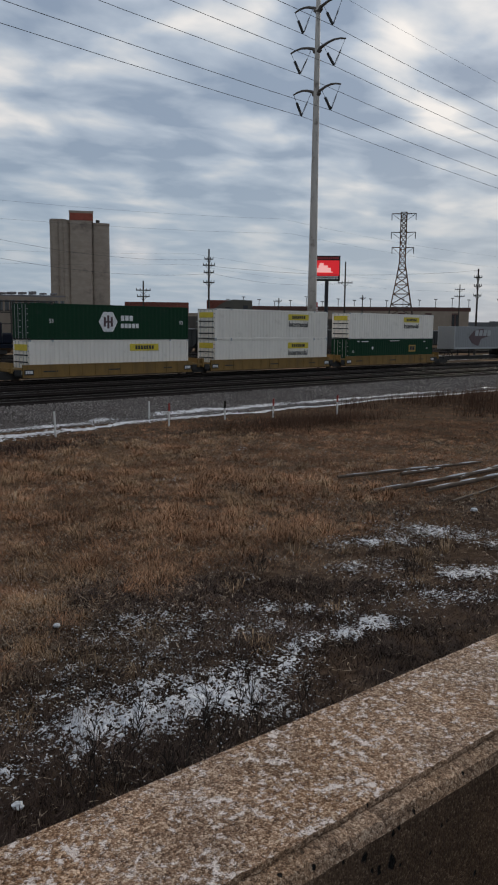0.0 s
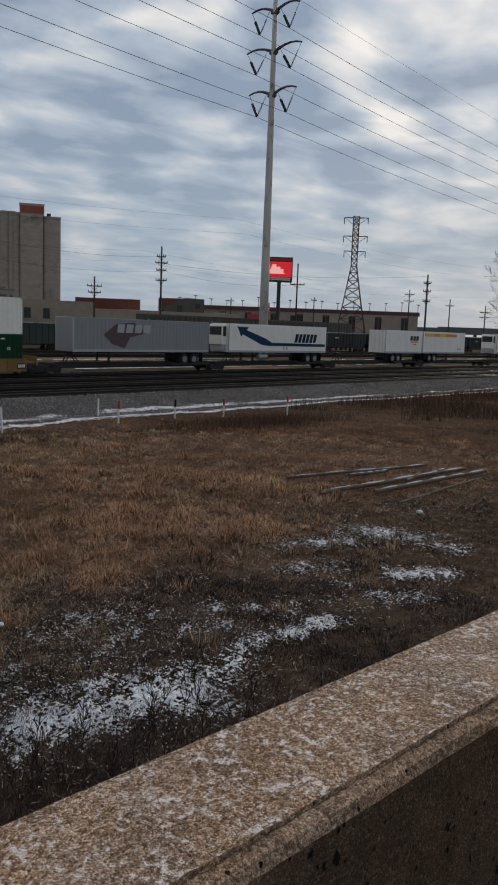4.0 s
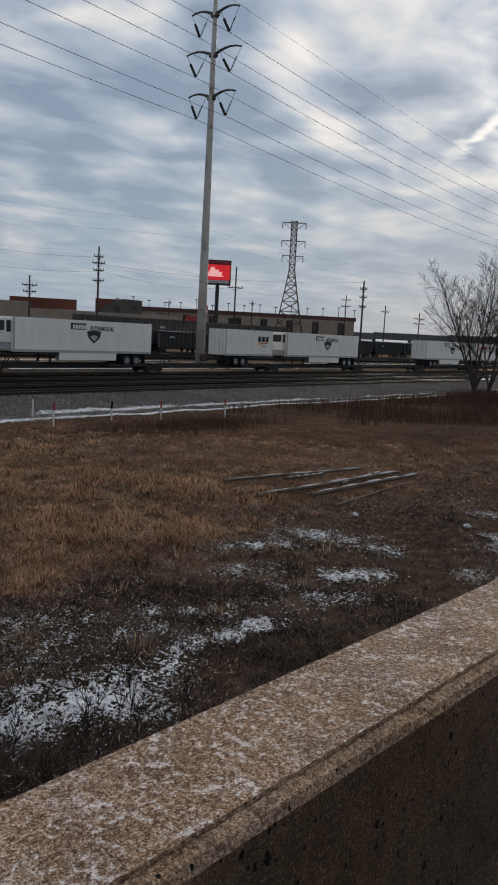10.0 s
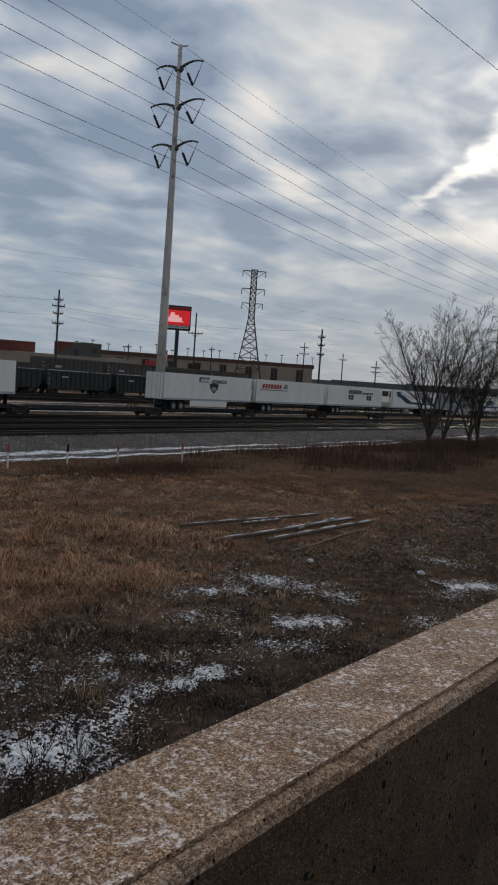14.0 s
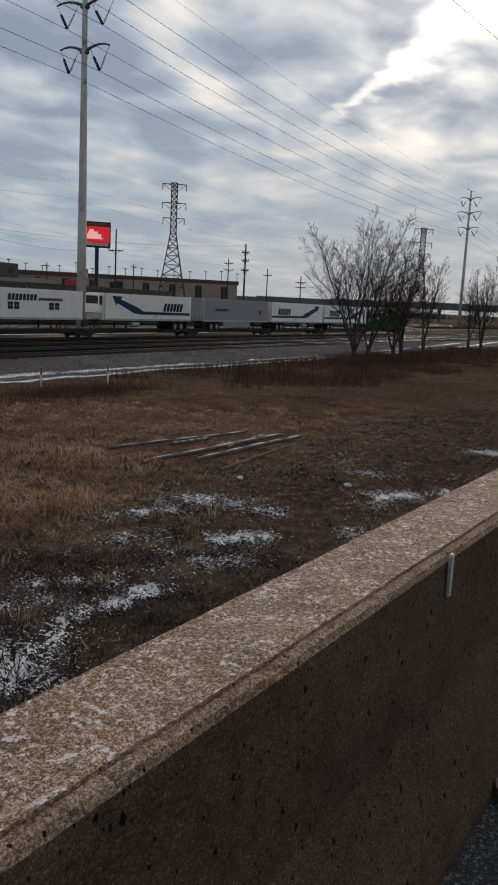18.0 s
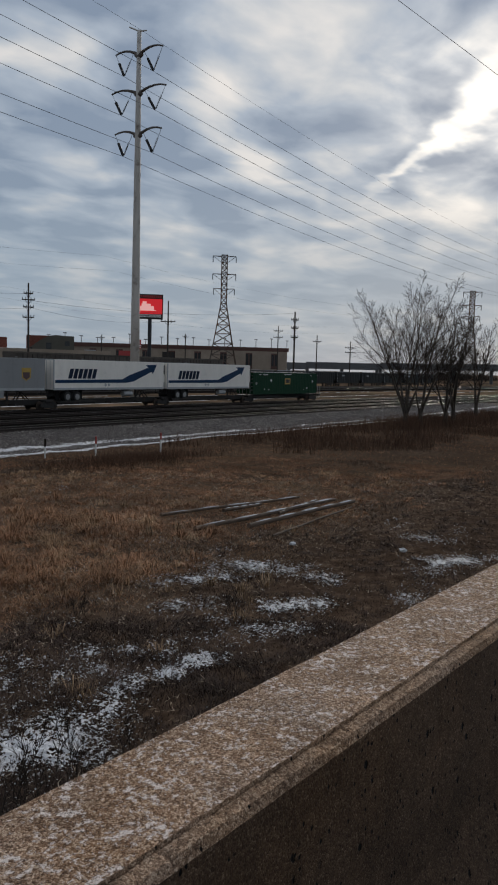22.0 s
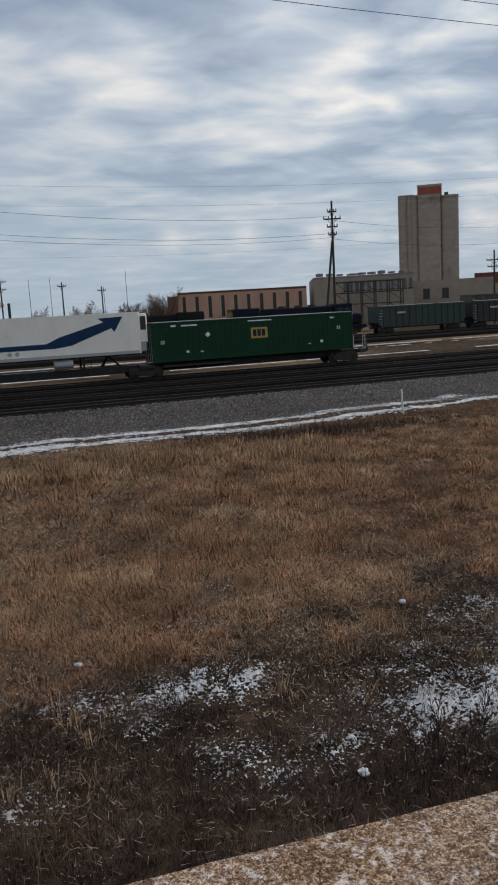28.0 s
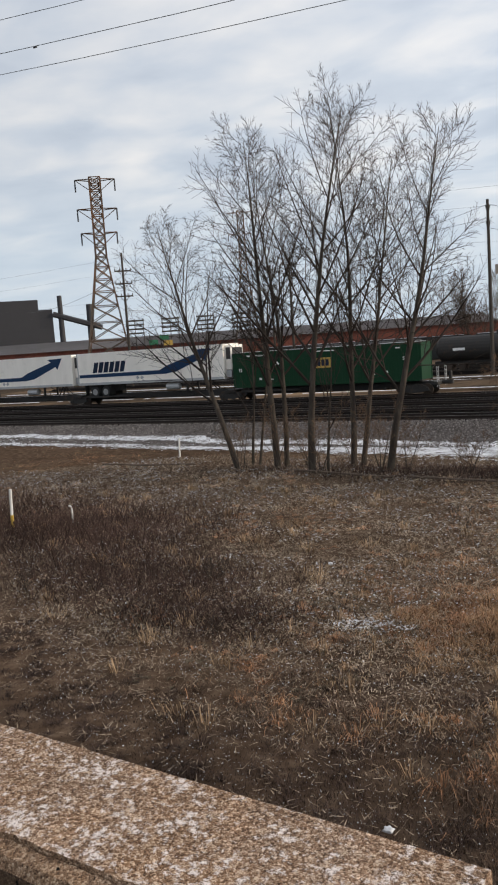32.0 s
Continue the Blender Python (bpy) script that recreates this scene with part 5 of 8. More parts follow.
def wood_pole(x, y, top, turn=0, arms=(0.6,), w=2.4, lean=0.0, foot=None, h2=False):
    foot = YARD - 0.2 if foot is None else foot
    h = top - foot
    p = empty("utility_pole", pose(x, y, foot, 0, lean, turn))
    tagged(p, "dark wooden utility pole with crossarms", "utility pole", "wooden utility poles")
    wide = w if isinstance(w, tuple) else (w,)
    part("shaft", tubes(((0, 0, -0.3), (0, 0, h), 0.22, 0.14)), M["pole_wood"], p)
    if h2:
        part("brace_pole", tubes(((-1.7, 0, -0.3), (-0.1, 0, h * 0.72), 0.2, 0.15)), M["pole_wood"], p)
    for i, d in enumerate(arms):
        w = wide[i % len(wide)]
        bm = boxes((-w / 2, w / 2, -0.08, 0.08, h - d - 0.1, h - d + 0.1))
        tube(bm, (-w * 0.3, 0, h - d), (0, 0, h - d - 0.8), 0.04, n=4)
        tube(bm, (w * 0.3, 0, h - d), (0, 0, h - d - 0.8), 0.04, n=4)
        a = part("crossarm", bm, M["pole_wood"], p)
        for k in (-0.47, -0.2, 0.2, 0.47):
            part("insulator", tubes(((k * w, 0, h - d + 0.1), (k * w, 0, h - d + 0.4), 0.07)), M["insulator"], a)
    return p


# x, y, top, turn, arms below the top, arm width
wood_pole(-20.67, 87.53, 18.8, 15, (1.0, 2.6), 0.35)
wood_pole(-5.74, 89.85, 20.0, 10, (0.8, 2.2, 3.4), 0.35)
wood_pole(52.6, 107.9, 20.2, -20, (1.5, 2.5, 3.6, 4.7), (1.3, 2.5, 1.5, 1.2), h2=True)
wood_pole(98.8, 112.8, 19.3, -40, (1.8, 2.9, 4.2, 6.0), (1.6, 2.2, 1.8, 2.0))
wood_pole(95.6, 128.4, 14.0, -35, (1.8, 3.0), (2.8, 2.4))
wood_pole(139.3, 114.0, 19.6, -50, (4.5,), 3.2)
wood_pole(138.0, 80.9, 16.6, -60, (1.6, 3.2, 5.0), 1.4)
wood_pole(221.6, 136.0, 18.9, -60, (1.5, 3.5), 3.0)
wood_pole(227.8, 125.2, 16.3, -60, (2.0,), 2.6)
wood_pole(232.8, 115.8, 14.6, -60, (2.0, 3.5), 3.2)
wood_pole(187.4, 180.2, 14.6, -45, (1.0,), 1.8)
wood_pole(204.7, 160.3, 15.7, -45, (1.0,), 1.8)
wood_pole(11.1, 199.6, 16.3, 0, (1.2, 3.0), 2.6)
wood_pole(25.0, 198.1, 14.5, 0, (1.0,), 2.0)
wood_pole(34.1, 196.5, 13.1, 0, (1.0,), 2.0)
wood_pole(-70.66, 132.31, 19.8, 25, (0.8, 2.2), 2.2)
wood_pole(-74.33, 94.06, 20.0, 35, (2.6, 4.4, 6.2), 2.4)
wood_pole(-54.07, 107.18, 17.8, 25, (1.0, 2.6), 2.0)
for a_, b_, z_ in (((-54.07, 107.18), (-20.67, 87.53), -1.0), ((-20.67, 87.53), (-5.74, 89.85), -1.0), ((-20.67, 87.53), (-5.74, 89.85), -3.4), ((-5.74, 89.85), (52.6, 107.9), -1.2), ((-5.74, 89.85), (52.6, 107.9), -3.6), ((-5.74, 89.85), (52.6, 107.9), -4.2), ((52.6, 107.9), (98.8, 112.8), -1.8), ((52.6, 107.9), (98.8, 112.8), -4.4),
                   ((98.8, 112.8), (139.3, 114.0), -4.2), ((-74.33, 94.06), (-20.67, 87.53), -2.4), ((-140, 140.0), (-74.33, 94.06), -2.6), ((98.8, 112.8), (138.0, 80.9), -3.0)):
    span_wire([(*a_, 19.3 + z_), (*b_, 19.3 + z_)], 1.2, 0.022, "utility_wire", "thin dark wire between wooden poles", "utility wires")
for y_, z_ in ((150, 30), (153, 34), (190, 27), (193, 24)):
    span_wire([(-300, y_ + 30, z_), (-60, y_ + 10, z_), (160, y_, z_), (360, y_ - 20, z_)], 4.0, 0.018, "distant_wire", "thin wire against the cloudy sky", "distant wires")
span_wire([(-60, 17.77, 16.4), (22.01, 9.97, 16.0), (90, 3.5, 16.4)], 0.0, 0.008, "service_wire", "dark wire passing over the bridge", "utility wires")


wood_pole(-60, 17.85, 16.6, 0, (0.3,), 1.6, foot=0.0)
wood_pole(90, 3.6, 16.6, 0, (0.3,), 1.6, foot=0.0)


for x_, y_, h_ in ((2.9, 240.0, 18.9), (10.0, 239.8, 18.8), (21.0, 239.1, 17.0), (26.8, 238.5, 17.2), (41.6, 236.4, 14.1), (48.0, 235.2, 18.3)):
    ms_ = empty("light_mast", pose(x_, y_, 0.4))
    tagged(ms_, "thin grey light mast behind the yard", "light mast", "masts behind the yard")
    part("mast", tubes(((0, 0, 0), (0, 0, h_), 0.11, 0.06), n=6), M["lattice"], ms_)
    part("foot", boxes((-0.4, 0.4, -0.4, 0.4, -0.1, 0.3)), M["road_conc"], ms_)


# ---- buildings ----
def house(name, label, category="building"):
    h = empty(name)
    tagged(h, label, category)
    return h


def wall_block(parent, a, b, depth, z0, z1, mat, name="wall", th=0.4):
    """A box whose front runs from a to b (x, y), going back by depth."""
    ax, ay = a
    dx, dy = b[0] - ax, b[1] - ay
    n = math.hypot(dx, dy)
    ob = part(name, boxes((0, n, 0, depth, z0, z1)), mat, parent)
    ob.matrix_basis = pose(ax, ay, 0, 0, 0, math.degrees(math.atan2(dy, dx)))
    return ob, n


def build_silo():
    s = house("grain_elevator", "tall pale concrete grain elevator with a red band on its headhouse", "grain elevator")
    s.matrix_basis = pose(164.9, 280.2, 0, 0, 0, math.degrees(math.atan2(268.8 - 280.8, 182.8 - 163.7)))
    for x, r, z, y in ((1.6, 1.7, 45.4, 3.4), (4.2, 1.5, 45.4, 3.0), (6.2, 1.5, 45.0, 2.2), (1.7, 2.0, 45.4, 8.0), (20.4, 2.0, 44.2, 11.0)):
        part("bin", tubes(((x, y + 3, 0), (x, y + 3, z), r, r), n=24), M["silo_conc"], s, smooth=False)
        part("bin_rim", tubes(((x, y + 3, z), (x, y + 3, z + 0.7), r + 0.15), n=24), M["silo_conc"], s)

    def bowed(name, x0, x1, y, bulge, z0, z1, mat):
        bm = bmesh.new()
        n = 12
        ring = [(x0 + (x1 - x0) * i / n, y - bulge * (1 - (2 * i / n - 1) ** 2) ** 0.5) for i in range(n + 1)] + [(x1, 12.0), (x0, 12.0)]
        lo = [bm.verts.new((x, q, z0)) for x, q in ring]
        hi = [bm.verts.new((x, q, z1)) for x, q in ring]
        m = len(ring)
        for i in range(m):
            bm.faces.new((lo[i], lo[(i + 1) % m], hi[(i + 1) % m], hi[i]))
        bm.faces.new(hi)
        return part(name, bm, mat, s)

    for x0, x1, y, bulge in ((7.3, 15.7, 2.6, 1.2), (15.8, 22.4, 3.6, 1.1)):
        bowed("bin", x0, x1, y, bulge, 0, 44.6, M["silo_conc"])
        for z0, z1, o in ((44.0, 44.8, 0.25), (38.5, 38.8, 0.12), (42.6, 42.8, 0.1), (22.0, 22.15, 0.08), (11.0, 11.15, 0.08)):
            bowed("rim", x0 - o * 0.4, x1 + o * 0.4, y - o, bulge, z0, z1, M["silo_conc"])
    part("core", boxes((0.6, 21.5, 6, 16, 0, 44.0)), M["silo_conc"], s)
    part("left_block", boxes((-0.4, 7.2, 5.5, 14, 0, 45.8)), M["silo_conc"], s)
    hh = part("headhouse", boxes((7.1, 16.2, 2.0, 10, 44.9, 48.9)), M["silo_conc"], s)
    part("red_band", boxes((7.4, 16.0, 1.85, 2.0, 45.5, 48.2)), M["red_panel"], hh)
    part("parapet_band", boxes((7.0, 16.3, 1.95, 10.1, 48.5, 49.1)), M["silo_conc"], hh)
    part("roof_vent", tubes(((18.0, 6, 44), (18.0, 6, 46.2), 0.8), n=10), M["lattice"], s)


build_silo()


def windows(parent, a, b, z0, z1, n, frac=0.4, mat=None, name="window", first=0.5, proud=0.06):
    ax, ay = a
    dx, dy = b[0] - ax, b[1] - ay
    ln = math.hypot(dx, dy)
    st = ln / n
    for i in range(n):
        c = (i + first) * st
        w = part(name, boxes((c - st * frac / 2, c + st * frac / 2, -proud, 0.05, z0, z1)), mat or M["dark_glass"], parent)
        w.matrix_basis = pose(ax, ay, 0, 0, 0, math.degrees(math.atan2(dy, dx)))
        f = part("frame", boxes((c - st * frac / 2 - 0.12, c + st * frac / 2 + 0.12, -proud - 0.02, 0.03, z0 - 0.25, z0), (c - 0.06, c + 0.06, -proud - 0.02, 0.03, z0, z1)), M["lattice"], w)
        f.matrix_basis = pose(0, 0, 0)


def build_factory():
    f = house("factory", "long low factory clad in pale pink panels and dark windows", "factory")
    a, b = (49.2, 183.6), (77.4, 173.6)
    wall_block(f, a, b, 40, 0.3, 9.8, M["pink_panel"])
    wall_block(f, a, b, 40, 9.8, 10.3, M["brown_roof"], "roof_edge")
    windows(f, a, b, 4.6, 9.2, 10, 0.25)
    wall_block(f, (48.6, 190.6), (49.2, 183.6), 0.5, 0.3, 9.6, M["brick_red"], "side_wall")
    g = house("plant_building", "tan plant building with a window band and rooftop machinery", "factory")
    a, b = (78.9, 172.9), (100.1, 164.2)
    wall_block(g, a, b, 30, 0.3, 11.6, M["tan_wall"])
    wall_block(g, a, b, 30, 11.6, 12.0, M["shed_roof"], "roof_edge")
    windows(g, (85, 170.4), b, 8.6, 10.8, 12, 0.62, M["pale_glass"])
    random.seed(8)
    for i in range(9):
        x = 80 + i * 2.2
        o = part("roof_unit", boxes((x, x + random.uniform(0.8, 1.8), 0, 2, 12.1, 12.1 + random.uniform(0.3, 0.8)), bevel=0.1), M["shed_roof"], g)
        o.location = (0, 172 - (x - 80) * 0.41, 0)
    # switch yard frame before it
    fr = empty("switch_frame", pose(80.5, 165.0, 0, 0, 0, -23))
    tagged(fr, "dark steel switch frame beside the plant", "substation")
    for x in range(0, 18, 3):
        part("post", tubes(((x, 0, 0.3), (x, 0, 10.5), 0.14), ((x, 4, 0.3), (x, 4, 10.5), 0.14), n=5), M["lattice"], fr)
    for z in (5.5, 8.0, 10.4):
        part("beam", tubes(((0, 0, z), (15, 0, z), 0.1), ((0, 4, z), (15, 4, z), 0.1), ((0, 0, z), (3, 0, z - 2.3), 0.07), ((6, 0, z), (9, 0, z - 2.3), 0.07), ((12, 0, z), (15, 0, z - 2.3), 0.07), n=4), M["lattice"], fr)
    h = house("warehouse", "low tan warehouse blocks beside the plant", "warehouse")
    wall_block(h, (100.1, 173.2), (119.3, 160.6), 25, 0.3, 10.1, M["tan_wall"])
    windows(h, (101, 172.6), (112, 165.4), 6.0, 8.2, 3, 0.35)
    wall_block(h, (119.3, 160.6), (150, 141), 20, 0.3, 8.6, M["tan_wall"])
    r = house("red_roof_building", "wide building with a dark red roof and a pale sign wall", "building")
    wall_block(r, (176, 243), (191.6, 230.9), 20, 0.3, 9.6, M["tan_wall"])
    wall_block(r, (174, 245), (192.2, 230.6), 22, 9.6, 14.0, M["brick_red"], "roof")
    q, n = wall_block(r, (184, 232.4), (196, 223.2), 6, 0.3, 10.2, M["white_paint"], "sign_wall")
    b = letter_bars(r, M["red_vinyl"], 1.0, 13.5, 8.3, 9.7, 11, y=-0.06)
    b.matrix_basis = q.matrix_basis
    wall_block(r, (197, 226.0), (203.5, 220.4), 12, 0.3, 15.0, M["brick_red"], "stair_tower")
    d = house("domed_hall", "brown hall with a low arched roof", "hall")
    bm = bmesh.new()
    pts = [(0, 0.3)] + [(19.0 * k / 10, 7.2 + 6.6 * (0.5 - 0.5 * math.cos(min(k / 7, 1) * math.pi)) - 0.25 * max(k - 7, 0) / 3) for k in range(11)] + [(19.0, 0.3)]
    f0 = bm.faces.new([bm.verts.new((x, 0, z)) for x, z in pts])
    rr = bmesh.ops.extrude_face_region(bm, geom=[f0])
    for v in rr["geom"]:
        if isinstance(v, bmesh.types.BMVert):
            v.co.y += 25
    bmesh.ops.recalc_face_normals(bm, faces=bm.faces)
    o = part("arched_roof", bm, material("brown_sheet", (0.085, 0.082, 0.068), 0.8, scale=0.4), d)
    o.matrix_basis = pose(163.9, 195.4, 0, 0, 0, math.degrees(math.atan2(182.7 - 195.4, 177.9 - 163.9)))
    for x0, x1, z0, z1 in ((5.2, 6.6, 7.6, 9.8), (10.6, 12.2, 8.6, 11.4), (16.2, 17.6, 10.6, 12.0)):
        q = part("window", boxes((x0, x1, -0.08, 0.05, z0, z1)), M["dark_glass"], d)
        q.matrix_basis = o.matrix_basis
    wall_block(d, (158, 192), (182, 170), 6, 0.3, 6.3, M["tan_wall"], "front_wing")
    lg = house("grandstand_building", "long tan building with a brown roof band and tall dark windows", "building")
    a, b = (204.0, 220.0), (257.5, 153.9)
    wall_block(lg, a, b, 40, 0.3, 11.6, M["tan_wall"])
    wall_block(lg, (203.7, 219.7), (257.9, 153.5), 40, 11.6, 13.0, M["brown_roof"], "roof_band")
    windows(lg, a, b, 5.4, 10.9, 9, 0.26, M["brown_roof"], "window_bay")
    for k in (0.43, 0.57):
        windows(lg, a, b, 6.4, 10.4, 9, 0.085, first=k, proud=0.12)
    windows(lg, (214, 207.6), (250, 163.2), 3.4, 4.6, 12, 0.2)
    for f_, mt in ((0.13, M["lt_grey"]), (0.275, M["red_vinyl"]), (0.46, M["dark_steel"])):
        x, y = a[0] + (b[0] - a[0]) * f_, a[1] + (b[1] - a[1]) * f_
        bn = part("banner", boxes((0, 4.2, -0.3, -0.12, 4.8, 10.4)), mt, lg)
        bn.matrix_basis = pose(x, y, 0, 0, 0, math.degrees(math.atan2(b[1] - a[1], b[0] - a[0])))
    # lamps of the car park behind the roof
    for i in range(16):
        k = i / 15
        x, y = 204 + 60 * k + 6, 222 - 74 * k + 4
        lp = empty("lot_lamp", pose(x + 14, y + 18, 0))
        tagged(lp, "tall car-park lamp with twin heads", "street lamp", "car-park lamps")
        hh = random.uniform(15.5, 17.5)
        part("mast", tubes(((0, 0, 0.3), (0, 0, hh), 0.12), n=5), M["lattice"], lp)
        part("lamp_head", boxes((-0.9, 0.9, -0.15, 0.15, hh - 0.1, hh + 0.2)), M["lattice"], lp)
    fl = empty("flagpole", pose(214, 189, 0))
    tagged(fl, "flagpole with a striped flag", "flagpole")
    part("mast", tubes(((0, 0, 0.3), (0, 0, 14.5), 0.1), n=6), M["galv"], fl)
    fg = part("flag", boxes((0, 2.2, -0.03, 0.03, 11.0, 14.2)), M["red_vinyl"], fl)
    part("canton", boxes((0, 1.0, -0.05, 0.05, 12.6, 14.2)), M["navy"], fg)
    part("stripe", boxes((0.2, 2.2, -0.045, 0.045, 12.0, 12.4), (0.2, 2.2, -0.045, 0.045, 11.3, 11.6)), M["white_vinyl"], fg)


build_factory()


def build_billboard():
    b = empty("billboard", pose(135.0, 119.2, 0, 0, 0, math.degrees(math.atan2(115.2 - 119.4, 138.4 - 134.8))))
    tagged(b, "red electronic billboard on a single dark post", "billboard")
    part("post", tubes(((2.75, 0.4, 0.3), (2.75, 0.4, 15.8), 0.42), n=12), M["mill"], b)
    cab = part("cabinet", boxes((-0.1, 5.6, 0.0, 0.8, 15.5, 20.9), bevel=0.05), M["dark_steel"], b)
    scr = part("screen", boxes((0.1, 5.4, -0.06, 0.0, 16.6, 19.9)), glowing("red_screen", (0.50, 0.015, 0.022), 0.75), cab, "glowing red screen")
    bm = bmesh.new()
    for x0, x1, z0, z1 in ((0.6, 3.6, 17.5, 18.3), (0.9, 2.9, 18.3, 18.8), (1.1, 2.0, 18.8, 19.3), (0.5, 4.0, 17.3, 17.5)):
        box(bm, x0, x1, -0.1, -0.06, z0, z1)
    part("picture_shape", bm, glowing("pale_screen", (0.70, 0.36, 0.36), 0.8), scr)
    letter_bars(scr, M["white_vinyl"], 0.3, 5.2, 15.9, 16.15, 18, y=-0.05)
    letter_bars(scr, M["white_vinyl"], 0.3, 5.2, 16.25, 16.5, 16, y=-0.05)
    letter_bars(cab, M["red_vinyl"], 0.2, 5.3, 20.15, 20.65, 11, y=-0.03)


build_billboard()


def build_red_house():
    h = house("brick_building", "red brick building with pale boarded windows and a roof stair box", "brick building")
    a, b = (-27.48, 122.02), (-12.75, 124.33)
    turn = math.degrees(math.atan2(b[1] - a[1], b[0] - a[0]))
    n = math.hypot(b[0] - a[0], b[1] - a[1])
    h.matrix_basis = pose(a[0], a[1], 0, 0, 0, turn)
    zt = 14.2
    part("wall", boxes((0, n, 0, 14, 0.3, zt)), M["brick_red"], h)
    part("cornice", boxes((-0.15, n + 0.15, -0.18, 14.15, zt - 0.5, zt - 0.15), (-0.1, n + 0.1, -0.12, 14.1, zt - 1.25, zt - 1.05), bevel=0.03), M["brick_red"], h)
    part("parapet", boxes((0, n, 0, 0.4, zt, zt + 0.45), (0, 0.4, 0.4, 14, zt, zt + 0.45), (n - 0.4, n, 0.4, 14, zt, zt + 0.9)), M["brick_red"], h)
    part("pier", boxes((-0.5, 0.35, -0.25, 0.4, zt - 0.9, zt + 0.5)), M["silo_conc"], h)
    part("pier", boxes((n - 0.35, n + 0.5, -0.25, 0.4, zt - 0.9, zt + 0.9)), M["brick_red"], h)
    s = part("stair_box", boxes((4.0, 7.4, 2.0, 6.0, zt, zt + 3.4), bevel=0.05), M["brick_red"], h)
    part("boarding", boxes((5.2, 5.9, 1.93, 2.0, zt + 1.0, zt + 2.8)), M["board"], s)
    for i in range(4):
        c = 2.05 + i * (n - 4.3) / 3
        for z0, z1 in ((10.9, 12.5), (6.6, 9.1), (2.2, 4.8)):
            w = part("window", boxes((c - 0.6, c + 0.6, -0.02, 0.1, z0, z1)), M["board"], h, "boarded window")
            part("sill", boxes((c - 0.85, c + 0.85, -0.14, 0.02, z0 - 0.22, z0)), M["silo_conc"], w)
            part("lintel", boxes((c - 0.85, c + 0.85, -0.05, 0.02, z1, z1 + 0.3)), M["brick_red"], w)
    part("annex", boxes((n, n + 7, 3, 13, 0.3, 5.5)), M["mill"], h)
    t = house("tank_shed", "small dark red shed on the yard bank", "shed")
    t.matrix_basis = pose(0.1, 160.0, 0, 0, 0, 0)
    part("wall", boxes((0, 3.3, 0, 4, 0.3, 10.2)), material("dark_red_sheet", (0.06, 0.024, 0.02), 0.9, scale=0.8), t)
    part("roof", boxes((-0.2, 3.5, -0.2, 4.2, 10.2, 10.5)), M["mill"], t)
    w = house("yard_bank", "long low grey-green bank behind the yard", "bank")
    part("slope", boxes((-12, 70, 0, 30, 0.2, 3.6), bevel=1.2), M["yard"], w)
    w.matrix_basis = pose(0, 133, 0, 0, 0, -2)


build_red_house()


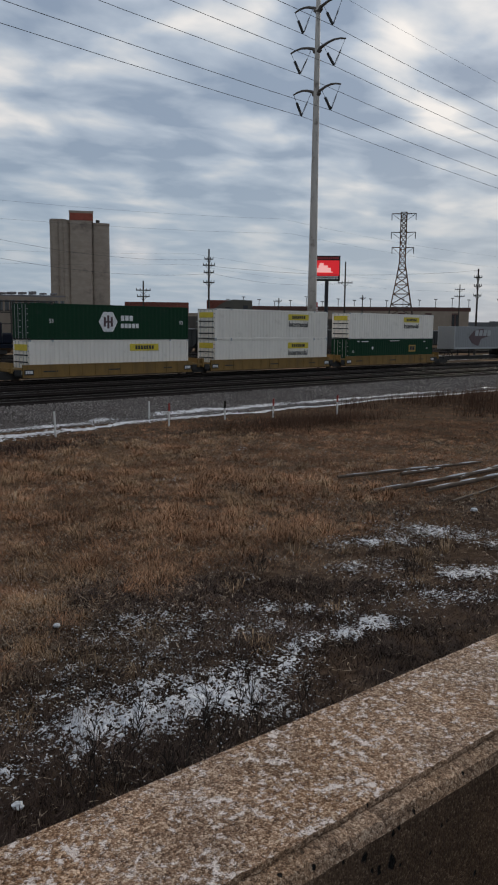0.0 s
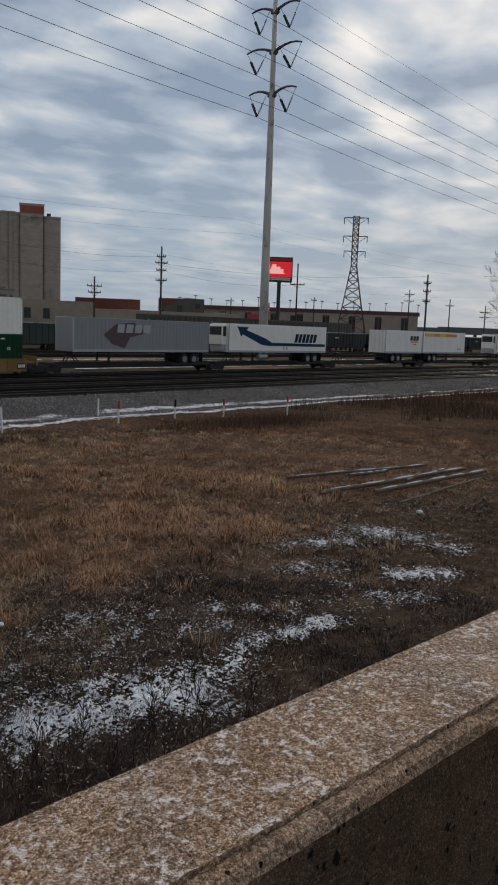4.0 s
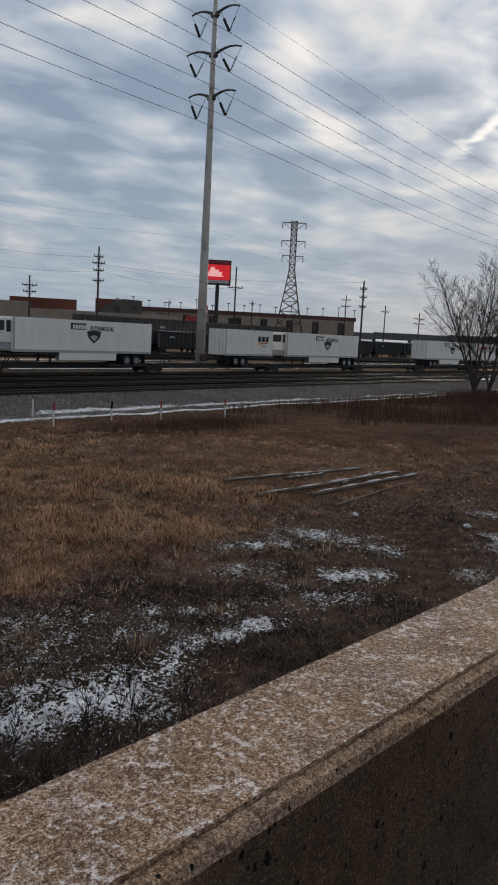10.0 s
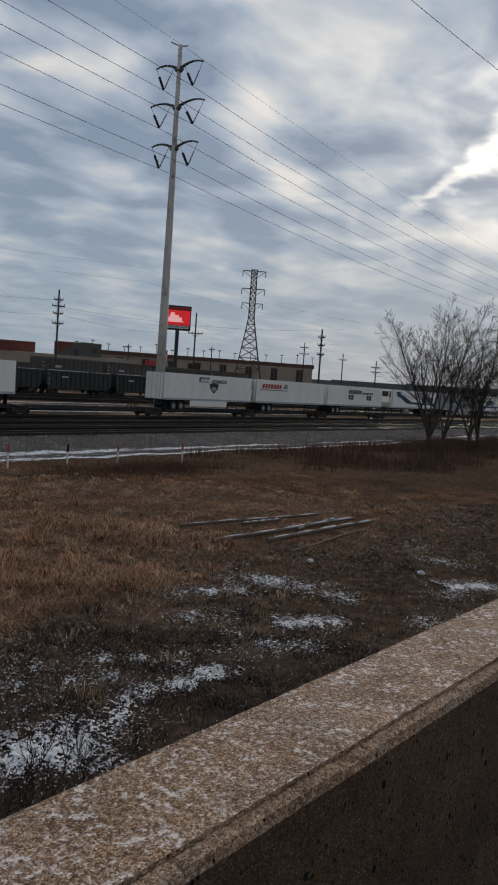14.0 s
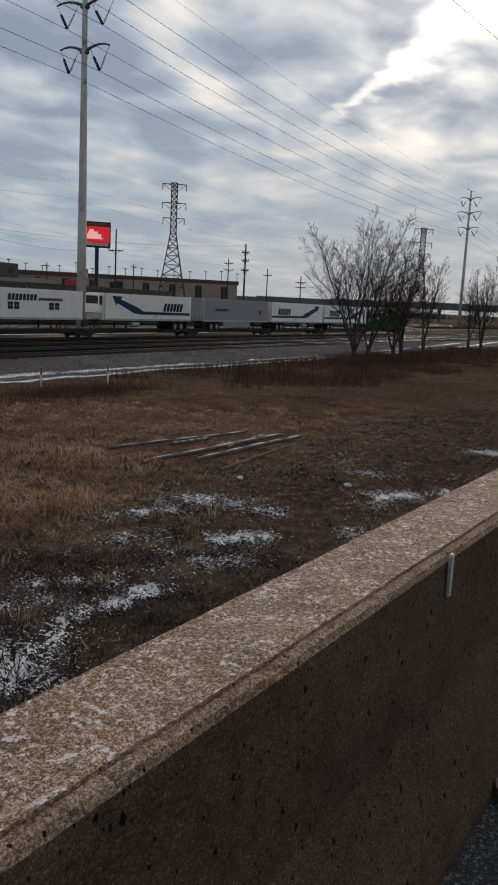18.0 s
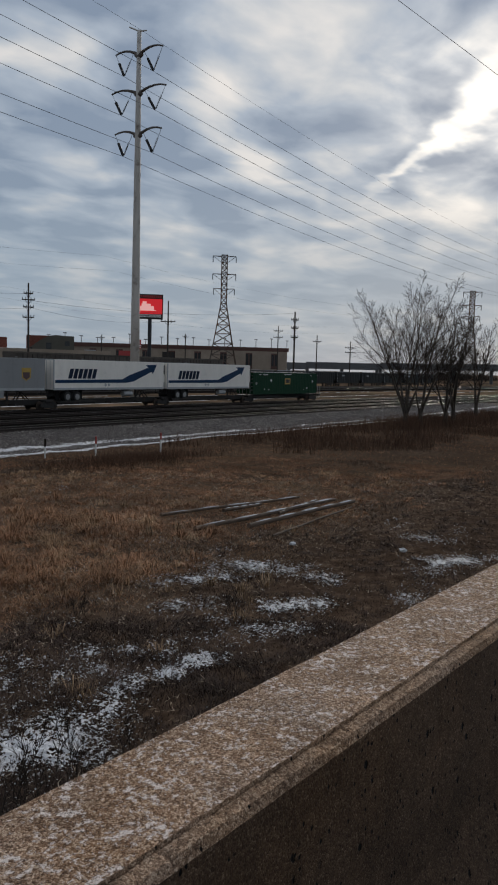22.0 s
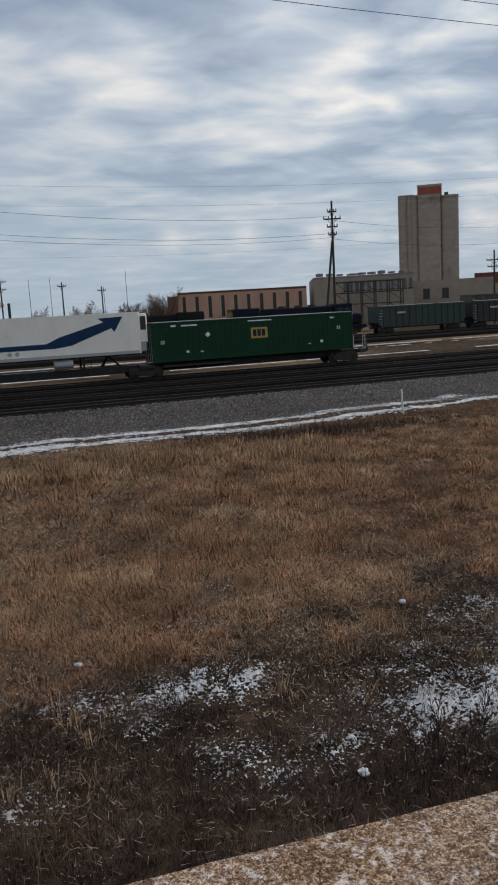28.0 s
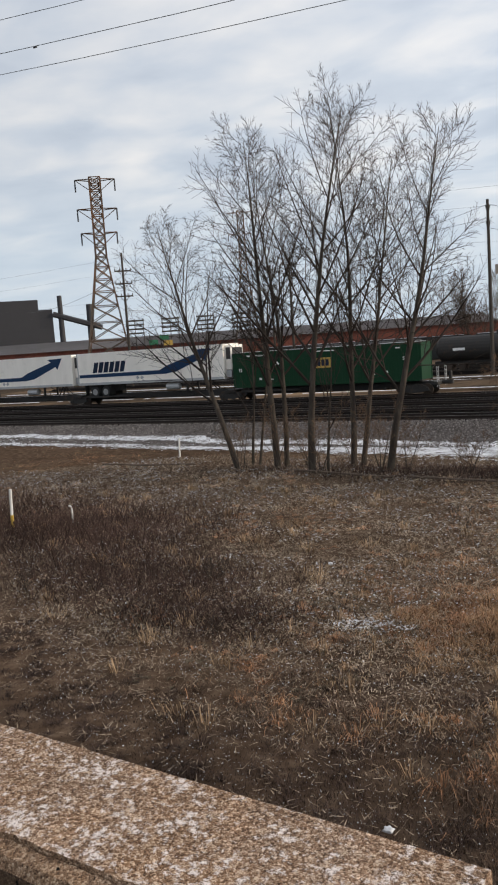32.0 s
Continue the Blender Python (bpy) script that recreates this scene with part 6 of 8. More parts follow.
def build_mill():
    m = house("steel_mill", "huge dark steel mill with chimneys and a conveyor", "steel mill")
    wall_block(m, (-338.94, 250.32), (-292.89, 301.06), 60, 0, 35.5, M["mill"])
    wall_block(m, (-292.89, 301.06), (-288.04, 305.63), 60, 0, 30.5, M["mill"], "annex")
    wall_block(m, (-343.8, 246.15), (-287.81, 304.64), 10, 0, 21, M["mill"], "lower_hall")
    part("chimney", tubes(((-285.13, 308.34, 0), (-285.13, 308.34, 37.0), 1.6, 1.2), n=12), M["mill"], m)
    part("chimney", tubes(((-274.46, 317.92, 0), (-274.46, 317.92, 32.0), 1.9, 1.6), n=12), M["mill"], m)
    part("conveyor", tubes(((-287.84, 305.64, 28.0), (-269.36, 320.79, 20.0), 1.4), n=6), M["mill"], m)
    s = house("long_shed", "long shed with a pale grey roof over a dark red wall", "shed")
    o, n = wall_block(s, (-266.82, 190.8), (-69.92, 311.75), 30, 0.2, 8.5, M["brick_red"])
    bm = bmesh.new()
    for v in ((0, -1, 8.3), (n, -1, 8.3), (n, 22, 12.2), (0, 22, 12.2)):
        bm.verts.new(v)
    bm.faces.new(bm.verts)
    r = bmesh.ops.solidify(bm, geom=bm.faces[:], thickness=0.3)
    rf = part("roof", bm, M["shed_roof"], s)
    rf.matrix_basis = o.matrix_basis
    for i in range(4):
        k = 0.42 + i * 0.055
        x, y = -266.5 + 197 * k, 180.8 + 121 * k
        t = empty("tank_rack", pose(x, y, 0, 0, 0, 30))
        tagged(t, "dark stacked steel rack by the long shed", "rack", "steel racks")
        for z in (12.5, 14.0, 15.5, 17.0):
            part("shelf", boxes((0, 6.5, 0, 2, z, z + 0.5)), M["lattice"], t)
        part("upright", tubes(*[((u, 1, 0.3), (u, 1, 18.0), 0.15) for u in (0.3, 3.2, 6.2)], n=5), M["lattice"], t)
    for x, y, z, mt in ((-119.18, 160.54, 7.9, "sign_green"), (-116.35, 162.64, 7.6, "gold_vinyl"), (-117.13, 162.21, 9.0, "sign_green")):
        g = empty("road_sign", pose(x, y, 0, 0, 0, 34))
        tagged(g, "green highway sign on posts" if mt == "sign_green" else "yellow highway sign on posts", "road sign", "highway signs")
        part("panel", boxes((-1.1, 1.1, -0.05, 0.05, z - 0.6, z + 0.6)), M[mt], g)
        part("post", tubes(((-0.8, 0.1, 0.3), (-0.8, 0.1, z), 0.1), ((0.8, 0.1, 0.3), (0.8, 0.1, z), 0.1), n=5), M["lattice"], g)
    ob = house("overpass", "long elevated highway on piers beyond the yard", "overpass")
    pts = [(330, 300), (365.5, 206.9), (382.6, 173.2), (396.5, 138.7), (410.2, 90.5), (425, 40), (440, -40)]
    for i, (a, b) in enumerate(zip(pts, pts[1:])):
        z = 8.0 + 0.5 * i
        wall_block(ob, a, b, 10, z - 2.6, z, M["road_conc"], "deck")
        wall_block(ob, a, b, 0.4, z, z + 0.9, M["road_conc"], "barrier")
        d = math.hypot(b[0] - a[0], b[1] - a[1])
        for k in np.arange(0, 1, 18 / d):
            x, y = a[0] + (b[0] - a[0]) * k, a[1] + (b[1] - a[1]) * k
            part("pier", tubes(((x + 3, y + 1, 0), (x + 3, y + 1, z - 2.5), 0.9), n=8), M["road_conc"], ob)


build_mill()


# ---- standing cars in the yard ----
Y_ROW = 105.0
for y_ in (96.0, Y_ROW, Y_ROW + 6):
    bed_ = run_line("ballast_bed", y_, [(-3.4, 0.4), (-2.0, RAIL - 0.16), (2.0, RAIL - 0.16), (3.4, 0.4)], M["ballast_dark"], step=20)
    tagged(bed_, "dark ballast bed of a yard track", "ballast", kind="structure")
    for s_ in (-0.7535, 0.7535):
        tagged(run_line("yard_rail", y_ + s_, [(-0.035, RAIL - 0.17), (-0.035, RAIL), (0.035, RAIL), (0.035, RAIL - 0.17)], M["rail"], step=20), "worn steel rail of a yard track", "rail", kind="structure")


def hopper_car(x, mat, label, snowy=True):
    c = empty("hopper_car", pose(x, Y_ROW, RAIL))
    tagged(c, label, "rail car", "standing hopper cars")
    n = 15.0
    bm = bmesh.new()
    pts = [(0.15, 3.9), (0.15, 1.7), (0.9, 1.0), (n - 0.9, 1.0), (n - 0.15, 1.7), (n - 0.15, 3.9)]
    f = bm.faces.new([bm.verts.new((a, -1.5, b)) for a, b in pts])
    r = bmesh.ops.extrude_face_region(bm, geom=[f])
    for v in r["geom"]:
        if isinstance(v, bmesh.types.BMVert):
            v.co.y += 3.0
    bmesh.ops.recalc_face_normals(bm, faces=bm.faces)
    part("body", bm, mat, c)
    stake = part("side_stake", boxes((1.0, 1.14, -1.62, -1.5, 1.15, 3.85)), mat, c)
    for i in range(1, 13):
        shared("side_stake", stake.data, c, pose(i * 1.08, 0, 0))
    part("top_chord", boxes((0.3, n - 0.3, -1.6, -1.42, 3.8, 4.02), (0.3, n - 0.3, 1.42, 1.6, 3.8, 4.02)), mat, c)
    part("centre_sill", boxes((-0.3, n + 0.3, -0.3, 0.3, 0.8, 1.15)), M["dark_steel"], c)
    rung = part("ladder_rung", tubes(((0.35, -1.5, 1.0), (0.9, -1.5, 1.0), 0.03), n=4), M["lt_grey"], c)
    for i in range(1, 7):
        shared("ladder_rung", rung.data, c, pose(0, 0, 0.4 * i))
    plate("stencil_mark", c, M["lt_grey"], 3.2, 4.6, 2.9, 3.15, y=-1.64)
    if snowy:
        part("snow_edge", boxes((0.5, n * 0.62, -1.58, -1.2, 4.022, 4.11), (n * 0.68, n - 0.4, -1.58, -1.3, 4.022, 4.09), bevel=0.03), M["snow"], c, "snow lying along the top edge")
    for x2 in (1.9, n - 1.9):
        for a in (-0.85, 0.85):
            part("wheel", tubes(((x2 + a, -0.85, 0.42), (x2 + a, -0.7, 0.42), 0.42), ((x2 + a, 0.7, 0.42), (x2 + a, 0.85, 0.42), 0.42), n=16), M["brown_steel"], c)
        part("side_frame", boxes((x2 - 1.1, x2 + 1.1, -1.1, -0.95, 0.3, 0.75), bevel=0.05), M["dark_steel"], c)
    return c


h1_ = hopper_car(73.0, M["hopper"], "dark ribbed hopper car standing in the yard")
for i_ in range(1, 13):
    copy_thing(h1_, pose(73.0 + 15.9 * i_, Y_ROW, RAIL))
h2_ = hopper_car(57.0, M["hopper_green"], "dull green ribbed hopper car standing in the yard")
for i_ in range(3):
    copy_thing(h1_, pose(-60.0 + 15.9 * i_, Y_ROW + 6, RAIL))
h3_ = hopper_car(78.0, M["hopper_brown"], "tall brown-grey hopper car on the second yard track", False)
h3_.matrix_basis = pose(78.0, Y_ROW + 7.5, RAIL) @ Matrix.Diagonal((1, 1, 1.25, 1))
for i_ in range(1, 5):
    copy_thing(h3_, pose(78.0 + 15.9 * i_, Y_ROW + 7.5, RAIL) @ Matrix.Diagonal((1, 1, 1.25, 1)))


def locomotive(x, mat, label, cab_right=False, letters=None, end=None):
    c = empty("locomotive", pose(x, Y_ROW, RAIL))
    tagged(c, label, "locomotive", "standing locomotives")
    n = 21.5
    f = (lambda v: n - v) if cab_right else (lambda v: v)

    def bx(a, b, *r, bevel=0.0):
        return boxes((min(f(a), f(b)), max(f(a), f(b)), *r), bevel=bevel)

    part("frame", bx(0.2, n - 0.2, -1.5, 1.5, 1.2, 1.75, bevel=0.05), mat, c)
    hood = part("hood", bx(5.25, n - 1.2, -1.0, 1.0, 1.75, 4.55, bevel=0.15), mat, c)
    cab = part("cab", bx(2.3, 5.2, -1.5, 1.5, 1.75, 4.75, bevel=0.15), M["loco_cab"], c)
    part("window", bx(2.9, 3.6, -1.53, -1.49, 3.4, 4.2), M["dark_glass"], cab)
    part("window", bx(4.0, 4.7, -1.53, -1.49, 3.4, 4.2), M["dark_glass"], cab)
    part("nose", bx(0.5, 2.3, -1.0, 1.0, 1.75, 3.3, bevel=0.2), end or mat, c)
    part("radiator", bx(n - 5.2, n - 1.4, -1.45, 1.45, 3.6, 4.75, bevel=0.1), mat, hood)
    for a in (8.0, 10.0, 12.5):
        part("roof_fan", tubes(((f(a), 0, 4.5), (f(a), 0, 4.8), 0.6), n=14), M["dark_steel"], hood)
    for a in (6.4, 7.6, 8.8, 10.0, 11.2):
        part("hood_door", bx(a, a + 1.05, -1.03, -0.99, 1.95, 3.6), mat, hood)
    part("fuel_tank", bx(8.2, 13.5, -1.3, 1.3, 0.35, 1.2, bevel=0.15), M["dark_steel"], c)
    part("handrail", tubes(((f(5.4), -1.45, 2.75), (f(n - 0.5), -1.45, 2.75), 0.03), *[((f(a), -1.45, 1.75), (f(a), -1.45, 2.75), 0.025) for a in (5.4, 7.8, 10.2, 12.6, 15.0, 17.4, 19.8)], n=4), M["loco_yellow"], c)
    for x2 in (4.0, n - 4.0):
        part("side_frame", bx(x2 - 2.4, x2 + 2.4, -1.25, -1.05, 0.35, 0.95, bevel=0.06), M["dark_steel"], c)
        for a in (-1.7, 0, 1.7):
            part("wheel", tubes(((f(x2 + a), -0.85, 0.5), (f(x2 + a), -0.7, 0.5), 0.5), ((f(x2 + a), 0.7, 0.5), (f(x2 + a), 0.85, 0.5), 0.5), n=16), M["brown_steel"], c)
    letter_bars(c, letters, 8.6, 12.6, 2.3, 3.7, 3, y=-1.06)
    return c


locomotive(11.2, M["loco_blue"], "dark grey locomotive with a navy cab and yellow nose", letters=M["loco_cab"], end=M["loco_yellow"])
b2_ = locomotive(34.0, M["loco_cab"], "navy locomotive with a yellow end and pale lettering", cab_right=True, letters=M["loco_yellow"])
part("end_stripe", boxes((1.16, 1.6, -1.03, 1.03, 1.8, 4.4), bevel=0.1), M["loco_yellow"], b2_)
hopper_car(-6.0, M["hopper"], "dark hopper car at the head of a standing row")
for x_, y_ in ((-28.83, 95.05), (-45.32, 94.48)):
    tk = empty("tank_car", pose(x_, y_, RAIL))
    tagged(tk, "black tank car standing in the yard", "rail car", "standing tank cars")
    part("tank", tubes(((0.5, 0, 2.5), (14.5, 0, 2.5), 1.45), ((0.1, 0, 2.5), (0.5, 0, 2.5), 1.0, 1.45), ((14.5, 0, 2.5), (14.9, 0, 2.5), 1.45, 1.0), n=24), M["dark_steel"], tk)
    part("dome", tubes(((7.5, 0, 3.8), (7.5, 0, 4.4), 0.6), n=12), M["dark_steel"], tk)
    part("sill", boxes((-0.3, 15.3, -0.3, 0.3, 0.7, 1.1)), M["dark_steel"], tk)
    plate("stencil_mark", tk, M["white_vinyl"], 2.2, 3.6, 2.3, 2.6, y=-1.46)
    for a in (1.5, 3.0, 12.0, 13.5):
        part("wheel", tubes(((a, -0.85, 0.42), (a, -0.7, 0.42), 0.42), ((a, 0.7, 0.42), (a, 0.85, 0.42), 0.42), n=14), M["brown_steel"], tk)


# ---- service roads and snow strips ----
def strip(name, y, w, z, mat, label, x0=-90, x1=300, wob=0.5, seed=0, cut=-2.0):
    """A band of lying snow along the tracks with a ragged edge and bare gaps."""
    xs = np.arange(x0, x1, 0.35)
    vs, fs = [], []
    prev = None
    for x in xs:
        n1 = noise.noise((x * 0.35, seed, 0)) + 0.6 * noise.noise((x * 1.7, seed, 3))
        n2 = noise.noise((x * 0.35, seed, 7)) + 0.6 * noise.noise((x * 1.7, seed, 9))
        n3 = noise.noise((x * 0.10, seed, 5)) + 0.5 * noise.noise((x * 0.6, seed, 6))
        yy = y(x) if callable(y) else y
        ww = w(x) if callable(w) else w
        if n3 < cut or ww <= 0.02:
            prev = None
            continue
        ya, yb = yy - ww / 2 + wob * n1, yy + ww / 2 + wob * n2
        vs += [(x, v, (ground_height(x, v) if z is None else z) + e) for v, e in ((ya, 0.012), (yy, 0.045), (yb, 0.012))]
        k = len(vs) - 3
        if prev is not None:
            fs += [(prev, k, k + 1, prev + 1), (prev + 1, k + 1, k + 2, prev + 2)]
        prev = k
    return tagged(obj(name, vs, fs, mat, smooth=True), label, "snow", kind="structure")


def road_y(x):
    return float(np.interp(x, [-90, -36, -8, 12, 28, 45, 80, 130, 300], [39.0, 38.6, 36.6, 35.6, 37.6, 37.4, 36.8, 37.0, 40.0]))


WHEEL_FAR = ([-90, -36, -20, -8, -2, 5, 30, 50, 70, 300], [0.8, 0.9, 1.2, 1.8, 1.6, 1.1, 0.9, 0.6, 0.5, 0.4])
WHEEL_NEAR = ([-90, -36, -16, -8, -2, 5, 30, 50, 70, 300], [0.7, 0.8, 1.6, 4.2, 2.4, 1.0, 0.8, 0.5, 0.45, 0.4])
for x0_, x1_ in ((-90, -48), (68, 300)):
    strip("access_track", lambda x: road_y(x) + 0.9, lambda x: float(np.interp(x, *WHEEL_FAR)), None, M["packed_snow"], "packed snow in the wheel tracks of the access track", x0_, x1_, cut=-0.55, wob=0.25, seed=1)
    strip("access_track", lambda x: road_y(x) - 1.1, lambda x: float(np.interp(x, *WHEEL_NEAR)), None, M["packed_snow"], "packed snow in the wheel tracks of the access track", x0_, x1_, cut=-0.45, wob=0.25, seed=2)


strip("yard_snow", 68.0, lambda x: float(np.interp(x, [-90, 50, 75, 300], [0.8, 0.7, 0.2, 0.0])), 0.62, M["packed_snow"], "thin snow along the yard's service road", cut=-0.3, wob=0.3, seed=4)
strip("yard_snow", 84.5, lambda x: float(np.interp(x, [-90, 50, 75, 90, 300], [1.6, 1.5, 0.5, 0.0, 0.0])), 0.62, M["packed_snow"], "thin snow along the yard's service road", cut=-0.45, wob=0.4, seed=5)
strip("yard_snow", 80.0, lambda x: float(np.interp(x, [-90, 50, 75, 300], [0.6, 0.5, 0.1, 0.0])), 0.62, M["packed_snow"], "thin snow along the yard's service road", cut=-0.05, wob=0.4, seed=6)
strip("yard_snow", 99.0, lambda x: float(np.interp(x, [-90, 50, 75, 300], [1.0, 0.8, 0.0, 0.0])), 0.62, M["packed_snow"], "thin snow between standing cars", cut=-0.2, wob=0.4, seed=7)


# ---- posts, logs and litter in the field ----
M["post_white"] = material("white_post_paint", (0.68, 0.68, 0.66), 0.6, scale=6)
M["post_red"] = material("red_post_paint", (0.35, 0.05, 0.04), 0.6, scale=6)
M["post_yellow"] = material("yellow_post_paint", (0.6, 0.38, 0.06), 0.6, scale=6)


def marker_post(x, y, h, cap, label):
    p = empty("marker_post", pose(x, y, ground_height(x, y) - 0.02, random.uniform(-2, 2), random.uniform(-2, 2), 0))
    tagged(p, label, "post", "marker posts along the access track")
    part("shaft", tubes(((0, 0, -0.2), (0, 0, h), 0.05, 0.045), n=10), M["post_white"], p)
    if cap is not None:
        part("cap_band", tubes(((0, 0, h - 0.42), (0, 0, h + 0.01), 0.056), n=10), cap, p)
    return p


for x_, y_, h_, c_ in ((20.1, 34.1, 1.25, None), (28.1, 37.3, 1.1, None), (26.8, 33.8, 1.25, "post_red"), (31.3, 34.3, 1.1, "tie"), (34.4, 33.4, 1.15, "post_red"), (38.9, 32.2, 1.2, "post_red"), (-23.78, 33.39, 1.0, None)):
    marker_post(x_, y_, h_, M[c_] if c_ else None, "white marker post beside the track" if not c_ else "white marker post with a coloured band")
p_ = marker_post(-19.85, 18.22, 1.35, None, "white and yellow marker post in the field")
part("yellow_base", tubes(((0, 0, 0), (0, 0, 0.5), 0.056), n=10), M["post_yellow"], p_)
pp_ = empty("vent_pipe", pose(-18.29, 19.37, 0))
tagged(pp_, "thin white bent vent pipe in the field", "pipe")
v_, f_ = loft([(0, 0, -0.1), (0, 0, 0.5), (-0.03, 0, 0.58), (-0.12, 0, 0.6)], [0.03] * 4, n=8)
obj("bent_tube", v_, f_, M["post_white"], pp_)


def field_log(a, b, r, label):
    a, b = Vector((*a, 0)), Vector((*b, 0))
    n = 7
    path = []
    for i in range(n):
        q = a.lerp(b, i / (n - 1))
        q.z = ground_height(q.x, q.y) + r * 0.9 + 0.05 + 0.008 * math.sin(i * 2.1)
        q.y += 0.012 * math.sin(i * 1.7 + a.x)
        path.append(q)
    vs, fs = loft(path, [r * 0.58 * (1 - 0.25 * i / (n - 1)) for i in range(n)], n=10)
    lg = tagged(obj("log", vs, fs, M["log_wood"]), label, "log", "old poles lying in the grass")
    if r >= 0.1:
        for k, f in enumerate((0.04, 0.24, 0.45, 0.63, 0.82)):
            run, u = [], f
            while u < f + 0.17:
                j = min(int(u * (n - 1)), n - 2)
                run.append(path[j].lerp(path[j + 1], u * (n - 1) - j) + Vector((0, 0, r * 0.40 * (1 - 0.25 * u))))
                u += 0.03
            sv, sf = loft(run, [r * 0.33 * (0.35 + 0.65 * math.sin(math.pi * (i + 0.5) / len(run))) * (0.8 + 0.3 * ((k * 7) % 3) / 2) for i in range(len(run))], n=8)
            obj("snow_cap", sv, sf, M["snow"], lg, smooth=True, label="thin snow lying along the top")
    return lg


for a_, b_, r_ in (((22.0, 18.1), (28.6, 16.2), 0.10), ((20.6, 15.5), (29.0, 14.8), 0.14), ((22.1, 14.4), (29.2, 14.0), 0.15), ((21.5, 13.1), (28.1, 13.6), 0.07), ((24.0, 16.8), (26.2, 16.55), 0.12), ((25.0, 15.0), (28.4, 15.3), 0.10)):
    field_log(a_, b_, r_, "bleached old pole lying in the dry grass")
for a_, b_, r_ in (((-15.02, 29.09), (-10.49, 28.25), 0.09), ((-10.0, 28.47), (-4.47, 27.66), 0.08), ((-26.07, 30.11), (-21.08, 30.68), 0.08)):
    field_log(a_, b_, r_, "dark fallen branch in the grass")


# ---- steam behind the mill sheds ----
def steam_material(name, low, high):
    m = bpy.data.materials.new(name)
    m.use_nodes = True
    nt = m.node_tree
    N, L = nt.nodes.new, nt.links.new
    d, u, t = N("ShaderNodeBsdfDiffuse"), N("ShaderNodeBsdfTranslucent"), N("ShaderNodeBsdfTransparent")
    for n in (d, u):
        n.inputs["Color"].default_value = (0.94, 0.97, 1.0, 1)
    body, x = N("ShaderNodeMixShader"), N("ShaderNodeMixShader")
    body.inputs[0].default_value = 0.5
    L(d.outputs[0], body.inputs[1])
    L(u.outputs[0], body.inputs[2])
    lw = N("ShaderNodeTexNoise")
    lw.inputs["Scale"].default_value, lw.inputs["Detail"].default_value = 0.10, 3
    tc = N("ShaderNodeTexCoord")
    L(tc.outputs["Object"], lw.inputs["Vector"])
    r = N("ShaderNodeMapRange")
    r.inputs["From Min"].default_value, r.inputs["From Max"].default_value = 0.36, 0.56
    r.inputs["To Min"].default_value, r.inputs["To Max"].default_value = low, high
    L(lw.outputs[0], r.inputs["Value"])
    L(r.outputs[0], x.inputs[0])
    L(t.outputs[0], x.inputs[1])
    L(body.outputs[0], x.inputs[2])
    L(x.outputs[0], nt.nodes["Material Output"].inputs["Surface"])
    return m


STEAM = empty("steam_plume", pose(0, 0, 0))
tagged(STEAM, "white steam plume drifting up from the far plant", "steam")


def STEAM_AT(k):
    """The plume's middle line: a thin level root, then a rising, leaning column."""
    return float(np.interp(k, [0, 0.3, 0.6, 1.0], [44, 24, -8, -46])), float(np.interp(k, [0, 0.3, 0.6, 1.0], [20, 27, 42, 84]))


def build_steam():
    mat, wisp = steam_material("steam", 0.45, 1.0), steam_material("thin_steam", 0.1, 0.4)
    rng = random.Random(4)
    for i in range(21):
        k = i / 25
        if k > 0.62 and i % 2:
            continue
        x, z = STEAM_AT(k)
        r = 3.0 + 17 * k ** 0.85 * rng.uniform(0.55, 1.0)
        bm = bmesh.new()
        bmesh.ops.create_icosphere(bm, subdivisions=3, radius=r)
        for v in bm.verts:
            v.co *= 1 + 0.30 * noise.noise(v.co / r * 1.8 + Vector((i, 0, 0)))
        p = part("puff", bm, mat if k < 0.62 else wisp, STEAM, smooth=True)
        p.location = (x + rng.uniform(-.5, .5) * r, 700 + rng.uniform(-6, 6), z + rng.uniform(-.35, .35) * r)


build_steam()


def build_far_plant():
    f = house("far_plant", "dark low plant building under the steam plume", "factory")
    part("wall", boxes((36, 62, 690, 712, 0.3, 9.0)), M["mill"], f)
    part("roof", boxes((35.5, 62.5, 689.5, 712.5, 9.0, 9.8)), M["lattice"], f)
    part("stack", tubes(((44, 700, 9.8), (44, 700, 22.0), 1.2), n=10), M["mill"], f)


build_far_plant()


# ---- vegetation and snow ----
def grass_material(name, stops, island=0.5, big=0.35):
    return material(name, stops, 0.9, scale=0.55, detail=5, bump=0.0, island=island, big=big, big_scale=0.35, spec=0.1,
                    stain=tuple(v * 0.7 for v in stops[1][1]), stain_scale=1.3, stain_cut=(0.46, 0.64), stain_fine=(3.0, 0.6))


M["tan_grass"] = grass_material("tan_grass", [(0.3, (0.27, 0.158, 0.09)), (0.5, (0.42, 0.26, 0.152)), (0.7, (0.59, 0.40, 0.248))])
M["rust_grass"] = grass_material("rust_grass", [(0.3, (0.235, 0.118, 0.066)), (0.5, (0.40, 0.212, 0.122)), (0.7, (0.56, 0.325, 0.196))])
M["plume_rust"] = grass_material("rust_orange_grass", [(0.3, (0.21, 0.108, 0.060)), (0.5, (0.345, 0.185, 0.105)), (0.7, (0.50, 0.29, 0.172))], 0.5, 0.3)
M["plume_tan"] = grass_material("feathery_tan_grass", [(0.3, (0.24, 0.142, 0.082)), (0.5, (0.38, 0.24, 0.143)), (0.7, (0.54, 0.37, 0.235))], 0.4, 0.25)
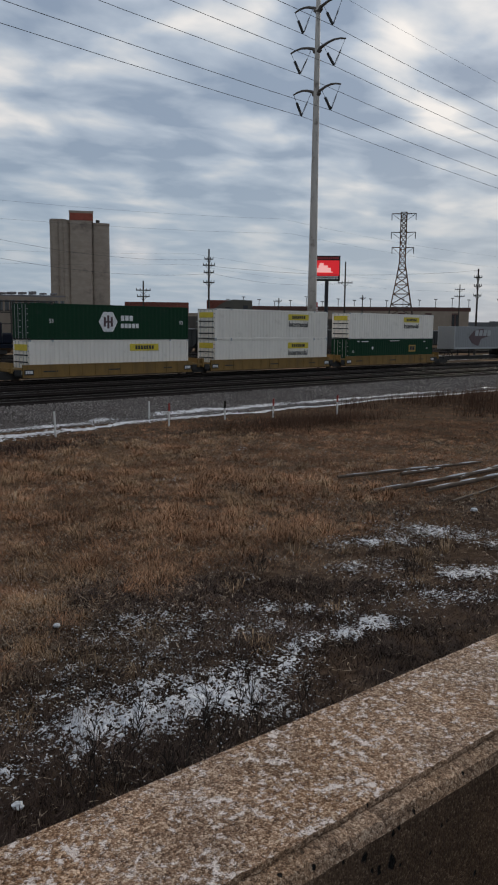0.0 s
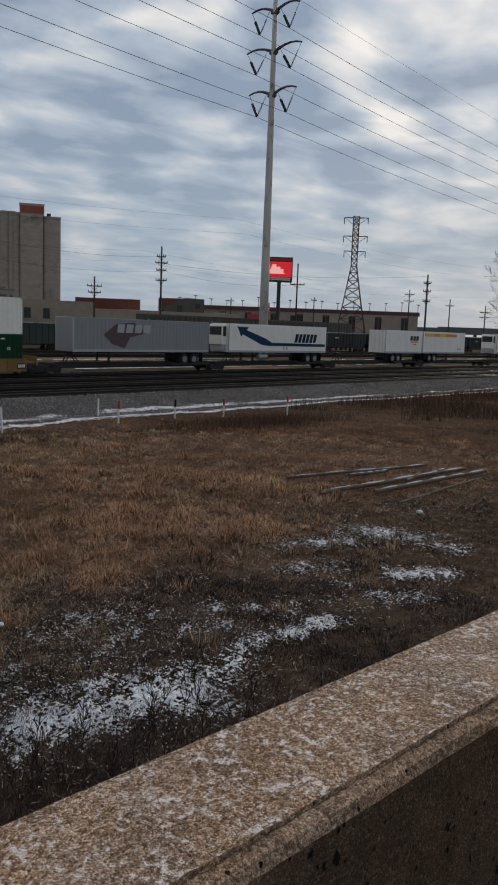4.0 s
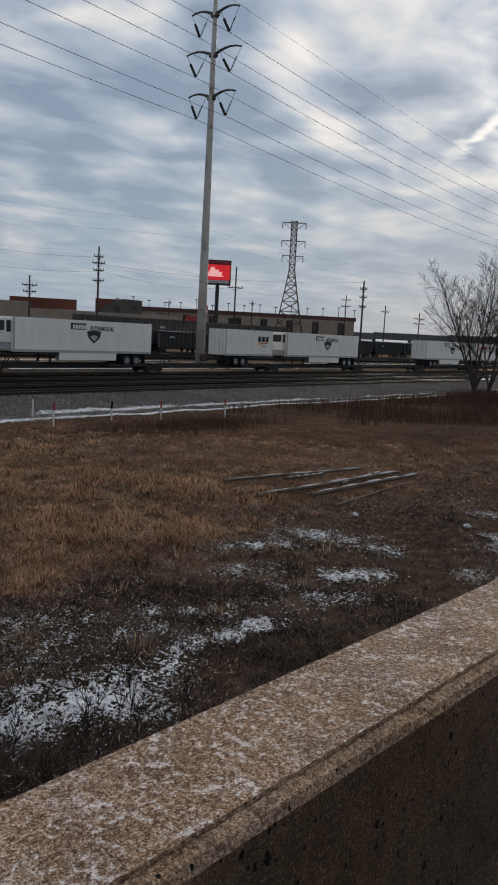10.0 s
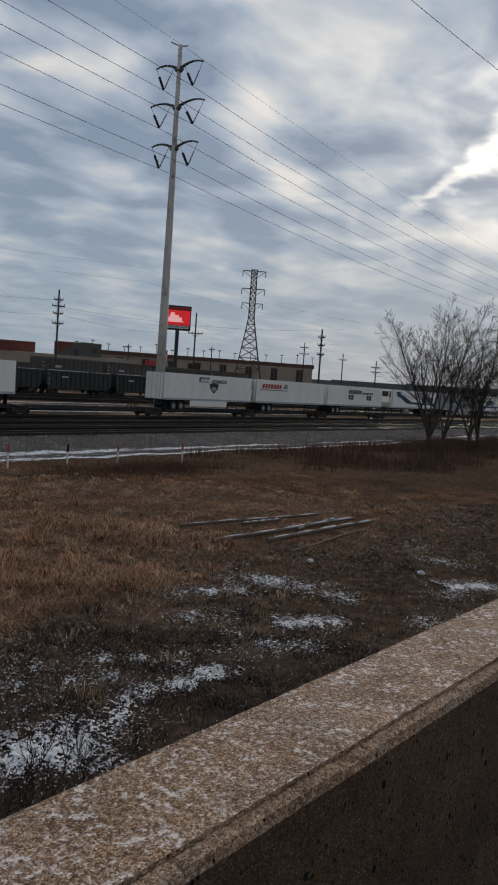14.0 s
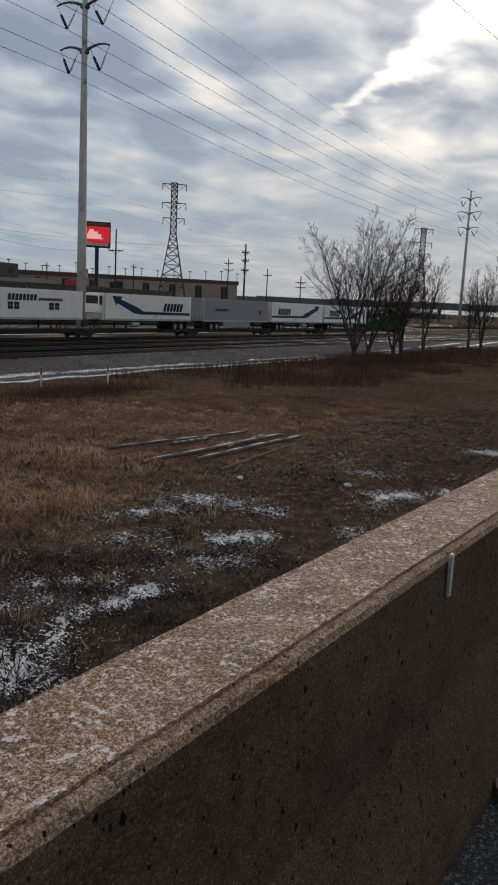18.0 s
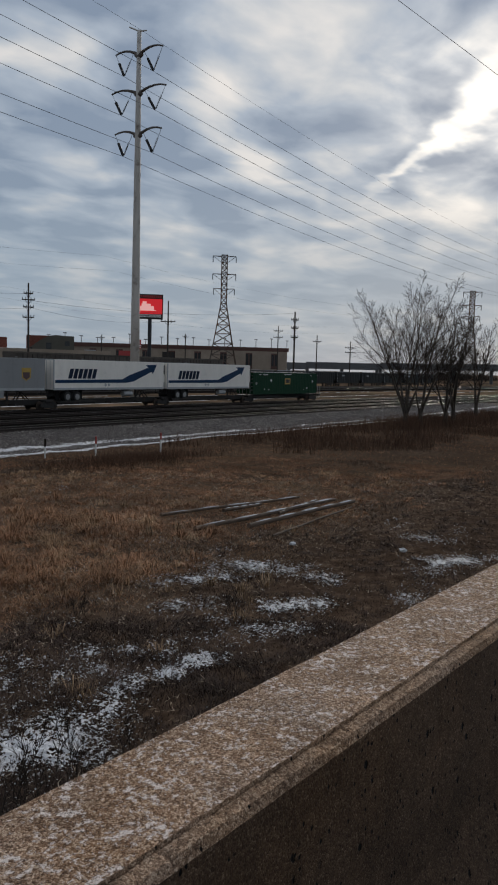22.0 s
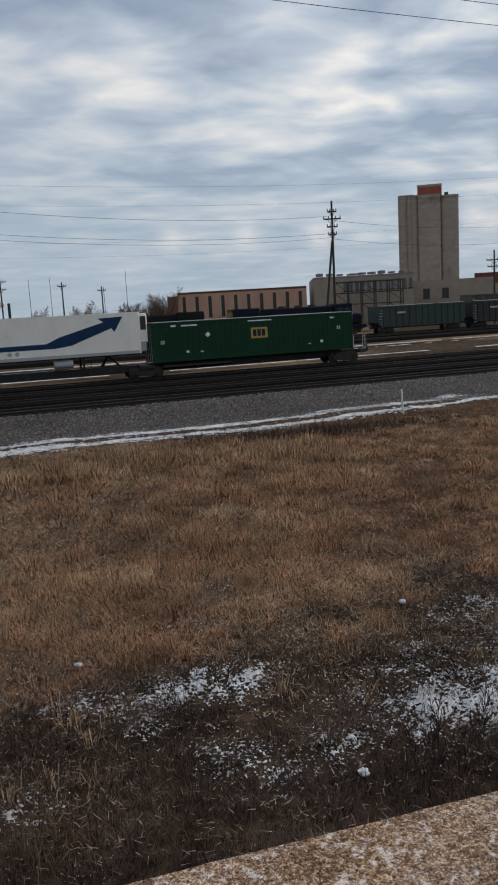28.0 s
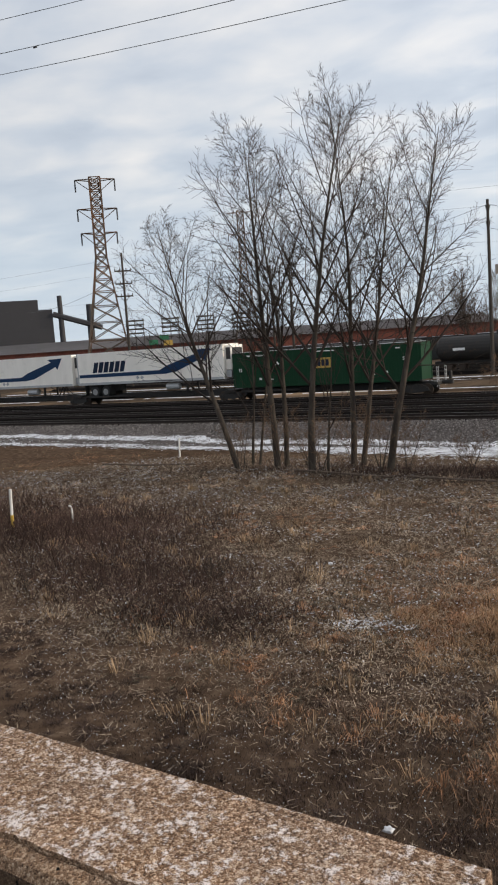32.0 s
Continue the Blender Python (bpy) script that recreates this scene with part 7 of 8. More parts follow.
M["dark_weeds"] = grass_material("dark_weeds", [(0.3, (0.068, 0.045, 0.033)), (0.5, (0.135, 0.091, 0.066)), (0.7, (0.235, 0.168, 0.122))])
M["black_weeds"] = grass_material("black_weeds", [(0.3, (0.036, 0.024, 0.02)), (0.5, (0.074, 0.050, 0.041)), (0.7, (0.135, 0.096, 0.078))])
M["grey_grass"] = grass_material("grey_green_grass", [(0.3, (0.085, 0.068, 0.048)), (0.5, (0.165, 0.134, 0.096)), (0.7, (0.28, 0.23, 0.168))])
M["straw"] = grass_material("pale_straw", [(0.3, (0.19, 0.145, 0.105)), (0.5, (0.33, 0.255, 0.19)), (0.7, (0.50, 0.41, 0.31))], 0.35)
M["dark_brush"] = grass_material("purple_brown_brush", [(0.3, (0.045, 0.028, 0.024)), (0.6, (0.092, 0.06, 0.05)), (0.8, (0.15, 0.102, 0.084))])
M["tussock"] = grass_material("tussock_straw", [(0.3, (0.20, 0.125, 0.075)), (0.5, (0.35, 0.235, 0.145)), (0.7, (0.54, 0.39, 0.255))], 0.5)
M["brush"] = grass_material("brown_brush", [(0.3, (0.07, 0.04, 0.027)), (0.6, (0.135, 0.078, 0.052)), (0.8, (0.21, 0.125, 0.083))])
M["bark"] = material("grey_bark", [(0.3, (0.032, 0.025, 0.021)), (0.55, (0.07, 0.058, 0.048)), (0.75, (0.125, 0.11, 0.092))], 0.9, scale=5, detail=6, stretch=(1, 1, 0.3), bump=0.4, spec=0.2)
M["twig"] = material("twig_bark", [(0.3, (0.024, 0.018, 0.015)), (0.7, (0.055, 0.042, 0.035))], 0.9, scale=2, bump=0, spec=0.2)
M["far_twig"] = material("grey_brown_twig", [(0.3, (0.045, 0.031, 0.025)), (0.7, (0.10, 0.073, 0.058))], 0.9, scale=2, bump=0, spec=0.2)
M["bush_twig"] = material("red_brown_twig", [(0.3, (0.08, 0.048, 0.032)), (0.7, (0.20, 0.13, 0.085))], 0.9, scale=2, bump=0, spec=0.2)

# lying snow in streaks: two ends, breadth, how thickly it lies
STREAKS = [(5.46, 8.65, 7.86, 8.05, 0.62, 1), (6.36, 9.1, 8.16, 8.9, 0.32, 0.8), (8.16, 8.2, 9.06, 8.4, 0.34, 0.9), (8.86, 8.5, 10.16, 8.95, 0.3, 0.8), (10.66, 8.65, 11.76, 8.5, 0.26, 1), (7, 10, 9, 10.6, 0.6, 0.46), (7.5, 11.1, 8.6, 11.3, 0.5, 0.4),
           (7.7, 9.5, 8.7, 9.6, 0.4, 0.42), (10.6, 10.5, 11.6, 9.3, 0.32, 0.5), (4, 8.3, 5, 8.2, 0.4, 0.5), (15.3, 12.55, 16.6, 11.5, 0.36, 0.62), (18, 11.8, 18.3, 10.4, 0.5, 0.75), (17, 12, 18, 11.7, 0.34, 0.55), (18.2, 10, 18, 9.3, 0.34, 0.65),
           (15.2, 9.25, 16, 8.6, 0.36, 0.92), (13.6, 8.65, 14.3, 8.05, 0.32, 0.55), (13.8, 11, 14.6, 10.6, 0.34, 0.42), (13.6, 9.5, 13.9, 9.4, 0.3, 0.4), (20.4, 7.5, 20.9, 7.35, 0.3, 0.6), (21.7, 7.6, 22.4, 7.15, 0.42, 0.95), (23.5, 6.4, 23.9, 6.2, 0.3, 0.6),
           (17.6, 6.9, 17.9, 6.8, 0.3, 0.5), (2.3, 10.4, 3.35, 10.4, 0.42, 0.92), (2.9, 11, 3.2, 10.9, 0.25, 0.7), (2.7, 8.7, 3.2, 8.1, 0.32, 0.72), (0.9, 10.9, 1.5, 10.5, 0.28, 0.68), (1.6, 10.1, 2, 9.7, 0.24, 0.5), (5.4, 9.6, 6.4, 10.2, 0.4, 0.5),
           (4.76, 9.3, 5.06, 8.95, 0.34, 0.5), (0.1, 8.65, 0.5, 8.6, 0.22, 0.5), (3.3, 12.9, 3.5, 12.8, 0.2, 0.5), (-1, 12.5, -0.8, 12.5, 0.28, 0.45), (4.4, 14.6, 4.6, 14.6, 0.2, 0.4), (-6.2, 13.58, -5.2, 13.6, 0.26, 0.6), (32, 7.3, 32.2, 6.5, 0.5, 0.8),
           (24.4, 9.3, 24.6, 8.7, 0.4, 0.45), (12.16, 9.3, 13.16, 8.7, 0.4, 0.32), (9, 9.6, 10, 9.8, 0.4, 0.34)]


def snow_level(x, y):
    """How thickly snow lies at a place, 0 to 1 (numpy)."""
    best = np.zeros_like(x)
    for x0, y0, x1, y1, w, k in STREAKS:
        dx, dy = x1 - x0, y1 - y0
        u = np.clip(((x - x0) * dx + (y - y0) * dy) / (dx * dx + dy * dy), 0, 1)
        best = np.maximum(best, k * np.exp(-(((x - x0 - u * dx) ** 2 + (y - y0 - u * dy) ** 2) / (1.25 * w) ** 2)))
    return best


def fbm(x, y, s, seed=0.0):
    """A cheap smooth random field (numpy): sums of turned sines."""
    r = np.random.default_rng(int(seed * 10) + 3)
    out = np.zeros_like(x)
    for i in range(14):
        a = r.uniform(0, 6.28)
        f = s * 2 ** r.uniform(0, 3.4)
        out += np.sin((x * math.cos(a) + y * math.sin(a)) * f + r.uniform(0, 6.28)) / (f / s) ** 0.6
    return out / 2.6


def ground_np(x, y):
    return np.array([ground_height(a, b) for a, b in zip(x, y)])


def build_snow():
    st = 0.026
    gx, gy = np.meshgrid(np.arange(-7.5, 34.0, st), np.arange(5.4, 15.4, st))
    lev = snow_level(gx, gy)
    jr = np.random.default_rng(8)
    live = lev > 0.08
    f = np.full(gx.shape, -1.0)
    hx, hy = gx[live], gy[live]
    f[live] = 1.12 * lev[live] ** 0.85 + 0.30 * fbm(hx, hy, 1.6, 1) + 0.30 * fbm(hx, hy, 5.0, 51) + 0.36 * fbm(hx, hy, 16.0, 71) + 0.40 * fbm(hx, hy, 38.0, 81) + jr.normal(0, 0.24, len(hx))
    ok = f > 0.90
    gx, gy = gx + jr.uniform(-0.45, 0.45, gx.shape) * st, gy + jr.uniform(-0.45, 0.45, gx.shape) * st
    cell = ok[:-1, :-1]
    use = np.zeros_like(ok)
    for a, b in ((slice(None, -1), slice(None, -1)), (slice(1, None), slice(None, -1)), (slice(None, -1), slice(1, None)), (slice(1, None), slice(1, None))):
        use[a, b] |= cell
    idx = -np.ones(gx.shape, int)
    idx[use] = np.arange(use.sum())
    hx, hy = gx[use], gy[use]
    zz = 0.02 + 0.016 * fbm(hx, hy, 5.0, 9) + np.clip(f[use] - 0.4, 0, 1) * 0.03 + jr.uniform(0, 0.012, len(hx))
    ii, jj = np.where(cell)
    s = mesh_np("snow_patches", np.stack([hx, hy, ground_np(hx, hy) + zz], -1), np.stack([idx[ii, jj], idx[ii, jj + 1], idx[ii + 1, jj + 1], idx[ii + 1, jj]], -1), M["snow"])
    s.data.shade_smooth()
    tagged(s, "thin ragged snow lying between dark weeds", "snow", kind="stuff")
    # flecks of snow caught in the grass
    rng = np.random.default_rng(11)
    n = 130000
    r = 5 + 36 * rng.random(n) ** 0.9
    a = np.radians(rng.uniform(-48, 80, n))
    x, y = r * np.sin(a), r * np.cos(a)
    f = fbm(x, y, 0.35, 3) + 0.6 * fbm(x, y, 1.6, 4) + np.where(x < -2, 0.95, np.where(x < 3, np.where(y < 13.8, 0.8, -0.2), -0.6)) - np.where(y > 17, 0.2, 0)
    ok = (f > 0.35) & (y > 3) & (y < 33)
    x, y = x[ok], y[ok]
    # and thrown more thickly round the lying snow
    u, v = rng.uniform(-7.5, 34, 480000), rng.uniform(5.4, 15.4, 480000)
    ok = rng.random(len(u)) < 0.62 * snow_level(u, v) ** 0.8 * np.clip(0.6 + 0.5 * fbm(u, v, 3.0, 6), 0.1, 1)
    x, y = np.concatenate([x, u[ok]]), np.concatenate([y, v[ok]])
    z = ground_np(x, y) + rng.uniform(0.01, 0.10, len(x))
    sz = (0.004 + 0.018 * rng.random(len(x)) ** 2.2) * (0.6 + np.hypot(x, y) / 20) * np.where(x < 1.5, np.interp(y, [8, 11, 15], [0.55, 0.7, 1.25]), 1.0)
    t = rng.uniform(0, 6.28, len(x))
    v = []
    for d, e in ((0, 1.0), (2.1, 0.8), (4.0, 1.1)):
        v.append(np.stack([x + np.cos(t + d) * sz * e, y + np.sin(t + d) * sz * e, z + rng.uniform(0, 0.02, len(x))], -1))
    v = np.stack(v, 1).reshape(-1, 3)
    s = mesh_np("snow_flecks", v, np.arange(len(v)).reshape(-1, 3), M["snow"])
    tagged(s, "small flecks of snow caught in the dry grass", "snow", kind="stuff")


build_snow()


def build_track_snow():
    """Snow on the access track: thick in two bands, thin and gravelly between them, frosted grass on the field side."""
    jr = np.random.default_rng(18)
    gx, go = np.meshgrid(np.arange(-48.0, 68.0, 0.11), np.arange(-5.2, 2.6, 0.065))
    gx = gx + jr.uniform(-0.05, 0.05, gx.shape)
    go = go + jr.uniform(-0.03, 0.03, gx.shape)
    line = np.interp(gx, [-90, -36, -8, 12, 28, 45, 80, 130, 300], [39.0, 38.6, 36.6, 35.6, 37.6, 37.4, 36.8, 37.0, 40.0])
    gy = line + go
    far, near = np.interp(gx, *WHEEL_FAR), np.interp(gx, *WHEEL_NEAR)
    wob = 0.22 * fbm(gx.ravel(), gy.ravel() * 0.2, 0.7, 23).reshape(gx.shape)
    lev = np.maximum(np.exp(-np.abs((go - 0.9 - wob) / (0.5 * far)) ** 3), np.exp(-np.abs((go + 1.1 - wob) / (0.5 * near)) ** 3))
    lev = np.maximum(lev, 0.22 * np.exp(-((go + 0.1) / 0.8) ** 4) * (near > 0.5))
    fringe = 0.46 * np.exp(-np.clip(-1.1 - near * 0.5 - go, 0, 9) / np.interp(gx, [-30, -5, 12, 30], [0.7, 1.0, 0.8, 0.25])) * (go < -1)
    lev = np.maximum(lev, fringe)
    live = lev > 0.12
    f = np.full(gx.shape, -1.0)
    hx, hy = gx[live], gy[live]
    f[live] = lev[live] + 0.16 * fbm(hx, hy * 2, 1.2, 27) + 0.16 * fbm(hx, hy, 7.0, 28) + jr.normal(0, 0.15, len(hx))
    cell = f[:-1, :-1] > 0.53
    use = np.zeros(gx.shape, bool)
    for a, b in ((slice(None, -1), slice(None, -1)), (slice(1, None), slice(None, -1)), (slice(None, -1), slice(1, None)), (slice(1, None), slice(1, None))):
        use[a, b] |= cell
    idx = -np.ones(gx.shape, int)
    idx[use] = np.arange(use.sum())
    hx, hy = gx[use], gy[use]
    ii, jj = np.where(cell)
    q = mesh_np("track_snow", np.stack([hx, hy, ground_np(hx, hy) + 0.02 + jr.uniform(0, 0.03, len(hx))], -1), np.stack([idx[ii, jj], idx[ii, jj + 1], idx[ii + 1, jj + 1], idx[ii + 1, jj]], -1), M["packed_snow"])
    q.data.shade_smooth()
    tagged(q, "patchy packed snow in the wheel tracks of the gravel access track", "snow", kind="stuff")


build_track_snow()


def blades(name, x, y, h, w, lean, mat, label, bent, rng, z=None):
    """Blades of grass: bent strips, or single spikes far off."""
    n = len(x)
    z = ground_np(x, y) if z is None else z
    a = rng.uniform(0, 6.28, n)
    la = rng.uniform(0, 6.28, n)
    lx, ly = np.cos(la) * lean * h, np.sin(la) * lean * h
    wx, wy = np.cos(a) * w / 2, np.sin(a) * w / 2
    base = np.stack([x, y, z - 0.02], -1)
    off = np.stack([wx, wy, np.zeros(n)], -1)
    tip = np.stack([x + lx, y + ly, z + h * np.sqrt(np.clip(1 - lean ** 2 * 0.75, 0.06, 1))], -1)
    if bent:
        mid = base + np.stack([lx * 0.3, ly * 0.3, h * 0.6], -1)
        v = np.stack([base - off, base + off, mid - off * 0.75, mid + off * 0.75, tip], 1).reshape(-1, 3)
        k = (np.arange(n) * 5)[:, None, None]
        t = np.array([(0, 1, 3), (0, 3, 2), (2, 3, 4)])[None] + k
    else:
        v = np.stack([base - off, base + off, tip], 1).reshape(-1, 3)
        t = np.arange(n * 3).reshape(n, 1, 3)
    ob = mesh_np(name, v, t.reshape(-1, 3), mat)
    return tagged(ob, label, "grass", kind="stuff")


def scatter(rng, n, r0, r1, power, tuft):
    """Places in tufts over the visible field, thinner with distance."""
    m = n // tuft
    u = rng.random(m)
    r = (r0 ** power + u * (r1 ** power - r0 ** power)) ** (1 / power)
    a = np.radians(rng.uniform(-50, 81, m))
    x, y = r * np.sin(a), r * np.cos(a)
    sp = 0.03 + r * 0.0035
    x = np.repeat(x, tuft) + rng.normal(0, 1, m * tuft) * np.repeat(sp, tuft)
    y = np.repeat(y, tuft) + rng.normal(0, 1, m * tuft) * np.repeat(sp, tuft)
    ok = (y > 2.2) & (y < 39.5)
    return x[ok], y[ok]


def sward(x, y, rng, blend):
    """Which growth stands at a place: 0 tan, 1 rust, 2 dark weeds, 3 short grey, 4 blackened weeds; and how far it lies in the cropped west."""
    k1 = fbm(x, y, 0.22, 1) + 0.6 * fbm(x, y, 1.1, 12) + blend * rng.normal(0, 0.4, len(x))
    k2 = fbm(x, y, 0.35, 2) + 0.5 * fbm(x, y, 1.9, 13) + blend * rng.normal(0, 0.45, len(x))
    dark = np.interp(y, [3, 6.5, 8.6, 11.2, 13.4], [2.7, 2.2, 1.4, 0.45, -0.65]) - np.where((y > 13) & (x < 9), 0.25, 0) + np.where((x > 40) & (y > 22), 0.35, 0) + np.where((x > 8) & (y < 14), 0.55, 0) + np.where(x < -9, 0.6, 0) + 0.75 * k1 + np.interp(x, [8, 15], [0, 0.7]) * (y < 22) + np.where(y > 30.5, 0.5, 0)
    tan = 0.7 * k2 + np.where((x > -4) & (x < 10) & (y > 10), 0.45, -0.15) + np.where((y > 25) & (y < 30.5) & (x < 30), 0.75, 0) - np.where(x > 40, 0.4, 0)
    west = np.interp(x + 2.0 * fbm(x, y, 0.3, 40) - 0.25 * np.clip(13 - y, 0, 4), [-7.5, -1.5], [1, 0])       # short cropped ground to the west
    grey = (rng.random(len(x)) < west * 0.85) & (fbm(x, y, 0.5, 5) > -0.6)
    return west, np.where(dark > 1.15, 4, np.where(dark > 0.42, 2, np.where(grey, 3, np.where(tan > 0.5, 0, 1))))


def clump_blades(rng, cx, cy, size, tall, per, name, mat, label):
    """Tufts: blades that fan out of one root, rise and bow over."""
    n = len(cx)
    cx, cy, size, tall = (np.repeat(v, per) for v in (cx, cy, size, tall))
    m = n * per
    d = rng.uniform(0, 6.28, m)
    q = np.abs(rng.normal(0, 0.33, m)) * size
    x, y = cx + np.cos(d) * q, cy + np.sin(d) * q
    d = d + rng.normal(0, 0.5, m)
    out = size * rng.uniform(0.15, 1.5, m)
    h = tall * rng.uniform(0.45, 1.15, m)
    w = (0.0010 + 0.00028 * np.hypot(x, y)) * rng.uniform(0.6, 1.4, m)
    o = np.stack([-np.sin(d) * w, np.cos(d) * w, np.zeros(m)], -1)
    b = np.stack([x, y, np.repeat(ground_np(cx[::per], cy[::per]), per) - 0.02], -1)
    k = b + np.stack([np.cos(d) * out * 0.4, np.sin(d) * out * 0.4, h], -1)
    t = b + np.stack([np.cos(d) * out, np.sin(d) * out, h * rng.uniform(-0.05, 0.9, m)], -1)
    v = np.stack([b - o, b + o, k - o * 0.8, k + o * 0.8, t], 1).reshape(-1, 3)
    f = (np.array([(0, 1, 3), (0, 3, 2), (2, 3, 4)])[None] + (np.arange(m) * 5)[:, None, None]).reshape(-1, 3)
    tagged(mesh_np(name, v, f, M[mat]), label, "grass", kind="stuff")


def build_clumps():
    """Hummocks of dead grass and weed all over the field, the coarse grain of its surface."""
    rng = np.random.default_rng(91)
    for n, r0, r1, per in ((4200, 5.0, 17, 44), (5200, 15, 42, 24)):
        x, y = scatter(rng, n, r0, r1, 1.3, 1)
        cover = snow_level(x, y)
        ok = (y > 3.5) & (y < 33.5 - 3 * (x < 2)) & (rng.random(len(x)) > 0.6 * cover) & (fbm(x, y, 0.9, 17) + 0.5 * rng.normal(0, 1, len(x)) > -0.5)
        x, y = x[ok], y[ok]
        west, kind = sward(x, y, rng, 1.3)
        for i, (nm, mt, lab, sz, tl) in enumerate((("tan_grass", "tan_grass", "bowed tufts of tall tan grass", 0.22, 0.22), ("rust_grass", "rust_grass", "bowed tufts of rust-brown grass", 0.21, 0.17),
                                                   ("dark_weeds", "dark_weeds", "dark hummocks of dead weed", 0.26, 0.17), ("grey_grass", "grey_grass", "low grey-green tufts", 0.12, 0.10), ("black_weeds", "black_weeds", "blackened hummocks of dead weed", 0.24, 0.14))):
            s = kind == i
            if s.sum() < 5:
                continue
            g = rng.uniform(0.55, 1.6, int(s.sum())) * (1 - 0.5 * west[s])
            low = np.interp(np.hypot(x[s], y[s]), [7, 14, 40], [1.0, 0.72, 0.6])
            clump_blades(rng, x[s], y[s], sz * g, tl * g * low, per, nm, mt, lab)


def build_grass():
    rng = np.random.default_rng(21)
    for band, (n, r0, r1, tuft, bent) in enumerate(((400000, 4.5, 17, 9, True), (560000, 15, 48, 6, False), (330000, 38, 125, 6, False))):
        x, y = scatter(rng, n, r0, r1, 1.1, tuft)
        r = np.hypot(x, y)
        cover = snow_level(x, y)
        keep = rng.random(len(x)) > 0.45 * cover
        # bare wheel tracks of the access track and the stony bank stay open
        ry = np.interp(x, [-90, -36, -8, 12, 28, 45, 80, 130, 300], [39.0, 38.6, 36.6, 35.6, 37.6, 37.4, 36.8, 37.0, 40.0])
        edge = y - ry + np.interp(x, [-30, -16, -8, -2, 5, 300], [2.0, 3.0, 4.4, 3.2, 2.2, 2.0]) + 0.5 * fbm(x, y, 0.8, 7)
        keep &= edge < 0
        keep &= rng.random(len(x)) < np.interp(fbm(x, y, 0.6, 8), [-1, 0.2, 1], [0.55, 0.95, 1.0])
        x, y, r, cover = x[keep], y[keep], r[keep], cover[keep]
        west, kind = sward(x, y, rng, 1.0)
        for i, (nm, mt, hl, hh, ln, lab) in enumerate((("tan_grass", "tan_grass", 0.10, 0.27, 1.15, "tall dry tan grass"), ("rust_grass", "rust_grass", 0.08, 0.23, 1.15, "dry rust-brown grass"),
                                                       ("dark_weeds", "dark_weeds", 0.06, 0.20, 1.15, "dark brown dead weeds"), ("grey_grass", "grey_grass", 0.05, 0.16, 1.1, "short grey-green winter grass"), ("black_weeds", "black_weeds", 0.05, 0.17, 1.15, "blackened dead weeds near the bridge"))):
            s = kind == i
            m = int(s.sum())
            if m < 10:
                continue
            h = rng.uniform(hl, hh, m) * np.interp(fbm(x[s], y[s], 1.1, 9), [-1, 1], [0.6, 1.2]) * (1 - 0.68 * west[s] * (fbm(x[s], y[s], 0.9, 41) < 0.8))
            h = np.where(cover[s] > 0.3, h * 0.8, h) * np.interp(r[s], [8, 16, 40], [1.0, 0.78, 0.65])
            w = (0.0026 + 0.00055 * r[s]) * rng.uniform(0.6, 1.5, m)
            blades(nm, x[s], y[s], h, w, rng.uniform(0.5, ln, m), M[mt], lab, bent, rng)
    # pale straw lying flat between the tufts
    n = 360000
    x, y = scatter(rng, n, 4.5, 40, 1.0, 3)
    r = np.hypot(x, y)
    ok = (snow_level(x, y) < 0.6) & (y < 34) & (rng.random(len(x)) < np.interp(x, [-6, 6, 10], [0.95, 0.9, 0.28]) * np.interp(y, [9, 13.5], [0.12, 0.9]))
    x, y, r = x[ok], y[ok], r[ok]
    m = len(x)
    a = rng.uniform(0, 6.28, m)
    ln = rng.uniform(0.05, 0.16, m)
    w = (0.0016 + 0.00045 * r) * rng.uniform(0.6, 1.5, m)
    z = ground_np(x, y) + rng.uniform(0.02, 0.15, m)
    d = np.stack([np.cos(a) * ln, np.sin(a) * ln, rng.uniform(-0.02, 0.06, m)], -1)
    o = np.stack([-np.sin(a) * w, np.cos(a) * w, np.zeros(m)], -1)
    b = np.stack([x, y, z], -1)
    st = mesh_np("straw", np.stack([b - o, b + o, b + d], 1).reshape(-1, 3), np.arange(m * 3).reshape(-1, 3), M["straw"])
    tagged(st, "pale straw lying matted on the ground", "grass", kind="stuff")
    # the brown thicket by the access track
    n = 36000
    x, y = rng.uniform(41, 125, n), rng.uniform(20, 35.0, n)
    f = fbm(x, y, 0.3, 31) + np.interp(x, [41, 48, 66, 125], [-0.4, 0.4, 0.4, 0.0]) + np.interp(y, [20, 25], [-0.7, 0])
    ok = f > 0.1
    x, y = x[ok], y[ok]
    blades("brown_brush", x, y, rng.uniform(0.35, 1.1, len(x)), 0.03 * rng.uniform(0.6, 1.5, len(x)), rng.uniform(0.05, 0.5, len(x)), M["brush"], "tangled red-brown brush beside the track", False, rng)
    for cx, cy, rx, ry, m, hh in ((-23, 19, 6, 5, 7000, 0.8), (-17, 18.3, 5, 3.5, 9000, 0.7), (-12.3, 14.8, 4, 2.2, 6000, 0.5), (-9.0, 13.0, 2.5, 1.4, 2500, 0.4), (34, 30, 7, 2.2, 5000, 0.8), (14, 31.5, 6, 1.6, 3500, 0.6), (-9, 29.6, 9, 1.6, 5000, 0.5), (-4.3, 29.9, 3.0, 1.6, 3500, 0.8), (75.5, 31, 5, 3, 4500, 1.7), (80.5, 29.5, 4, 3, 3500, 1.6), (98, 30, 14, 3, 4500, 1.2)):
        x, y = rng.normal(cx, rx / 2, m), rng.normal(cy, ry / 2, m)
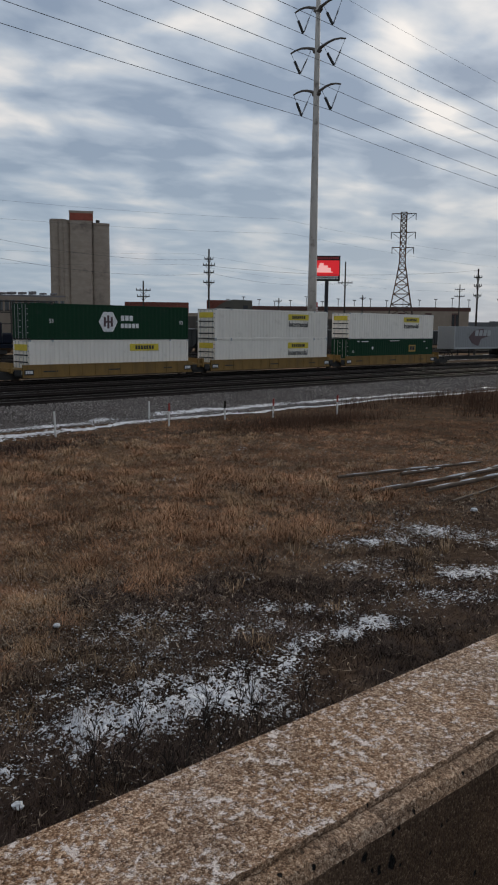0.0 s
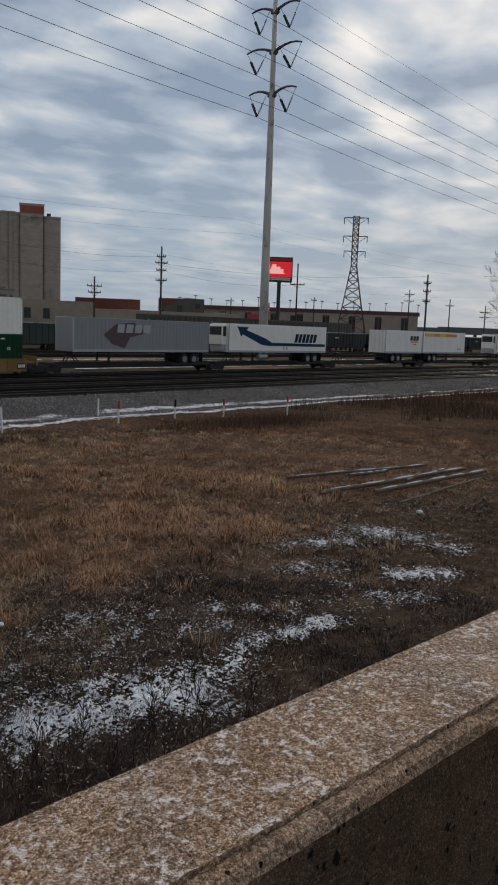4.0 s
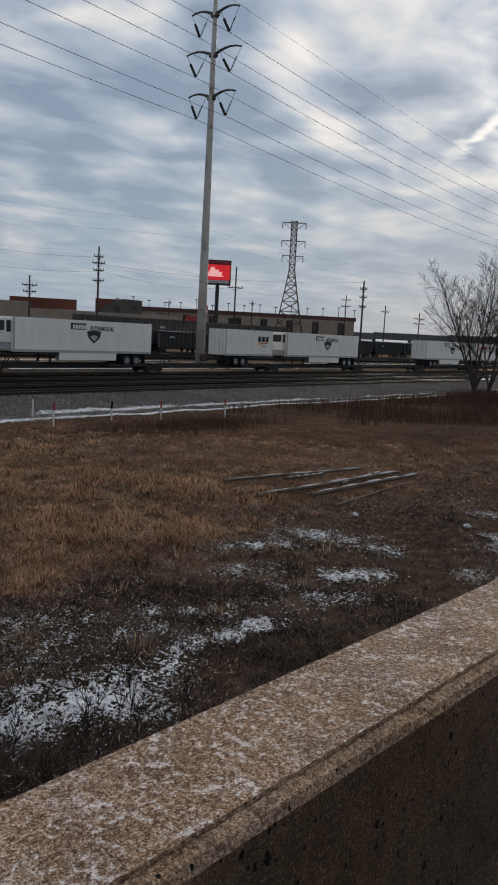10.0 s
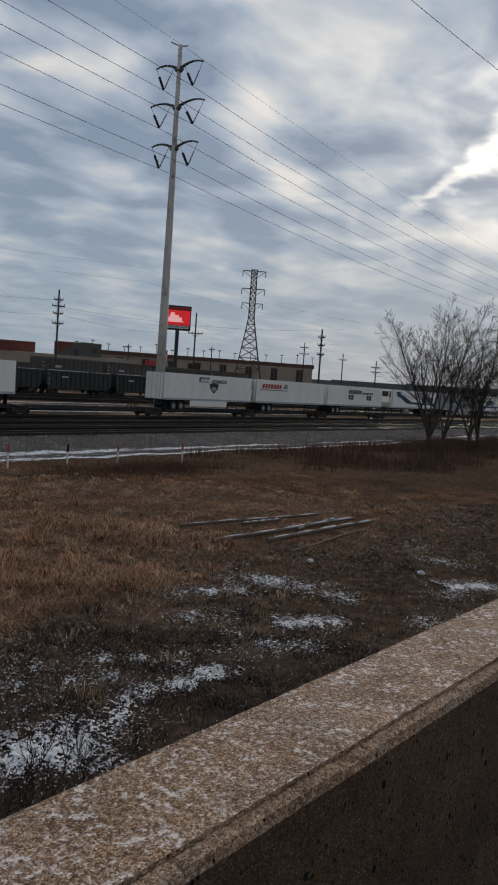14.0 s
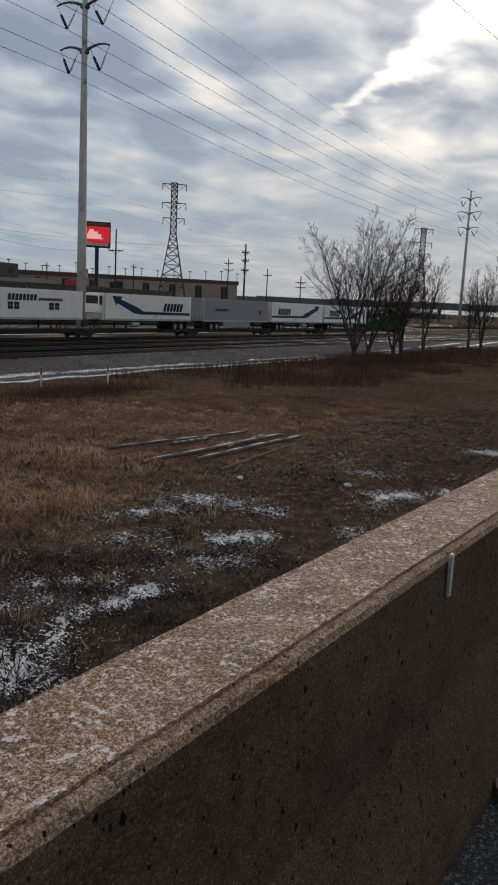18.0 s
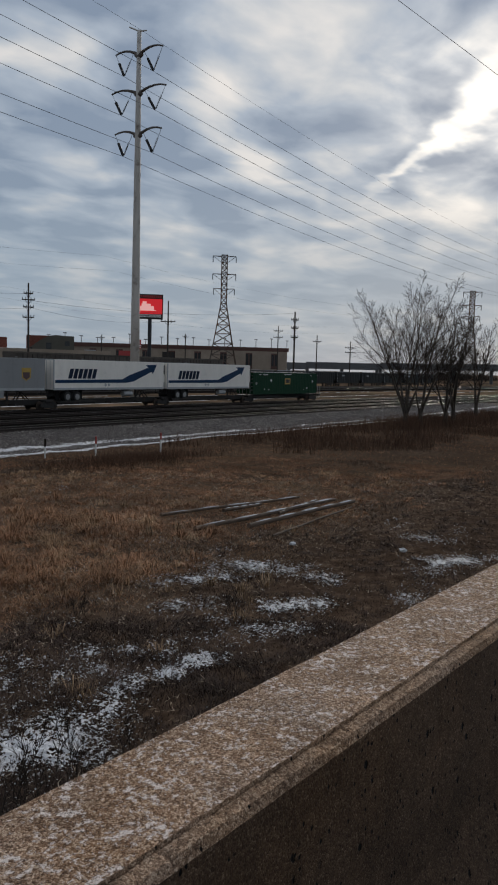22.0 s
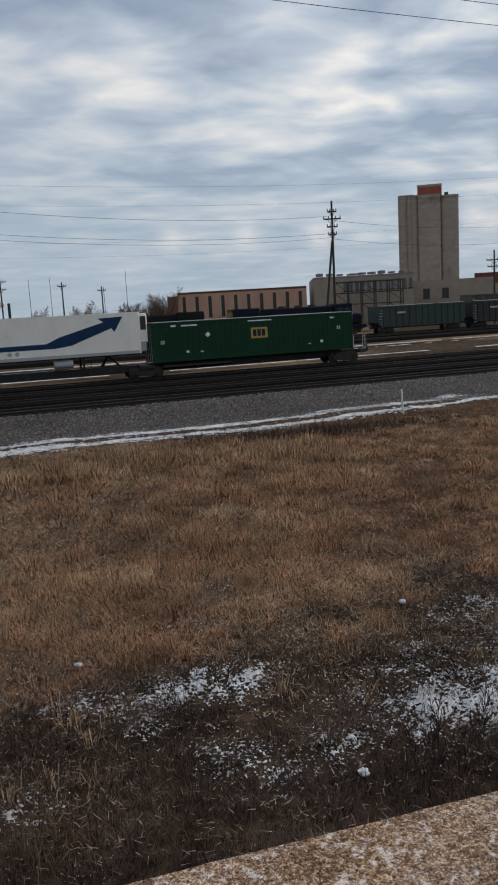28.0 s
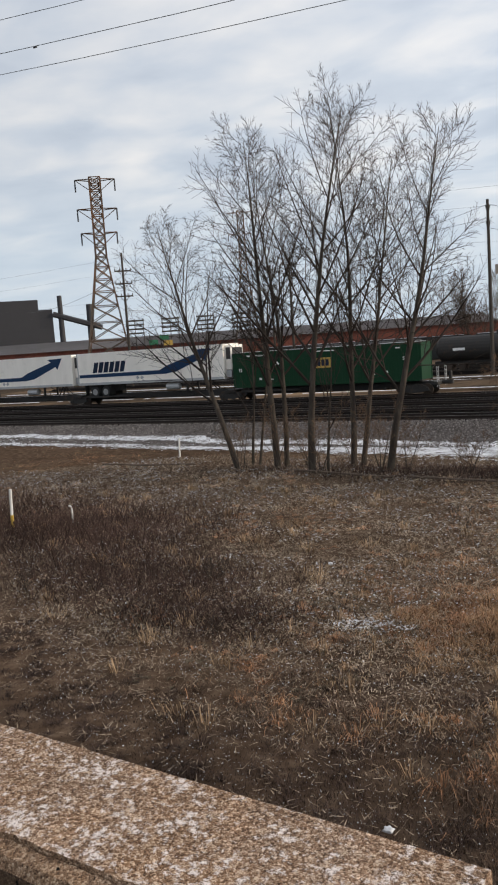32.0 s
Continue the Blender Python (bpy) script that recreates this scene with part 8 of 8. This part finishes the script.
        blades("brown_brush", x, y, rng.uniform(0.25, hh, m), 0.018 * rng.uniform(0.6, 1.5, m), rng.uniform(0.05 if cx > 20 else 0.3, 0.9, m), M["brush" if cx > 20 else "dark_brush"], "dark brown brush in the field", False, rng)


build_grass()
build_clumps()


def build_plumes():
    """Tall feathery stands of rust-orange bluestem, and the matted thatch under them."""
    rng = np.random.default_rng(63)
    n = 1500
    x, y = rng.uniform(-4, 22, n), 12.6 + 16.5 * rng.random(n)
    ok = (fbm(x, y, 0.45, 14) + 0.7 * fbm(x, y, 1.3, 15) + np.interp(x, [-7, -3, 11, 20], [-0.5, 0.25, 0.25, -0.35]) + np.interp(y, [12, 14.5], [-0.5, 0.1]) > 0.15)
    x, y = x[ok], y[ok]
    g = rng.uniform(0.6, 1.5, len(x))
    red = rng.random(len(x)) < 0.72
    for s, nm, lab in ((red, "plume_rust", "tall feathery rust-orange grass"), (~red, "plume_tan", "tall feathery tan grass")):
        clump_blades(rng, x[s], y[s], 0.46 * g[s], 0.23 * g[s], 70, nm, nm, lab)
    # taller stands along the upper edge of the field
    n = 170
    x, y = rng.uniform(-3.5, 13, n), rng.normal(27.6, 1.0, n)
    g = rng.uniform(0.6, 1.4, n)
    clump_blades(rng, x, y, 0.60 * g, 0.42 * g, 60, "plume_tan", "plume_tan", "tall feathery tan grass")
    n = 400000
    r, a = 11.5 + 24 * rng.random(n), np.radians(rng.uniform(-32, 68, n))
    x, y = r * np.sin(a), r * np.cos(a)
    ok = (y > 12.8 + 0.9 * fbm(x, y, 0.7, 42) + rng.normal(0, 0.8, n)) & (y < 33) & (x > np.interp(y, [12, 15, 26], [4.5, -1.5, -2.5]) + 2.2 * fbm(x, y, 0.3, 40) + rng.normal(0, 1.2, n)) & (snow_level(x, y) < 0.35) & (fbm(x, y, 0.4, 18) + rng.normal(0, 0.5, n) > -0.75 + np.interp(x, [9, 16, 30], [0, 0.75, 0.9]))
    x, y = x[ok], y[ok]
    m = len(x)
    red = fbm(x, y, 0.5, 19) + 0.6 * rng.normal(0, 1, m) > np.interp(x, [3, 10], [0.45, -0.25])
    for s, nm, lab in ((red, "plume_rust", "matted rust-brown thatch"), (~red, "tan_grass", "matted tan thatch")):
        k = int(s.sum())
        blades("thatch", x[s], y[s], rng.uniform(0.06, 0.2, k), (0.0016 + 0.0005 * np.hypot(x[s], y[s])) * rng.uniform(0.6, 1.4, k), rng.uniform(0.6, 1.15, k), M[nm], lab, False, rng)


build_plumes()


def build_tussocks():
    """Bent sheaves of pale straw that stand out of the matted grass."""
    rng = np.random.default_rng(55)
    n, per = 330, 34
    r = 6.0 + 26 * rng.random(n)
    a = np.radians(rng.uniform(-46, 60, n))
    cx, cy = r * np.sin(a), r * np.cos(a)
    ok = (cy > 8.6) & (cy < 33) & (rng.random(n) < np.interp(cx, [-12, -2, 4, 12], [0.8, 1.0, 0.8, 0.35])) & (snow_level(cx, cy) < 0.6)
    cx, cy = np.repeat(cx[ok], per), np.repeat(cy[ok], per)
    m = len(cx)
    d = rng.uniform(0, 6.28, m)
    q = np.abs(rng.normal(0, 0.15, m))
    x, y = cx + np.cos(d) * q, cy + np.sin(d) * q
    z = ground_np(x, y)
    h = rng.uniform(0.10, 0.30, m)
    out = rng.uniform(0.02, 0.36, m)
    w = (0.0013 + 0.00028 * np.hypot(x, y)) * rng.uniform(0.7, 1.4, m)
    o = np.stack([-np.sin(d) * w, np.cos(d) * w, np.zeros(m)], -1)
    b = np.stack([x, y, z - 0.02], -1)
    k = b + np.stack([np.cos(d) * out * 0.45, np.sin(d) * out * 0.45, h], -1)
    t = b + np.stack([np.cos(d) * out, np.sin(d) * out, h * rng.uniform(0.3, 0.95, m)], -1)
    v = np.stack([b - o, b + o, k - o * 0.8, k + o * 0.8, t], 1).reshape(-1, 3)
    f = (np.array([(0, 1, 3), (0, 3, 2), (2, 3, 4)])[None] + (np.arange(m) * 5)[:, None, None]).reshape(-1, 3)
    tagged(mesh_np("grass_tussocks", v, f, M["tussock"]), "bent tussocks of pale straw in the field", "grass", kind="stuff")


build_tussocks()


class Sticks:
    """Collects tapered branches and turns them into one mesh."""

    def __init__(self):
        self.v, self.f = [], []

    def add(self, path, radii, n):
        vs, fs = loft(path, radii, n, cap=False)
        k = len(self.v)
        self.v += vs
        self.f += [tuple(i + k for i in q) for q in fs]


def limb(rng, wood, fine, p, d, length, r, level, depth, up, spread, count, thin):
    """One branch with a bend, and its own branches set round it one after another."""
    n = (8, 5, 3, 1)[min(level, 3)]
    path, radii, q, dd = [p.copy()], [r], p.copy(), d.normalized()
    g = (0.035, 0.06, 0.07, 0.0)[min(level, 3)]
    lift = (0.02, 0.11 * up, 0.03 * up, 0.0)[min(level, 3)]
    taper = 0.94 if level == 0 else 0.78 if level == 1 else 0.55
    for i in range(n):
        dd = (dd + Vector((rng.gauss(0, g), rng.gauss(0, g), lift))).normalized()
        q = q + dd * (length / n)
        path.append(q.copy())
        radii.append(max(r * (1 - taper * (i + 1) / n), thin * 0.45))
    (wood if level < 1 else fine).add(path, radii, 7 if level == 0 else 4 if level == 1 else 3)
    if level >= depth:
        return
    m = count[min(level, len(count) - 1)]
    turn = rng.uniform(0, 6.283)
    low = 0.24 if level == 0 else 0.14
    for i in range(m):
        k = low + (0.985 - low) * (i + rng.random()) / m
        j = min(int(k * n), n - 1)
        b = path[j].lerp(path[j + 1], k * n - j)
        axis = (path[j + 1] - path[j]).normalized()
        side = axis.orthogonal().normalized()
        side.rotate(Matrix.Rotation(turn + i * 2.4 + rng.uniform(-0.5, 0.5), 3, axis))
        ang = spread * (1.0, 1.0, 0.9)[min(level, 2)] * rng.uniform(0.75, 1.25)
        nd = axis * math.cos(ang) + side * math.sin(ang)
        nd.z += up * (0.10 if level == 0 else 0.06)
        rr = max(r * (1 - taper * k) * (0.55 if level == 0 else 0.5), thin)
        if level == 0:
            ln = length * (0.09 + 0.37 * (1 - k) ** 0.75) * rng.uniform(0.75, 1.25)
        else:
            ln = max(length * (0.20 + 0.40 * (1 - k)) * rng.uniform(0.7, 1.25), 0.12)
        limb(rng, wood, fine, b, nd, ln, rr, level + 1, depth, up, spread, count, thin)


def bare_tree(x, y, h, lean, seed, label, group, stems=1, r=0.14, depth=4, up=0.6, spread=0.62, count=(12, 7, 5, 4), name="bare_tree", splay=0.25, foot=None, twig=None, thin=0.005, bole=0.0):
    rng = random.Random(seed)
    t = empty(name, pose(x, y, (ground_height(x, y) if foot is None else foot) - 0.05))
    tagged(t, label, "tree" if name != "bush" else "bush", group)
    wood, fine = Sticks(), Sticks()
    for i in range(stems):
        d = Vector((lean[0] / h, lean[1] / h, 1))
        if stems > 1:
            a = i * 6.283 / stems + rng.uniform(-0.4, 0.4)
            d += Vector((math.cos(a), math.sin(a), 0)) * splay * rng.uniform(0.4, 1.2)
        hh = h * (1 if i == 0 else rng.uniform(0.65, 0.98)) * 0.94
        limb(rng, wood, fine, Vector((rng.uniform(-.15, .15) * (stems > 1) * (bole == 0), rng.uniform(-.15, .15) * (stems > 1) * (bole == 0), bole * rng.uniform(0.6, 1.0))), d, hh, r * (1 if i == 0 else rng.uniform(0.55, 0.9)), 0, depth, up, spread, count, thin)
    if bole:
        wood.add([Vector((0, 0, 0)), Vector((0.03, 0, bole * 0.5)), Vector((0, 0.02, bole)), Vector((0, 0, bole * 1.25))], [r * 1.8, r * 1.45, r * 1.3, r * 0.7], 9)
    obj("trunk", wood.v, wood.f, M["bark"], t, smooth=True)
    obj("crown", fine.v, fine.f, twig or M["twig"], t)
    return t


GROVE = "bare trees by the access track"
for i_, (x_, y_, h_, lx_, ly_, r_) in enumerate(((-18.57, 30.47, 13.4, -3.4, 0.3, 0.15), (-16.63, 30.64, 16, -1, 0.2, 0.17), (-16.39, 31.05, 15, 0.9, 0, 0.13), (-14.39, 29.42, 16.6, 0.8, 0, 0.17), (-13.3, 31.25, 16.2, 0.3, 0.4, 0.15), (-13.01, 31.57, 14.5, 1.8, 0, 0.13), (-11.25, 30.03, 15, 1.5, 0.2, 0.17))):
    bare_tree(x_, y_, h_ * 0.925, (lx_, ly_), 100 + i_, "tall slender bare tree with pale grey bark", GROVE, r=r_ * 0.95, depth=3, up=0.62, spread=0.72, count=(19, 11, 7), thin=0.0078)
for i_, (x_, y_, h_, lx_) in enumerate(((-18.31, 31.38, 9, 0.8), (-18.01, 31.49, 8, 1.2), (-13.74, 29.54, 6.5, 0.4))):
    bare_tree(x_, y_, h_, (lx_, 0), 130 + i_, "thin bare sapling among taller trees", GROVE, r=0.07, up=0.8, spread=0.45, count=(9, 5, 4), depth=3)
for i_, (x_, y_, h_) in enumerate(((-18.2, 30.2, 2.6), (-16.4, 30.3, 3.2), (-15.2, 30.6, 2.4), (-14.0, 29.2, 3.4), (-12.9, 30.6, 2.8), (-11.6, 29.7, 3.6), (-10.6, 30.0, 2.6), (-8.2, 30.2, 1.8))):
    bare_tree(x_, y_, h_, (0, 0), 340 + i_, "low twiggy scrub at the foot of the bare trees", GROVE, stems=5, r=0.022, depth=3, up=0.4, spread=0.6, count=(7, 5, 3), name="bush", splay=0.5, twig=M["bush_twig"])
bare_tree(-4.34, 29.87, 5.4, (0.4, 0), 140, "wide bare bush with many thin stems", "bushes", stems=9, r=0.10, depth=3, up=0.15, spread=0.85, count=(14, 10, 7), name="bush", splay=1.15, thin=0.0065, bole=0.9, twig=M["bush_twig"])
for i_, (x_, y_, h_, st_, sp_) in enumerate(((75.0, 30.9, 15.6, 7, 0.52), (76.6, 30.0, 14.2, 3, 0.35), (80.8, 28.9, 13.2, 4, 0.48), (84.0, 29.2, 11.0, 4, 0.35), (99.4, 31.7, 12.0, 3, 0.2), (110.6, 27.3, 11.5, 4, 0.3), (118.0, 31.0, 10.5, 3, 0.3))):
    bare_tree(x_, y_, h_ * 0.94, (0, 0), 150 + i_, "bare many-stemmed tree beside the tracks", "bare trees down the line", stems=st_, r=0.17, depth=3, up=0.4, spread=0.62, count=(13, 9, 6), splay=sp_, thin=0.0105, bole=1.5)
for i_, (x_, y_, h_, st_) in enumerate(((-28.9, 111.6, 15.6, 5), (-9.4, 132.74, 13.5, 8), (-2.68, 133.99, 12.0, 7), (-6.07, 130.87, 13.0, 7))):
    bare_tree(x_, y_, h_, (0, 0), 170 + i_, "bare dark tree behind the yard", "trees behind the yard", stems=st_ * 2, r=0.11, depth=3, up=0.5, spread=0.52, count=(15, 8, 5), splay=0.62, foot=0.4, thin=0.015, twig=M["far_twig"])


for i_, (x_, y_, h_, st_) in enumerate(((36.0, 146.0, 8.5, 7), (22.6, 147.0, 6.0, 5), (14.0, 148.5, 5.0, 5), (30.0, 150.0, 5.5, 5))):
    bare_tree(x_, y_, h_, (0, 0), 180 + i_, "wide red-brown bare bush behind the yard", "trees behind the yard", stems=st_, r=0.12, depth=3, up=0.35, spread=0.68, count=(12, 7, 5), splay=0.6, foot=3.0 if y_ < 147.5 else 3.4, thin=0.02, twig=M["bush_twig"])


def build_shrubs():
    rng = random.Random(9)
    for i in range(13):
        x, y = rng.uniform(4.6, 8.2), rng.uniform(6.7, 8.0)
        t = bare_tree(x, y, rng.uniform(0.55, 1.15), (rng.uniform(-.15, .15), 0), 300 + i, "thin dark leafless weed standing in the snow", "weeds in the snow", stems=2, r=0.008, depth=2, up=0.5, spread=0.5, count=(6, 3), name="bush", splay=0.2)
    for i, (x, y) in enumerate(((3.0, 10.4), (-8, 12), (-10, 15), (-6, 21), (14, 9.5), (12, 12), (-14, 13), (-3, 17))):
        bare_tree(x, y, rng.uniform(0.5, 0.9), (0, 0), 330 + i, "thin dark leafless weed in the grass", "weeds in the field", stems=3, r=0.008, depth=2, up=0.4, spread=0.55, count=(6, 4), name="bush", splay=0.4)


build_shrubs()


def far_woods():
    """The distant bare treeline: many small twigs."""
    rng = np.random.default_rng(77)
    out = []
    for cx, cy, w, h, n in ((101, 387, 22, 17, 1500), (86, 391, 16, 13, 900), (61, 395, 24, 11, 900), (30, 400, 60, 8, 1500), (150, 420, 60, 9, 1500), (-60, 420, 120, 10, 2500), (-150, 400, 120, 12, 2500), (420, 330, 160, 9, 2500), (560, 200, 160, 10, 2500), (500, 80, 90, 9, 2000)):
        x, y = rng.normal(cx, w / 2.4, n), rng.normal(cy, 4, n)
        hh = h * rng.uniform(0.35, 1.0, n) * np.clip(1.2 - ((x - cx) / w) ** 2, 0.3, 1)
        out.append((x, y, hh))
    x, y, h = (np.concatenate([o[i] for o in out]) for i in range(3))
    blades("far_woods", x, y, h, 0.22 * rng.uniform(0.6, 1.6, len(x)), rng.uniform(0.02, 0.35, len(x)), M["twig"], "distant bare woods on the horizon", False, rng, z=np.full(len(x), 0.4))


far_woods()

# ---- litter on the field and the bridge ----
def scrap(name, x, y, z, s, mat, label, seed):
    bm = bmesh.new()
    bmesh.ops.create_icosphere(bm, subdivisions=2, radius=s)
    for v in bm.verts:
        v.co *= 1 + 0.5 * noise.noise(v.co * (3 / s) * 0.5 + Vector((seed, 0, 0)))
        v.co.z *= 0.55
    ob = part(name, bm, mat)
    ob.matrix_basis = pose(x, y, z, 0, 0, seed * 40)
    return tagged(ob, label, "litter" if name != "stone" else "stone")


for i_, (x_, y_, s_) in enumerate(((22.0, 8.9, 0.11), (3.9, 7.6, 0.07), (7.0, 12.0, 0.07), (1.3, 11.9, 0.06), (-3.1, 7.6, 0.06), (20.9, 12.0, 0.10), (-8.0, 17.0, 0.06))):
    scrap("stone", x_, y_, ground_height(x_, y_) + 0.12, s_, M["snow"], "pale stone with frost lying in the grass", i_ + 1)

motions()
